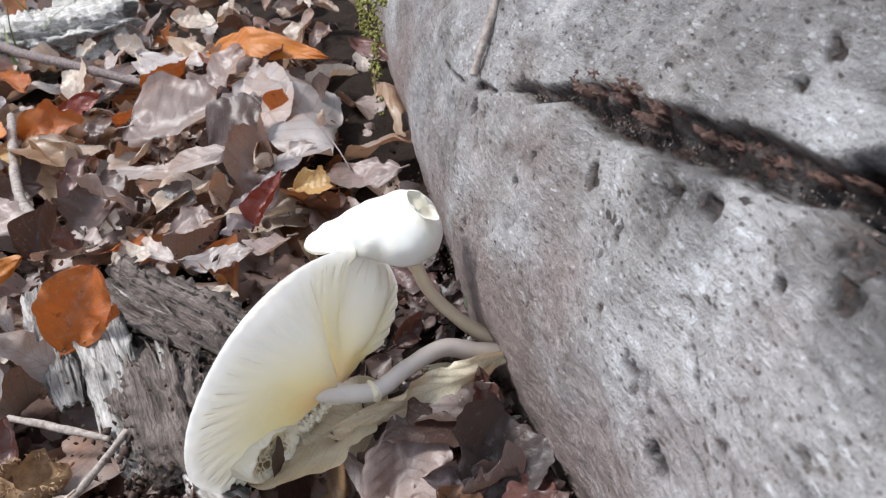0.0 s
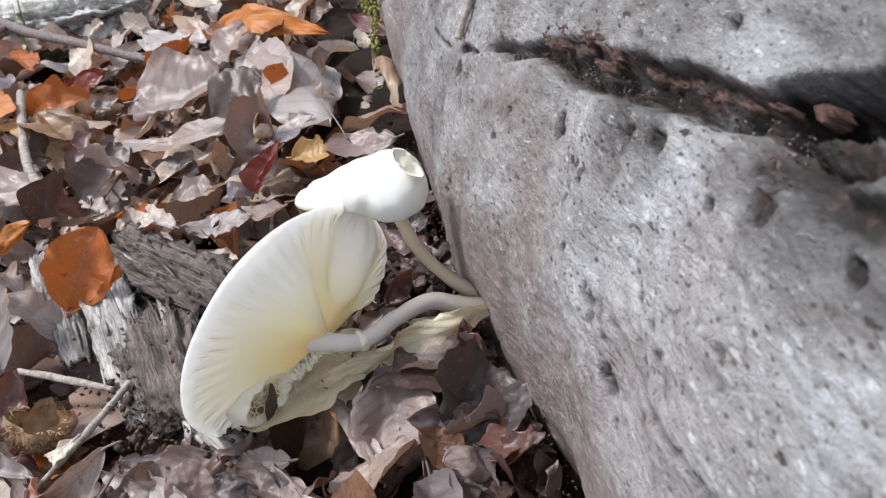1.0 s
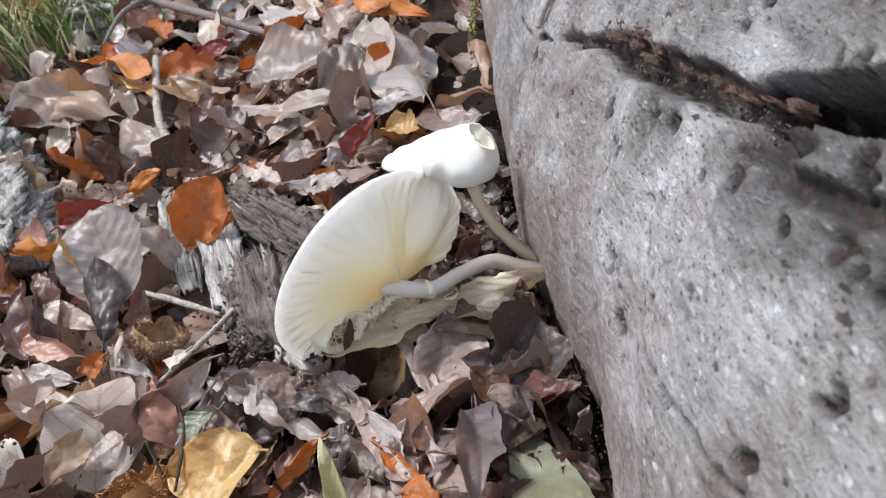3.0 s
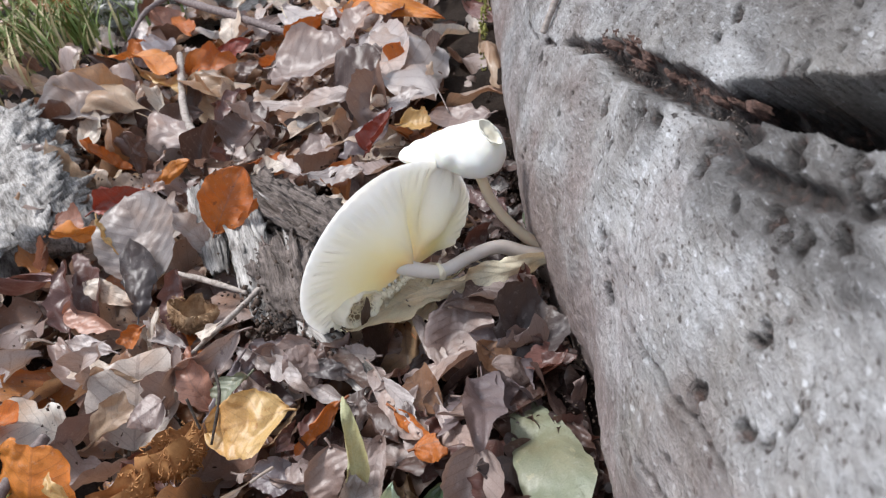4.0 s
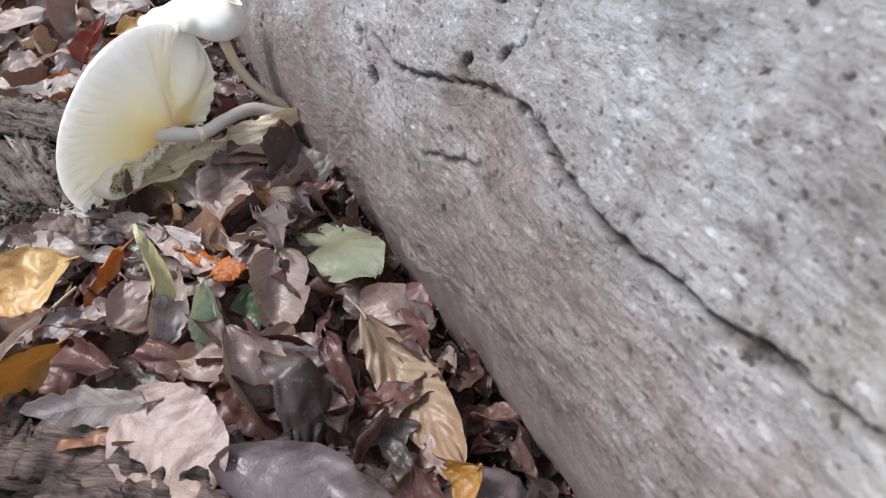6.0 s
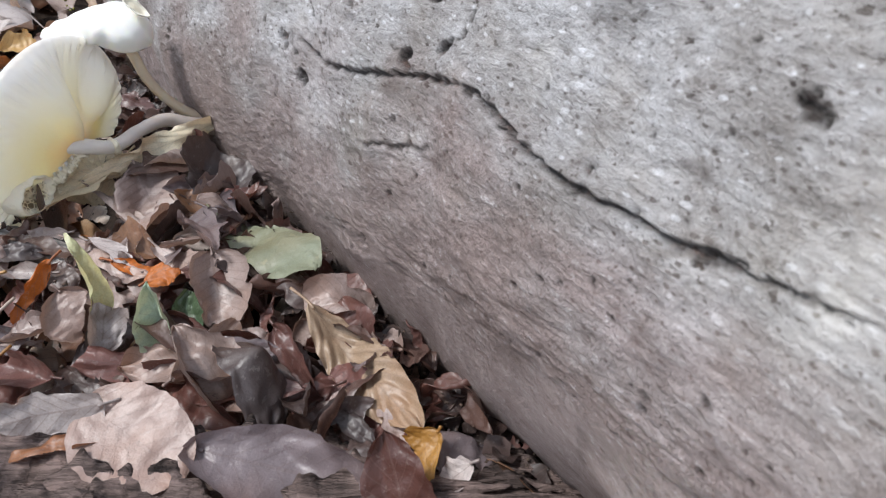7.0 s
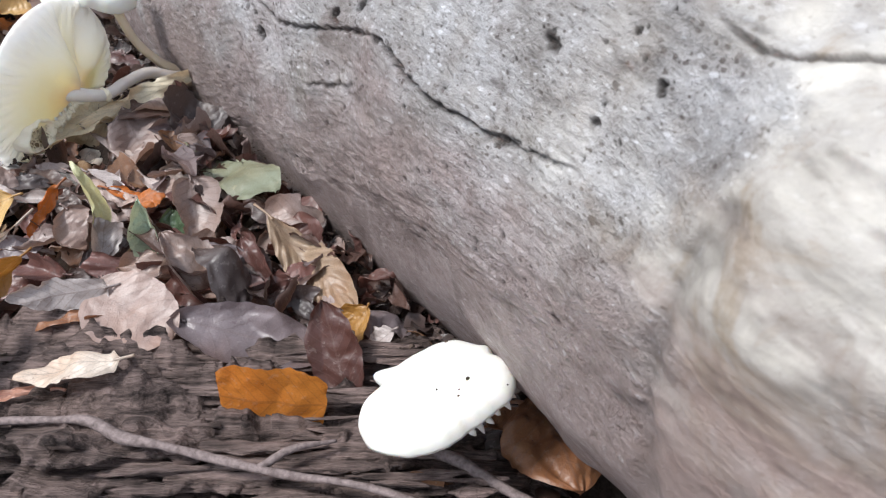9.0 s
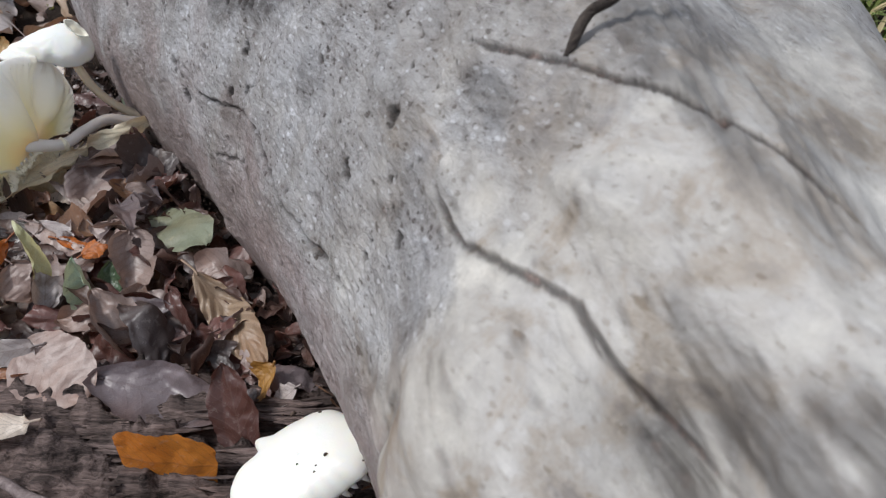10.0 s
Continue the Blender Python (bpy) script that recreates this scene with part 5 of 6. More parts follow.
    for i in range(116):
        ang = 2 * np.pi * (i + rnd.uniform(-0.2, 0.2)) / 116
        start = (0.42, 0.62, 0.50, 0.68)[i % 4]
        Q, W = np.meshgrid(np.linspace(start, 0.945, 16), np.array([0.0, 0.5, 1.0]), indexing="ij")
        sw = ang + 0.015 * np.sin(Q * 5 + i)
        along = np.clip((Q - start) / (0.945 - start), 0, 1)
        deep = 0.0008 * smooth(0.0, 0.95, along) * smooth(1.0, 0.93, along) * (0.45 + 0.55 * Q)
        gz = under(Q, sw) - 0.0005 + deep * W
        lean = 0.0005 * W * np.sin(i * 2.1)
        gs = rim(sw) * Q
        gv = placed(gs * np.cos(sw) - lean * np.sin(sw), gs * np.sin(sw) + lean * np.cos(sw), gz)
        part("gill", mesh_from("gill", gv, grid_faces(16, 3), GILL_CREAM, np.stack([Q.ravel() ** 0.8, W.ravel()], 1)), cap)
    # the decayed, speckled lip that rolls over along the torn lower edge
    lip = spline([(-0.0150, -0.0150, 0.0060), (-0.0115, -0.0130, 0.0075), (-0.0065, -0.0100, 0.0098), (-0.001, -0.004, 0.0135)], 60)
    W, K = np.meshgrid(np.linspace(0, 1, 60), np.linspace(0, 1, 14), indexing="ij")
    width = 0.0048 * np.sin(np.pi * np.clip(W * 0.93 + 0.06, 0, 1)) ** 0.5 * (1 - 0.55 * W) * (1 + 0.3 * vnoise(W * 16, 0 * W, 0 * W, 41))
    lx = lip[:, None, 0] + width * K * 0.35 + 0.0008 * vnoise(W * 30, K * 4, 0 * W, 42)
    ly = lip[:, None, 1] - width * K * 0.95 + 0.0012 * vnoise(W * 26, K * 0.5, 0 * W, 44)
    lz = lip[:, None, 2] + 0.0045 * np.sin(K * np.pi * 0.85) - 0.003 * K + 0.0010 * vnoise(W * 40, K * 3, 0 * W, 43)
    lo = part("torn_lip", mesh_from("torn_lip", placed(lx, ly, lz), grid_faces(60, 14), ROT_CREAM, np.stack([K.ravel(), W.ravel()], 1)), cap, "speckled decayed cap edge")
    sol = lo.modifiers.new("thick", "SOLIDIFY")
    sol.thickness = 0.0012
    # the rolled oval flap, eaten to a web inside its thick pale rim
    Q, A = np.meshgrid(np.linspace(0, 1, 30), np.linspace(0, 2 * np.pi, 96, endpoint=False), indexing="ij")
    wob = 1 + 0.10 * vnoise(np.cos(A) * 3, np.sin(A) * 3, 0 * A, 45)
    ex, ey = 0.0128 * Q * np.cos(A) * wob, 0.0088 * Q * np.sin(A) * wob
    ez = 0.0030 + 0.42 * (0.0088 - ey) + 0.0030 * np.exp(-(((Q - 0.80) / 0.14) ** 2)) * (0.75 + 0.35 * np.sin(A - 0.6)) - 0.0040 * smooth(0.86, 1.0, Q) - 0.0020 * smooth(0.75, 0.3, Q) * (0.6 + 0.6 * np.clip(vnoise(ex * 420, ey * 420, 0 * ex, 46), 0, 1)) + 0.0005 * vnoise(ex * 700, ey * 700, 0 * ex, 47)
    fv = placed(-0.0245 + ex * 0.99 - ey * 0.12, -0.0155 + ex * 0.12 + ey * 0.99, ez)
    part("torn_flap", mesh_from("torn_flap", fv, grid_faces(30, 96, True), ROT_WEB, np.stack([Q.ravel(), A.ravel() / 6.2832], 1)), cap, "cream oval flap with brown eaten spots")
    for i in range(6):
        x, y, z = -0.012 + 0.0026 * i, -0.0125 + 0.0019 * i, 0.0065 + 0.0012 * i
        tip = placed(np.array([x, x + 0.0002, x + 0.0006]), np.array([y + 0.002, y, y - 0.0022]), np.array([z, z + 0.0015, z + 0.001]))
        s, f, suv = tube(tip, [0.0011, 0.0008, 0.0002], 8, 8, 0.1, i)
        part("gill_tip", mesh_from("gill_tip", s, f, CAP_WHITE, suv), cap, "pale torn gill point")
    s, f, suv = tube([(-0.0285, 0.1780, 0.0255), (-0.0235, 0.1735, 0.0250), (-0.0097, 0.1723, 0.0204), (0.005, 0.1785, 0.0205), (0.0183, 0.1833, 0.0188), (0.030, 0.182, 0.0125), (0.047, 0.180, 0.005)], [0.0042, 0.0036, 0.0031, 0.0030, 0.0032, 0.0038, 0.0046], 60, 20, 0.05, 3, 220)
    stem = part("stem", mesh_from("stem", s, f, STEM_GREY, suv), m, "bent greyish stem")
    s, f, suv = tube([(-0.0112, 0.1718, 0.0208), (-0.0098, 0.1722, 0.0205), (-0.0088, 0.1726, 0.0205)], [0.0035, 0.0040, 0.0033], 12, 20, 0.2, 4, 700)
    part("ring", mesh_from("ring", s, f, ROT_CREAM, suv), stem, "thin ragged ring on the stem")
    return m


def dome(centre, normal, up, radii, height, drop, seed, na=96, nr=26, wave=0.05, points=()):
    """A cap seen from its skin side: radii go round from the right, counter-clockwise, evenly spaced; drop: how far the rim falls."""
    turn, c = frame_from(centre, normal, up)
    R = np.array(turn.to_3x3())
    a = np.linspace(0, 2 * np.pi, na, endpoint=False)
    r = np.linspace(0.0, 1, nr)
    RR, AA = np.meshgrid(r, a, indexing="ij")

    def round_the_rim(values):
        k = AA / (2 * np.pi) * len(values)
        i = np.floor(k).astype(int)
        fr = k - i
        fr = fr * fr * (3 - 2 * fr)
        val = np.array(values)
        out = val[i % len(values)] * (1 - fr) + val[(i + 1) % len(values)] * fr
        k = max(1, na // 80)
        return sum(np.roll(out, j, 1) for j in range(-k, k + 1)) / (2 * k + 1)

    rad = round_the_rim(radii)
    rad = rad * (1 + wave * vnoise(np.cos(AA) * 3, np.sin(AA) * 3, 0 * AA, seed) * RR)
    for at, reach, half in points:
        off = (np.degrees(AA) - at + 180) % 360 - 180
        rad = rad + reach * np.exp(-((off / half) ** 2)) * smooth(0.45, 1.0, RR)
    dr = round_the_rim(drop)
    rr = np.sin(RR * np.pi / 2 * 0.97)
    h = height * (np.cos(RR * np.pi / 2) - 1) - dr * RR**4 + 0.0007 * vnoise(RR * 2.2 * np.cos(AA), RR * 2.2 * np.sin(AA), 0 * AA, seed + 1)
    v = np.stack([rad * rr * np.cos(AA), rad * rr * np.sin(AA), h], -1).reshape(-1, 3) @ R.T + np.array(c)
    uv = np.stack([RR.ravel(), AA.ravel() / 6.2832], 1)
    return v, grid_faces(nr, na, True), uv


def build_small_mushroom():
    m = thing("mushroom", "small white mushroom, folded cap on a thin curved stem", "mushroom", "mushrooms at the log")
    v, f, uv = dome((0.0125, 0.2030, 0.0665), (0.10, -0.30, 0.95), (0, 0.95, 0.30), [0.0190, 0.0195, 0.0175, 0.0150, 0.0150, 0.0175, 0.0205, 0.0145, 0.0125, 0.0140, 0.0155, 0.0175], 0.0065, [0.005, 0.002, 0.000, 0.001, 0.000, -0.001, -0.003, 0.000, 0.004, 0.005, 0.006, 0.006], 51, 160, 44, 0.015, ((177, 0.0095, 17),))
    # a fold runs in from the rim between the two lobes
    d = np.array([(x + 0.001) * 0.75 + (y - 0.198) * 0.66 for x, y, z in v])
    near = smooth(0.216, 0.203, v[:, 1])
    v[:, 2] -= (0.0013 * smooth(0.0007, -0.0009, d) * smooth(-0.016, -0.004, d) + 0.0012 * np.exp(-(((d + 0.0006) / 0.0012) ** 2))) * near
    v[:, 2] += 0.0010 * np.exp(-(((d - 0.0028) / 0.0022) ** 2)) * near
    cap = part("cap", mesh_from("cap", v, f, CAP_WHITE, uv), m, "white folded waxy cap")
    sol = cap.modifiers.new("thick", "SOLIDIFY")
    sol.thickness, sol.offset = 0.0018, 1
    v, f, uv = dome((0.0236, 0.2015, 0.0672), (0.40, -0.55, 0.72), (-0.35, 0.35, 0.87), [0.0028, 0.0034, 0.0052, 0.0074, 0.0052, 0.0034, 0.0028, 0.0034, 0.0052, 0.0072, 0.0052, 0.0034], -0.0016, [0.0, 0.0], 52, 64, 16, 0.05)
    fold = part("cap_fold", mesh_from("cap_fold", v, f, ROT_PALE, uv), cap, "cream inside of the folded cap edge")
    sol = fold.modifiers.new("thick", "SOLIDIFY")
    sol.thickness, sol.offset = 0.0006, 0
    s, f, suv = tube([(0.0150, 0.2010, 0.0600), (0.0165, 0.2000, 0.0470), (0.0200, 0.1985, 0.0320), (0.0275, 0.1950, 0.0190), (0.0355, 0.1900, 0.0115), (0.046, 0.184, 0.006)], [0.0030, 0.0025, 0.0024, 0.0026, 0.0032, 0.004], 50, 16, 0.05, 6, 260)
    part("stem", mesh_from("stem", s, f, STEM_TAN, suv), m, "thin tan stem")
    return m


def build_front_mushroom():
    m = thing("mushroom", "white fan-shaped mushroom cap spotted with soil, pressed against the log", "mushroom", "mushrooms at the log")
    turn = (-0.10, 0.28, 0.955)
    rims = [0.0225, 0.0220, 0.0205, 0.0205, 0.0210, 0.0215, 0.0222, 0.0250, 0.0268, 0.0262, 0.0248, 0.0230, 0.0210, 0.0190, 0.0172, 0.0165, 0.0172, 0.0190, 0.0228, 0.0240, 0.0232, 0.0226, 0.0226, 0.0225]
    v, f, uv = dome((0.0000, -0.1000, 0.0450), turn, (-0.60, 0.75, -0.2), rims, 0.0060, [0.001, 0.002, 0.002, 0.003, 0.004, 0.004, 0.003, 0.001], 61, 192, 28, 0.03, ((70, 0.0058, 7.0), (86, -0.0024, 7), (300, 0.0012, 4), (318, -0.0012, 4), (330, 0.0010, 3)))
    cap = part("cap", mesh_from("cap", v, f, CAP_WHITE, uv), m, "white convex cap with dark specks")
    sol = cap.modifiers.new("thick", "SOLIDIFY")
    sol.thickness, sol.offset = 0.0030, 1
    s, f, suv = tube([(0.002, -0.102, 0.038), (0.010, -0.103, 0.028), (0.020, -0.102, 0.021), (0.034, -0.100, 0.016)], [0.0045, 0.004, 0.0042, 0.005], 30, 16, 0.06, 8, 240)
    part("stem", mesh_from("stem", s, f, STEM_GREY, suv), m, "short hidden stem")
    ring = v[27 * 192 :]
    low = sorted(range(192), key=lambda k: ring[k][1] - 0.55 * ring[k][0])[:46]
    for i, k in enumerate(sorted(low)[3::5]):
        x, y, z = ring[k]
        k = (0.4, 1.0, 0.6, 0.2, 0.8, 0.5, 1.1, 0.3, 0.7)[i % 9]
        s, f, suv = tube([(x - 0.002, y + 0.004, z - 0.0005), (x - 0.0008, y + 0.0012, z - 0.003), (x + 0.0004 * (i % 3), y + 0.0004, z - 0.0035 - 0.0035 * k)], [0.0014, 0.0010, 0.00025], 8, 8, 0.2, i)
        part("gill_tip", mesh_from("gill_tip", s, f, CAP_WHITE, suv), cap, "pale torn gill point")
    rnd = random.Random(4)
    for i, (x, y, r) in enumerate(((0.0075, -0.0785, 0.0011), (0.0140, -0.0885, 0.0006), (-0.002, -0.1040, 0.0004), (0.0008, -0.1105, 0.0004), (0.0022, -0.1090, 0.0003), (0.0065, -0.1080, 0.0007), (0.0045, -0.0760, 0.0004), (0.0150, -0.1160, 0.0004), (0.0095, -0.0800, 0.0003))):
        hit = min(((px - x) ** 2 + (py - y) ** 2, pz) for px, py, pz in v[::3])[1]
        s, f, suv = tube([(x - r, y, hit), (x, y + 0.3 * r, hit + 0.4 * r), (x + r, y, hit)], [0.3 * r, 0.85 * r, 0.3 * r], 8, 8, 0.5, i, 2000)
        part("soil_speck", mesh_from("soil_speck", s, f, CRUMB, suv), cap, "dark speck of soil")
    return m


build_large_mushroom()
build_small_mushroom()
build_front_mushroom()


# ---- rotten wood, twigs, husks, grass ----
def wood_piece(name, a, b, width, height, material, label, category="wood", seed=0, fibre=0.18, nl=90, ns=40, lift=0.0):
    """A rotten length of wood from a to b, flattened, split and fibrous along its grain."""
    a, b = Vector(a), Vector(b)
    L = (b - a).length
    u = np.linspace(0, 1, nl)
    s = np.linspace(0, 2 * np.pi, ns, endpoint=False)
    U, S = np.meshgrid(u, s, indexing="ij")
    taper = 1 - 0.35 * np.abs(2 * U - 1) ** 4
    end = 0.10 * vnoise(np.cos(S) * 3, np.sin(S) * 3, 0 * S + seed, 71) * np.sign(U - 0.5) * np.abs(2 * U - 1) ** 3
    k = 1 + fibre * vnoise(U * L * 25, np.cos(S) * 5, np.sin(S) * 5 + seed, 72) + fibre * 1.1 * vnoise(U * L * 60, np.cos(S) * 12, np.sin(S) * 12 + seed, 73) + fibre * 0.6 * vnoise(U * L * 300, np.cos(S) * 24, np.sin(S) * 24 + seed, 74)
    split = np.clip(0.22 - np.abs(vnoise(U * L * 14, S * 5.0, 0 * U + seed, 76)), 0, 1) / 0.22
    block = vnoise(np.floor(U * L * 45 + 2 * vnoise(S * 4, 0 * U, 0 * U, 78)), np.floor(S * 6), 0 * U + seed, 77)
    k = k - fibre * 1.6 * split + fibre * 0.7 * block
    x = L * (U + end)
    y = 0.5 * width * taper * k * np.sign(np.cos(S)) * np.abs(np.cos(S)) ** 0.75
    z = 0.5 * height * taper * k * np.sign(np.sin(S)) * np.abs(np.sin(S)) ** 0.75
    z = z + 0.05 * L * vnoise(U * 2.5, 0 * U, 0 * U + seed, 75)
    v = np.stack([x, y, z], -1).reshape(-1, 3)
    f = grid_faces(nl, ns, True).tolist()
    f.append(list(range(ns))[::-1])
    f.append([(nl - 1) * ns + j for j in range(ns)])
    ob = new(name, mesh_from(name, v, f, material))
    ahead = (b - a).normalized()
    side = Vector((0, 0, 1)).cross(ahead).normalized()
    up = ahead.cross(side)
    ob.matrix_world = Matrix.Translation(a + Vector((0, 0, lift))) @ Matrix((ahead, side, up)).transposed().to_4x4()
    return tagged(ob, label, category)


ROTTEN = wood_piece("rotten_log", (-0.190, 0.062, -0.006), (0.030, -0.112, -0.004), 0.090, 0.040, WOOD_BROWN, "crumbling brown rotten log half sunk in the litter", "log", 1, 0.26, 420, 150)


def splinters(log, count, length, width, top, seed=33, pale=0.04, material=None, thick=1.0):
    """Loose fibre strips that lie along the grain of a rotten log, as its parts."""
    rnd = random.Random(seed)
    for i in range(count):
        L = min(rnd.uniform(0.012, 0.055), 0.7 * length)
        x, y = rnd.uniform(0.0, length - L), rnd.uniform(-0.5, 0.5) * width
        z = top * (1 - (2 * y / width) ** 4) ** 0.5 + rnd.uniform(-0.003, 0.0015)
        dy, dz = rnd.gauss(0, 0.05) * L, rnd.gauss(0, 0.05) * L
        wob = rnd.uniform(-0.002, 0.002)
        v, f, uv = tube([(x, y, z), (x + L * 0.5, y + dy * 0.5 + wob, z + dz * 0.5 + abs(wob) * 0.5), (x + L, y + dy, z + dz)], [0.0004, thick * rnd.uniform(0.0008, 0.0026), 0.0005], 16, 8, 0.45, i, 260)
        v[:, 2] = z + (v[:, 2] - z) * 0.6
        part("splinter", mesh_from("splinter", v, f, WOOD_GREY if rnd.random() < pale else material or WOOD_BROWN, uv), log)


splinters(ROTTEN, 230, 0.28, 0.080, 0.017, 33, 0.0)
splinters(wood_piece("bark_piece", (-0.128, 0.044, -0.004), (-0.052, 0.020, 0.000), 0.024, 0.022, WOOD_DARK, "dark slab of bark lying under flaking leaves", "bark", 2, 0.22, 160, 70), 18, 0.078, 0.022, 0.010, 38, 0.0, WOOD_DARK, 0.7)
splinters(wood_piece("rotten_wood", (-0.380, 0.500, 0.002), (-0.262, 0.300, 0.000), 0.085, 0.044, WOOD_GREY, "grey splintered rotten wood chunk", "wood", 3, 0.2, 140, 60), 40, 0.22, 0.066, 0.017, 34, 1.0)
splinters(wood_piece("wood_splinter", (-0.124, 0.284, 0.010), (-0.100, 0.192, -0.006), 0.020, 0.012, WOOD_GREY, "pale grey splinter of fibrous wood", "wood", 4, 0.2), 16, 0.09, 0.019, 0.005, 35, 1.0, None, 0.5)
splinters(wood_piece("rotten_wood", (-0.128, 0.322, 0.000), (-0.060, 0.230, 0.000), 0.036, 0.024, WOOD_CRUMBLY, "brown crumbling wood behind the large mushroom", "wood", 5, 0.25, 150, 70), 12, 0.11, 0.030, 0.011, 36, 0.3, WOOD_CRUMBLY, 0.5)
splinters(wood_piece("rotten_wood", (-0.098, 0.262, 0.000), (-0.078, 0.178, -0.004), 0.032, 0.022, WOOD_CRUMBLY, "crumbly brown wood beside the large mushroom", "wood", 6, 0.3, 150, 70), 10, 0.085, 0.028, 0.009, 37, 0.3, WOOD_CRUMBLY, 0.5)
wood_piece("wood_splinter", (-0.080, 0.182, 0.000), (-0.040, 0.122, -0.002), 0.012, 0.008, WOOD_GREY, "thin grey splinter under the large mushroom", "wood", 7, 0.2)
splinters(wood_piece("wood_splinter", (-0.150, 0.300, 0.016), (-0.135, 0.245, -0.006), 0.016, 0.010, WOOD_GREY, "grey fibrous splinter among leaves", "wood", 8, 0.2), 10, 0.055, 0.014, 0.004, 39, 1.0, None, 0.5)
wood_piece("pale_stump", (-0.380, 0.820, 0.000), (-0.165, 0.825, 0.000), 0.10, 0.06, WOOD_PALE, "pale weathered wood lying in the litter", "wood", 9, 0.2, 120, 60)


def twig(points, radii, material, label, seed=0, n=60, shoots=()):
    """A twig: its rod and any side shoots, each given as its own points and radii."""
    t = thing("twig", label, "twig")
    v, f, uv = tube(points, radii, n, 10, 0.16, seed, 170)
    part("rod", mesh_from("rod", v, f, material, uv), t)
    for k, (p, r) in enumerate(shoots):
        v, f, uv = tube(p, r, 24, 8, 0.16, seed + 40 + k, 200)
        part("side_shoot", mesh_from("side_shoot", v, f, material, uv), t)
    return t


twig([(-0.1146, -0.0053, 0.0190), (-0.1056, -0.0119, 0.0195), (-0.0953, -0.0207, 0.0205), (-0.0867, -0.0286, 0.0210), (-0.0804, -0.0403, 0.0195), (-0.0723, -0.0511, 0.0205), (-0.0623, -0.0638, 0.0195), (-0.0518, -0.0785, 0.0205), (-0.0431, -0.0882, 0.0195), (-0.0345, -0.0976, 0.0200), (-0.0252, -0.1089, 0.0190), (-0.0168, -0.1209, 0.0170)], [0.0012, 0.0015, 0.0012, 0.0018, 0.0021, 0.0014, 0.0017, 0.0012, 0.0015, 0.0011, 0.0013, 0.0010], TWIG, "thin brown twig lying across the rotten log", 1, 110, [([(-0.0518, -0.0785, 0.0205), (-0.0400, -0.0790, 0.0205), (-0.0270, -0.0830, 0.0170)], [0.0015, 0.0012, 0.0006])])
twig([(-0.225, 0.575, 0.012), (-0.205, 0.500, 0.016), (-0.190, 0.435, 0.012), (-0.178, 0.405, 0.004)], [0.0028, 0.0032, 0.003, 0.0032], TWIG_PALE, "pale thin twig in the litter", 2)
twig([(-0.34, 0.87, 0.03), (-0.26, 0.73, 0.025), (-0.18, 0.63, 0.02), (-0.12, 0.565, 0.012)], [0.004, 0.0045, 0.004, 0.003], TWIG, "reddish twig lying over distant leaves", 3, 60, [([(-0.265, 0.735, 0.026), (-0.285, 0.700, 0.024), (-0.300, 0.660, 0.010)], [0.0032, 0.0025, 0.0014])])
twig([(-0.152, 0.232, 0.008), (-0.132, 0.218, 0.009), (-0.110, 0.205, 0.006)], [0.0013, 0.0017, 0.0011], TWIG_PALE, "short pale stick on the leaves", 4)
twig([(-0.100, 0.215, 0.004), (-0.118, 0.185, 0.006), (-0.145, 0.158, 0.002)], [0.0016, 0.0013, 0.0007], TWIG_PALE, "pale grey stick lying diagonally", 5)
twig([(-0.190, 0.086, 0.016), (-0.183, 0.102, 0.020), (-0.176, 0.120, 0.020)], [0.0022, 0.0024, 0.0022], TWIG, "dark stub of twig", 6)
twig([(0.0755, 0.247, 0.1190), (0.0660, 0.241, 0.1060), (0.0570, 0.2355, 0.0930)], [0.0016, 0.0016, 0.0013], TWIG_PALE, "thin dry stalk leaning on the log", 7)
twig([(0.0560, -0.1500, 0.1840), (0.0610, -0.1490, 0.1895), (0.064, -0.152, 0.193), (0.072, -0.1545, 0.198)], [0.0008, 0.0010, 0.0012, 0.0009], WOOD_DARK, "small dark twig on top of the log", 8)
twig([(-0.006, -0.098, 0.008), (0.000, -0.109, 0.012), (0.005, -0.125, 0.012), (0.014, -0.146, 0.009)], [0.0018, 0.002, 0.0018, 0.0016], TWIG, "short brown twig beneath the white cap", 9)


twig([(-0.1005, 0.1235, 0.034), (-0.0985, 0.1130, 0.030), (-0.1030, 0.0990, 0.020)], [0.0005, 0.0006, 0.0005], WOOD_DARK, "thin dark leaf stalk bent over a yellow leaf", 10, 24)
twig([(-0.1080, 0.1090, 0.036), (-0.1060, 0.1030, 0.025)], [0.0006, 0.0005], WOOD_DARK, "thin dark leaf stalk sticking up", 11, 16)


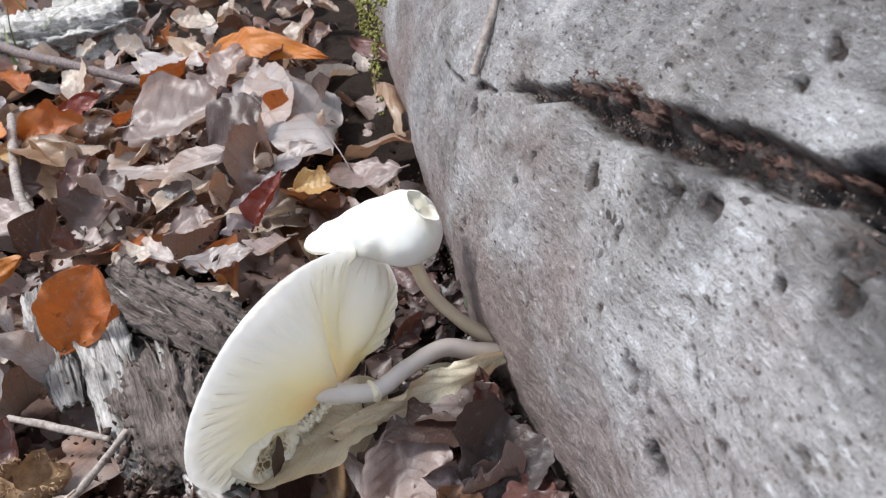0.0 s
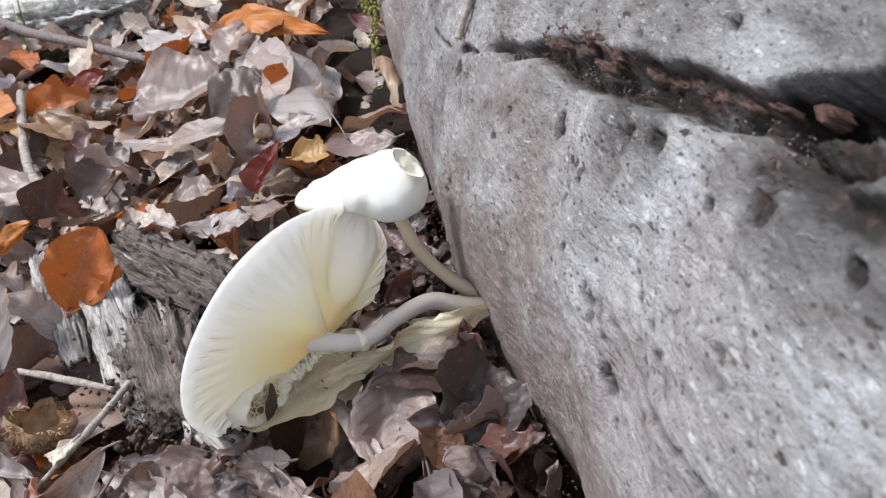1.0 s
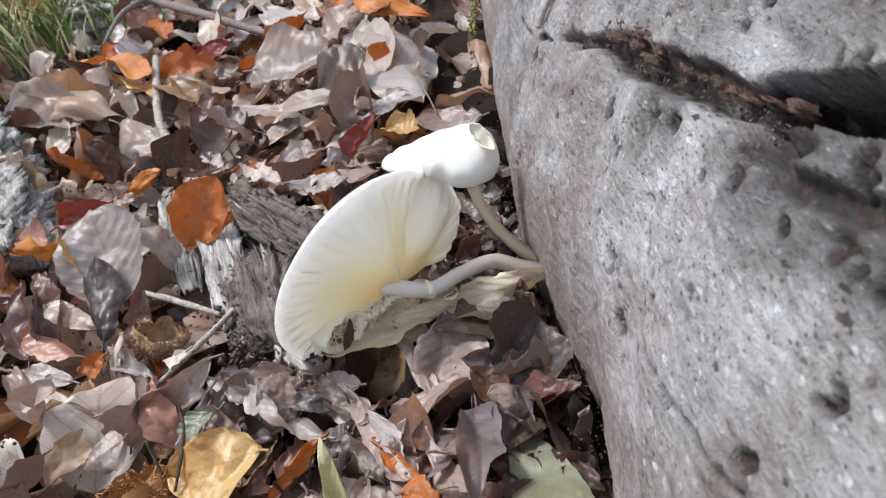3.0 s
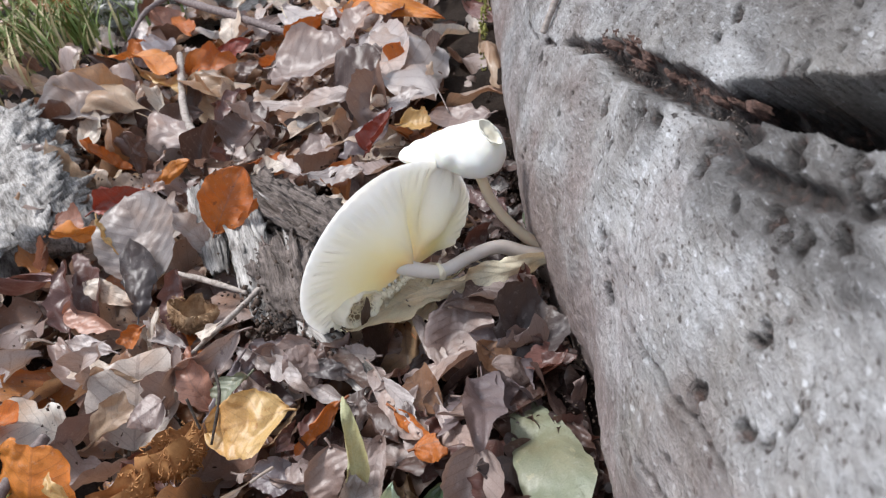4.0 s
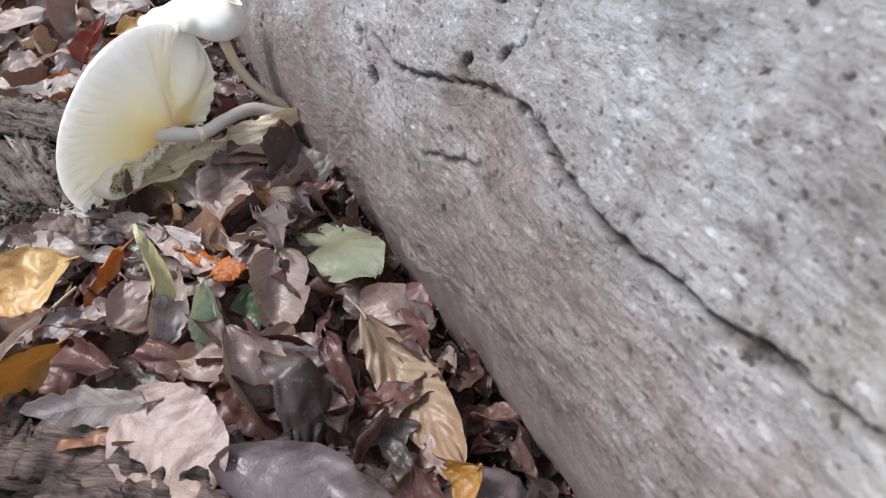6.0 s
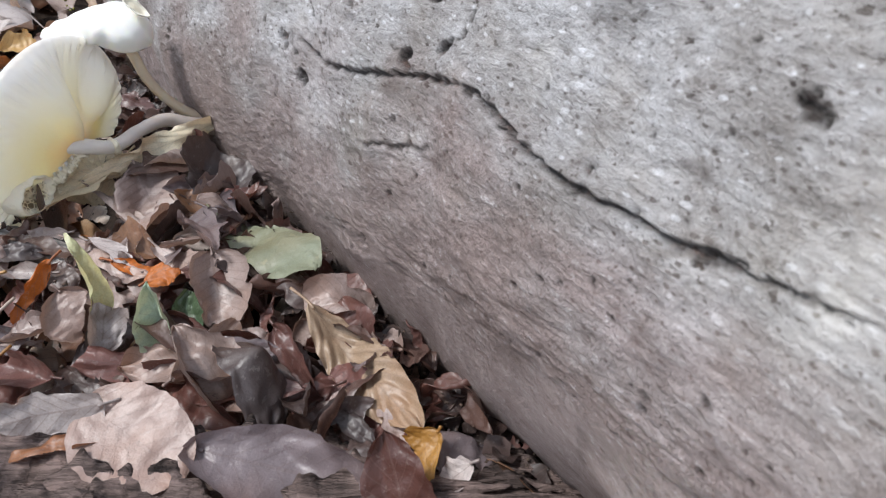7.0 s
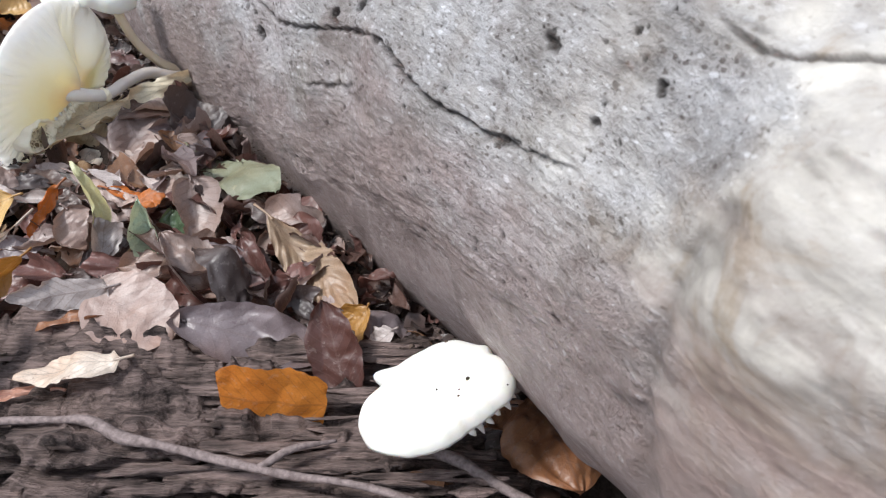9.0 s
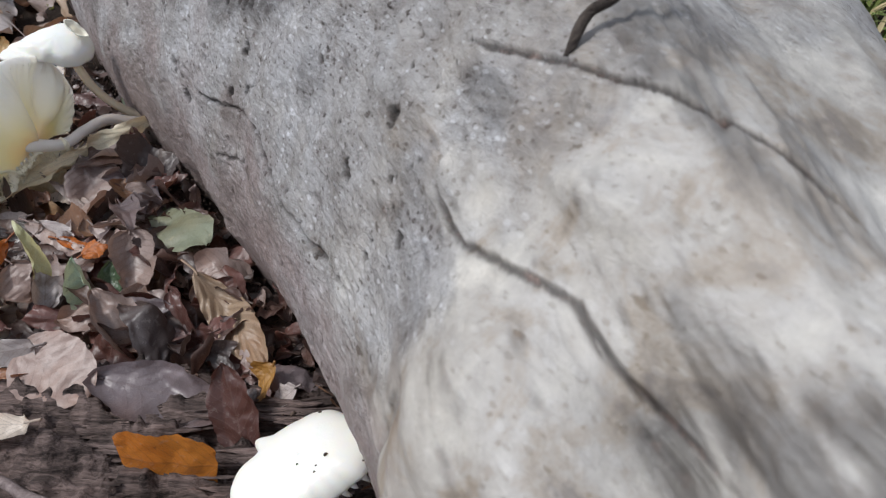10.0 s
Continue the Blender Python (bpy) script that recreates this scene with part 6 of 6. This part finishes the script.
def husk(x, y, z, size, material, label, seed):
    """A spiny beech husk: a split cup bristling with soft curled spines."""
    rnd = random.Random(seed)
    h = thing("beech_husk", label, "husk")
    na, nr = 32, 16
    T, A = np.meshgrid(np.linspace(0.0, 2.0, nr), np.linspace(0, 2 * np.pi, na, endpoint=False), indexing="ij")
    k = size * (1 + 0.25 * np.sin(4 * A) * smooth(0.8, 2.0, T)) * (1 + 0.15 * fbm(np.cos(A) * 2, np.sin(A) * 2, T * 2, seed))
    v = np.stack([k * np.sin(T) * np.cos(A), k * np.sin(T) * np.sin(A), -k * np.cos(T)], -1).reshape(-1, 3)
    shell = part("shell", mesh_from("shell", v, grid_faces(nr, na, True), material), h)
    sp, fp, n = [], [], 0
    for _ in range(380):
        t, a = rnd.uniform(0.5, 2.0), rnd.uniform(0, 6.283)
        d = np.array([math.sin(t) * math.cos(a), math.sin(t) * math.sin(a), -math.cos(t)])
        p0 = d * size
        l = size * rnd.uniform(0.10, 0.26)
        b1, b2 = (np.array([rnd.uniform(-1, 1) for _ in range(3)]) for _ in range(2))
        tv, tf, _ = tube([p0, p0 + d * l * 0.4 + b1 * l * 0.2, p0 + d * l * 0.6 + b1 * l * 0.6, p0 + d * l * 0.65 + (b1 + b2) * l * 0.6], [0.0004, 0.0003, 0.00022, 0.00012], 7, 4, 0.0)
        sp.append(tv)
        fp += [[i + n for i in q] for q in tf]
        n += len(tv)
    tagged(part("bristle_fur", mesh_from("bristle_fur", np.vstack(sp), fp, material), shell), kind="stuff")
    h.matrix_world = pose(x, y, z, rnd.uniform(-50, 50), rnd.uniform(-50, 50), rnd.uniform(0, 360))
    return h


husk(-0.135, 0.194, 0.009, 0.0095, HUSK, "brown crumpled beech husk on the leaves", 1)
husk(-0.122, 0.106, 0.014, 0.0110, HUSK_ORANGE, "orange-brown bristly beech husk", 2)
husk(-0.138, 0.090, 0.013, 0.0100, HUSK_ORANGE, "orange-brown bristly beech husk lying on its side", 3)


def blades(name, spots, count, height, material, label, seed, spread=0.03, width=0.0016):
    rnd = random.Random(seed)
    vs, fs, n = [], [], 0
    for _ in range(count):
        x, y, z = rnd.choice(spots)
        x, y = x + rnd.gauss(0, spread), y + rnd.gauss(0, spread)
        a, lean = rnd.uniform(0, 6.283), rnd.uniform(0.2, 1.1)
        h = height * rnd.uniform(0.5, 1.1)
        t = np.linspace(0, 1, 7)
        out = lean * h * t**2
        px, py, pz = x + out * math.cos(a), y + out * math.sin(a), z + h * t * (1 - 0.35 * lean * t)
        w = width * rnd.uniform(0.6, 1.2) * (1 - t**2) * 0.5 + 0.0001
        sx, sy = -math.sin(a) * w, math.cos(a) * w
        v = np.concatenate([np.stack([px - sx, py - sy, pz], 1), np.stack([px, py, pz - 0.0004], 1), np.stack([px + sx, py + sy, pz], 1)])
        vs.append(v)
        for i in range(6):
            fs += [[n + i, n + i + 1, n + 8 + i, n + 7 + i], [n + 7 + i, n + 8 + i, n + 15 + i, n + 14 + i]]
        n += 21
    return tagged(new(name, mesh_from(name, np.vstack(vs), fs, material)), label, "grass", kind="stuff")


blades("grass_tuft", [(-0.48, 0.82, -0.01), (-0.42, 0.75, -0.01), (-0.36, 0.77, -0.01), (-0.50, 0.74, -0.01)], 330, 0.085, GRASS, "tuft of long thin green grass", 1, 0.045, 0.003)
blades("dry_grass", [(-0.46, 0.72, -0.01), (-0.42, 0.70, -0.01)], 90, 0.08, STRAW, "dry straw-coloured grass blades", 2, 0.05, 0.003)
blades("grass_sprig", [(-0.200, 0.094, -0.008)], 9, 0.034, GRASS, "small fresh green grass sprig", 3, 0.006, 0.003)
blades("grass_tuft", [(0.44, 0.06, -0.01), (0.46, -0.02, -0.01), (0.40, 0.10, -0.01), (0.5, 0.02, -0.01)], 300, 0.10, GRASS, "green grass behind the log", 4, 0.05, 0.004)
blades("dry_grass", [(0.45, 0.04, -0.01), (0.5, -0.03, -0.01)], 140, 0.10, STRAW, "dry grass blades behind the log", 5, 0.06, 0.004)


blades("dry_moss", [(-0.060, 0.004, 0.002), (-0.050, -0.004, 0.002), (-0.042, -0.010, 0.002)], 300, 0.0036, DULL_MOSS, "short straw-coloured moss on the rotten log", 6, 0.006, 0.0009)


def clumps(name, count, spot, size, material, label, category, seed):
    """Many tiny uneven grains strewn by spot(rnd)."""
    rnd = random.Random(seed)
    base = np.array([(1, 0, 0), (-1, 0, 0), (0, 1, 0), (0, -1, 0), (0, 0, 1), (0, 0, -1)], float)
    tri = np.array([(0, 2, 4), (2, 1, 4), (1, 3, 4), (3, 0, 4), (2, 0, 5), (1, 2, 5), (3, 1, 5), (0, 3, 5)])
    vs, fs = [], []
    for i in range(count):
        p = spot(rnd)
        m = np.array(pose(0, 0, 0, rnd.uniform(0, 360), rnd.uniform(0, 360), rnd.uniform(0, 360)).to_3x3())
        k = size * rnd.uniform(0.3, 1.0) * np.array([1, rnd.uniform(0.3, 1), rnd.uniform(0.3, 0.8)])
        vs.append((base * k * np.array([[rnd.uniform(0.7, 1.3)] for _ in range(6)])) @ m.T + p)
        fs.append(tri + 6 * i)
    return tagged(new(name, mesh_from(name, np.vstack(vs), np.vstack(fs), material)), label, category, kind="stuff")


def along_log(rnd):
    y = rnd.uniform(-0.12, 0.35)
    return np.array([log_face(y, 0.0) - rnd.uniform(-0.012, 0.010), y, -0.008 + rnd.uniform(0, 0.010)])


def in_seam(rnd):
    y = rnd.uniform(0.065, 0.2)
    low, top, deep = (float(np.interp(y, SEAM[:, 0], SEAM[:, k])) for k in (1, 2, 3))
    k = rnd.uniform(0.02, 0.55)
    p = low + k * (top - low)
    xc, zc, R = trunk(np.array(y))
    R = R - deep * 0.85
    return np.array([xc - R * math.cos(p), y, zc + R * math.sin(p)])


def on_moss(rnd):
    y = rnd.uniform(0.46, 0.95)
    xc, zc, R = trunk(np.array(y))
    p = rnd.uniform(0.12, 0.42)
    return np.array([xc - (R + rnd.uniform(-0.001, 0.004)) * math.cos(p), y, zc + R * math.sin(p)])


def by_rotten_wood(rnd):
    return np.array([rnd.gauss(-0.052, 0.016), rnd.gauss(-0.002, 0.006), rnd.uniform(-0.004, 0.010)])


def near_mushroom(rnd):
    return np.array([rnd.gauss(-0.082, 0.016), rnd.gauss(0.20, 0.03), rnd.uniform(-0.006, 0.008)])


def anywhere(rnd):
    return np.array([rnd.uniform(-0.25, 0.04), rnd.uniform(-0.14, 0.4), rnd.uniform(-0.012, 0.002)])


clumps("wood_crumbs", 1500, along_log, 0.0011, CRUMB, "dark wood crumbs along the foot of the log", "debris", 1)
clumps("seam_crumbs", 420, in_seam, 0.0006, FRASS, "frass crumbs caught in the seam of the log", "debris", 2)
clumps("moss_patch", 1800, on_moss, 0.0024, MOSS, "yellow-green moss on the far flank of the log", "moss", 3)
clumps("wood_crumbs", 900, near_mushroom, 0.0026, CRUMB, "crumbled rotten wood beside the mushroom", "debris", 5)
clumps("soil_crumbs", 1500, anywhere, 0.0016, CRUMB, "fine crumbs and leaf fragments in the litter", "debris", 6)


# ---- loose litter between the larger leaves ----
def scatter_litter():
    rnd = random.Random(21)
    shapes = []
    for i in range(26):
        L = rnd.uniform(0.040, 0.066)
        v, f, uv = leaf_arrays(L, L * rnd.uniform(0.55, 0.8), rnd.choice((0.05, 0.1, 0.15, 0.3, 0.5, 0.8, -0.2, -0.5)), rnd.uniform(-0.4, 0.5), 300 + i, 24, 15, rnd.choice((0.0, 0.3, 0.3, 0.9)), 1.2, rnd.uniform(0.4, 0.65), None, ((rnd.uniform(0.3, 0.9), rnd.uniform(-0.6, 0.6), rnd.uniform(0, 360)),) if i % 2 else ())
        shapes.append((mesh_from("litter_leaf", v, f, LITTER, uv), v, f, uv))
    count = 0
    while count < 300:
        x, y = rnd.uniform(-0.36, 0.05), rnd.uniform(-0.16, 0.62)
        if x > log_face(y, 0.0) - 0.030:
            continue
        on_wood = abs((x + 0.06) * 0.63 + (y + 0.035) * 0.78) < 0.066 and y < 0.06
        if on_wood and rnd.random() < 0.97:
            continue
        if math.hypot(x + 0.022, y - 0.150) < 0.056 or math.hypot((x + 0.095) * 1.2, (y - 0.235) * 0.8) < 0.042:
            continue
        ob = new("litter_leaf", rnd.choice(shapes)[0])
        z = rnd.uniform(-0.032, -0.010) + 0.012 * float(smooth(-0.03, 0.02, x))
        steep = 20 if rnd.random() < 0.6 else 42
        ob.matrix_world = pose(x, y, z, rnd.gauss(0, steep), rnd.gauss(0, steep), rnd.uniform(0, 360)) @ Matrix.Scale(rnd.uniform(0.7, 1.1), 4)
        tagged(ob, "dry brown beech leaf among the leaf litter", "leaf", "leaf litter")
        count += 1
    # the deep and distant leaves, past counting
    vs, fs, uvs, n = [], [], [], 0
    for k in range(4200):
        if k < 900:
            x, y, z = rnd.uniform(-0.40, 0.06), rnd.uniform(-0.2, 0.7), rnd.uniform(-0.042, -0.024)
        else:
            x, y, z = rnd.uniform(-1.1, 0.75), rnd.uniform(-0.5, 1.6), rnd.uniform(-0.018, 0.004)
            if -0.36 < x < 0.06 and -0.16 < y < 0.6:
                continue
        if x > log_face(min(y, 1.5), 0.0) - 0.01 and x < 0.5:
            continue
        _, v, f, uv = rnd.choice(shapes)
        m = np.array(pose(x, y, z, rnd.gauss(0, 17), rnd.gauss(0, 17), rnd.uniform(0, 360)).to_3x3()) * rnd.uniform(0.6, 1.15)
        vs.append(v @ m.T + (x, y, z))
        fs.append(f + n)
        uvs.append(uv)
        n += len(v)
    ob = new("leaf_litter", mesh_from("leaf_litter", np.vstack(vs), np.vstack(fs), LITTER_DEEP, np.vstack(uvs)))
    tagged(ob, "deep layer of mixed brown beech leaves", "leaf litter", kind="stuff")


def scatter_fragments(name, count, spot, size, material, label, seed, high):
    """Broken bits of leaf strewn over the litter."""
    rnd = random.Random(seed)
    vs, fs, uvs, n = [], [], [], 0
    while n < count * 20:
        x, y = spot(rnd)
        if x > log_face(y, 0.0) + 0.008 or math.hypot(x + 0.025, y - 0.165) < 0.03:
            continue
        s = rnd.uniform(0.35, 1.0) * size
        A, B = np.meshgrid(np.linspace(-1, 1, 5), np.linspace(-1, 1, 4), indexing="ij")
        k = rnd.uniform(0, 50)
        px = s * (A + 0.5 * vnoise(A * 1.3, B * 1.3, 0 * A + k, 1))
        py = s * 0.7 * (B + 0.6 * vnoise(A * 1.3, B * 1.3, 0 * A + k, 2))
        px, py = px * (1 - 0.38 * B**2), py * (1 - 0.38 * A**2)
        pz = s * rnd.uniform(-0.6, 0.6) * A**2 + 0.3 * s * vnoise(A, B, 0 * A + k, 3)
        m = np.array(pose(0, 0, 0, rnd.gauss(0, 25), rnd.gauss(0, 25), rnd.uniform(0, 360)).to_3x3())
        vs.append(np.stack([px, py, pz], -1).reshape(-1, 3) @ m.T + (x, y, rnd.uniform(-0.026, high)))
        fs.append(grid_faces(5, 4) + n)
        uvs.append(np.stack([0.5 + 0.3 * A.ravel(), 0.7 + 0.2 * B.ravel()], 1))
        n += 20
    ob = new(name, mesh_from(name, np.vstack(vs), np.vstack(fs), material, np.vstack(uvs)))
    tagged(ob, label, "leaf litter", kind="stuff")


def scatter_far():
    """The same litter going on over the forest floor, in simple leaves."""
    rnd = random.Random(90)
    v0, f0, uv0 = leaf_arrays(0.06, 0.036, 0.4, 0.3, 901, 6, 5, 0.0)
    vs, fs, uvs, n = [], [], [], 0
    while len(vs) < 12000:
        r, a = 0.9 + 3.6 * rnd.random() ** 1.5, rnd.uniform(0, 6.283)
        x, y = r * math.cos(a) - 0.1, r * math.sin(a) + 0.5
        if (-1.1 < x < 0.75 and -0.5 < y < 1.6) or (log_face(min(max(y, -0.6), 1.8), 0.0) - 0.02 < x < 0.55 and y < 1.85):
            continue
        m = np.array(pose(0, 0, 0, rnd.gauss(0, 15), rnd.gauss(0, 15), rnd.uniform(0, 360)).to_3x3()) * rnd.uniform(0.7, 1.3)
        z = float(ground_height(np.array(x), np.array(y)))
        vs.append(v0 @ m.T + (x, y, z + rnd.uniform(0.0, 0.012)))
        fs.append(f0 + n)
        uvs.append(uv0)
        n += len(v0)
    ob = new("forest_floor_leaves", mesh_from("forest_floor_leaves", np.vstack(vs), np.vstack(fs), LITTER_DEEP, np.vstack(uvs)))
    tagged(ob, "brown beech leaves covering the forest floor all round", "leaf litter", kind="stuff")


def curled_leaves():
    """Leaves that stand half upright out of the litter, singly, beside the mushrooms and further back."""
    rnd = random.Random(14)
    looks = [PALE, PALE, FADED, FADED, MAROON, DARK, SALMON, BUFF, LILAC, RUST, SILVER, DARK, FADED, PALE]
    for i in range(84):
        if i < 22:
            x, y = rnd.uniform(-0.27, -0.115), rnd.uniform(0.10, 0.33)
        else:
            x, y = rnd.uniform(-0.34, 0.03), rnd.uniform(0.30, 0.72)
        if x > log_face(y, 0.0) - 0.045 or math.hypot(x + 0.095, y - 0.235) < 0.045 or math.hypot(x + 0.11, y - 0.30) < 0.04:
            continue
        L = rnd.uniform(0.026, 0.044) * (1 if i < 22 else 1.2)
        turn, rise = rnd.uniform(0, 6.283), math.radians(rnd.uniform(8, 58))
        z = rnd.uniform(-0.008, 0.002)
        tip = (x + L * math.cos(rise) * math.cos(turn), y + L * math.cos(rise) * math.sin(turn), z + L * math.sin(rise))
        beech_leaf((x, y, z), tip, rnd.uniform(0.5, 0.8), rnd.uniform(-50, 50), rnd.choice(looks), 500 + i, rnd.choice((0.1, 0.3, 0.5, 0.8)), rnd.uniform(-0.4, 0.5), cuts=((rnd.uniform(0.3, 0.8), 0.0, rnd.uniform(0, 360)),) if i % 3 == 0 else None)


def crowded_leaves(count, seed, shift, size, rises, heights, looks=None):
    """Crumpled, mostly dark leaves that fill the corner between the mushrooms and the log; shift: how far from the log,
    at most.
    With no looks they are the deep ones past counting, joined."""
    rnd = random.Random(seed)
    made = 0
    vs, fs, uvs, n = [], [], [], 0
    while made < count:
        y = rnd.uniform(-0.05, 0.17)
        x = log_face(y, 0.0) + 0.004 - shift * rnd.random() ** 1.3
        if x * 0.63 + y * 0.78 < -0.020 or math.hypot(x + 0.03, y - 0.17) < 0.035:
            continue
        L = rnd.uniform(*size)
        turn, rise = rnd.uniform(0, 6.283), math.radians(rnd.uniform(*rises))
        z = rnd.uniform(*heights)
        tip = (x + L * math.cos(rise) * math.cos(turn), y + L * math.cos(rise) * math.sin(turn), min(z + L * math.sin(rise), 0.014))
        if tip[0] > log_face(tip[1], 0.0) + 0.006:
            continue
        made += 1
        wide, roll, cup, bend = rnd.uniform(0.5, 0.8), rnd.uniform(-35, 35), rnd.choice((0.1, 0.3, 0.5, 0.7, -0.4)), rnd.uniform(-0.4, 0.5)
        if looks:
            beech_leaf((x, y, z), tip, wide, roll, rnd.choice(looks), 10 * seed + made, cup, bend, torn=0.6)
            continue
        cut = ((rnd.uniform(0.4, 0.85), rnd.uniform(-0.5, 0.5), rnd.uniform(0, 360)),) if made % 3 else ()
        v, f, uv = leaf_arrays(L, L * wide, cup, bend, 10 * seed + made, 32, 21, 0.6, 1.0, 0.6, None, cut)
        m = np.array(pose(0, 0, 0, math.degrees(rise), 0, math.degrees(turn) - 90).to_3x3() @ pose(0, 0, 0, 0, roll, 0).to_3x3())
        vs.append(v @ m.T + (x, y, z))
        fs.append(f + n)
        uvs.append(uv)
        n += len(v)
    if vs:
        tagged(new("damp_leaves", mesh_from("damp_leaves", np.vstack(vs), np.vstack(fs), PACKED, np.vstack(uvs))), "dark crumpled leaves packed against the log", "leaf litter", kind="stuff")


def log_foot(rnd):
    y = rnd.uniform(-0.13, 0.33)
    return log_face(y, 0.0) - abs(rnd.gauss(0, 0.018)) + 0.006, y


scatter_far()
curled_leaves()
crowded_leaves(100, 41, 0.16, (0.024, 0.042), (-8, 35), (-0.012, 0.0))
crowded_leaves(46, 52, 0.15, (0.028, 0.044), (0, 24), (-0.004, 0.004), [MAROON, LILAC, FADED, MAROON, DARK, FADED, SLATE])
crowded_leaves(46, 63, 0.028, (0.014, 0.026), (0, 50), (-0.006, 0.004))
scatter_litter()
scatter_fragments("leaf_fragments", 520, lambda r: (r.uniform(-0.34, 0.03), r.uniform(-0.14, 0.55)), 0.0065, SCRAPS, "broken bits of brown leaf strewn over the litter", 77, 0.003)
scatter_fragments("dark_leaf_fragments", 500, log_foot, 0.0085, FOOT_LITTER, "dark leaf scraps along the foot of the log", 78, 0.002)
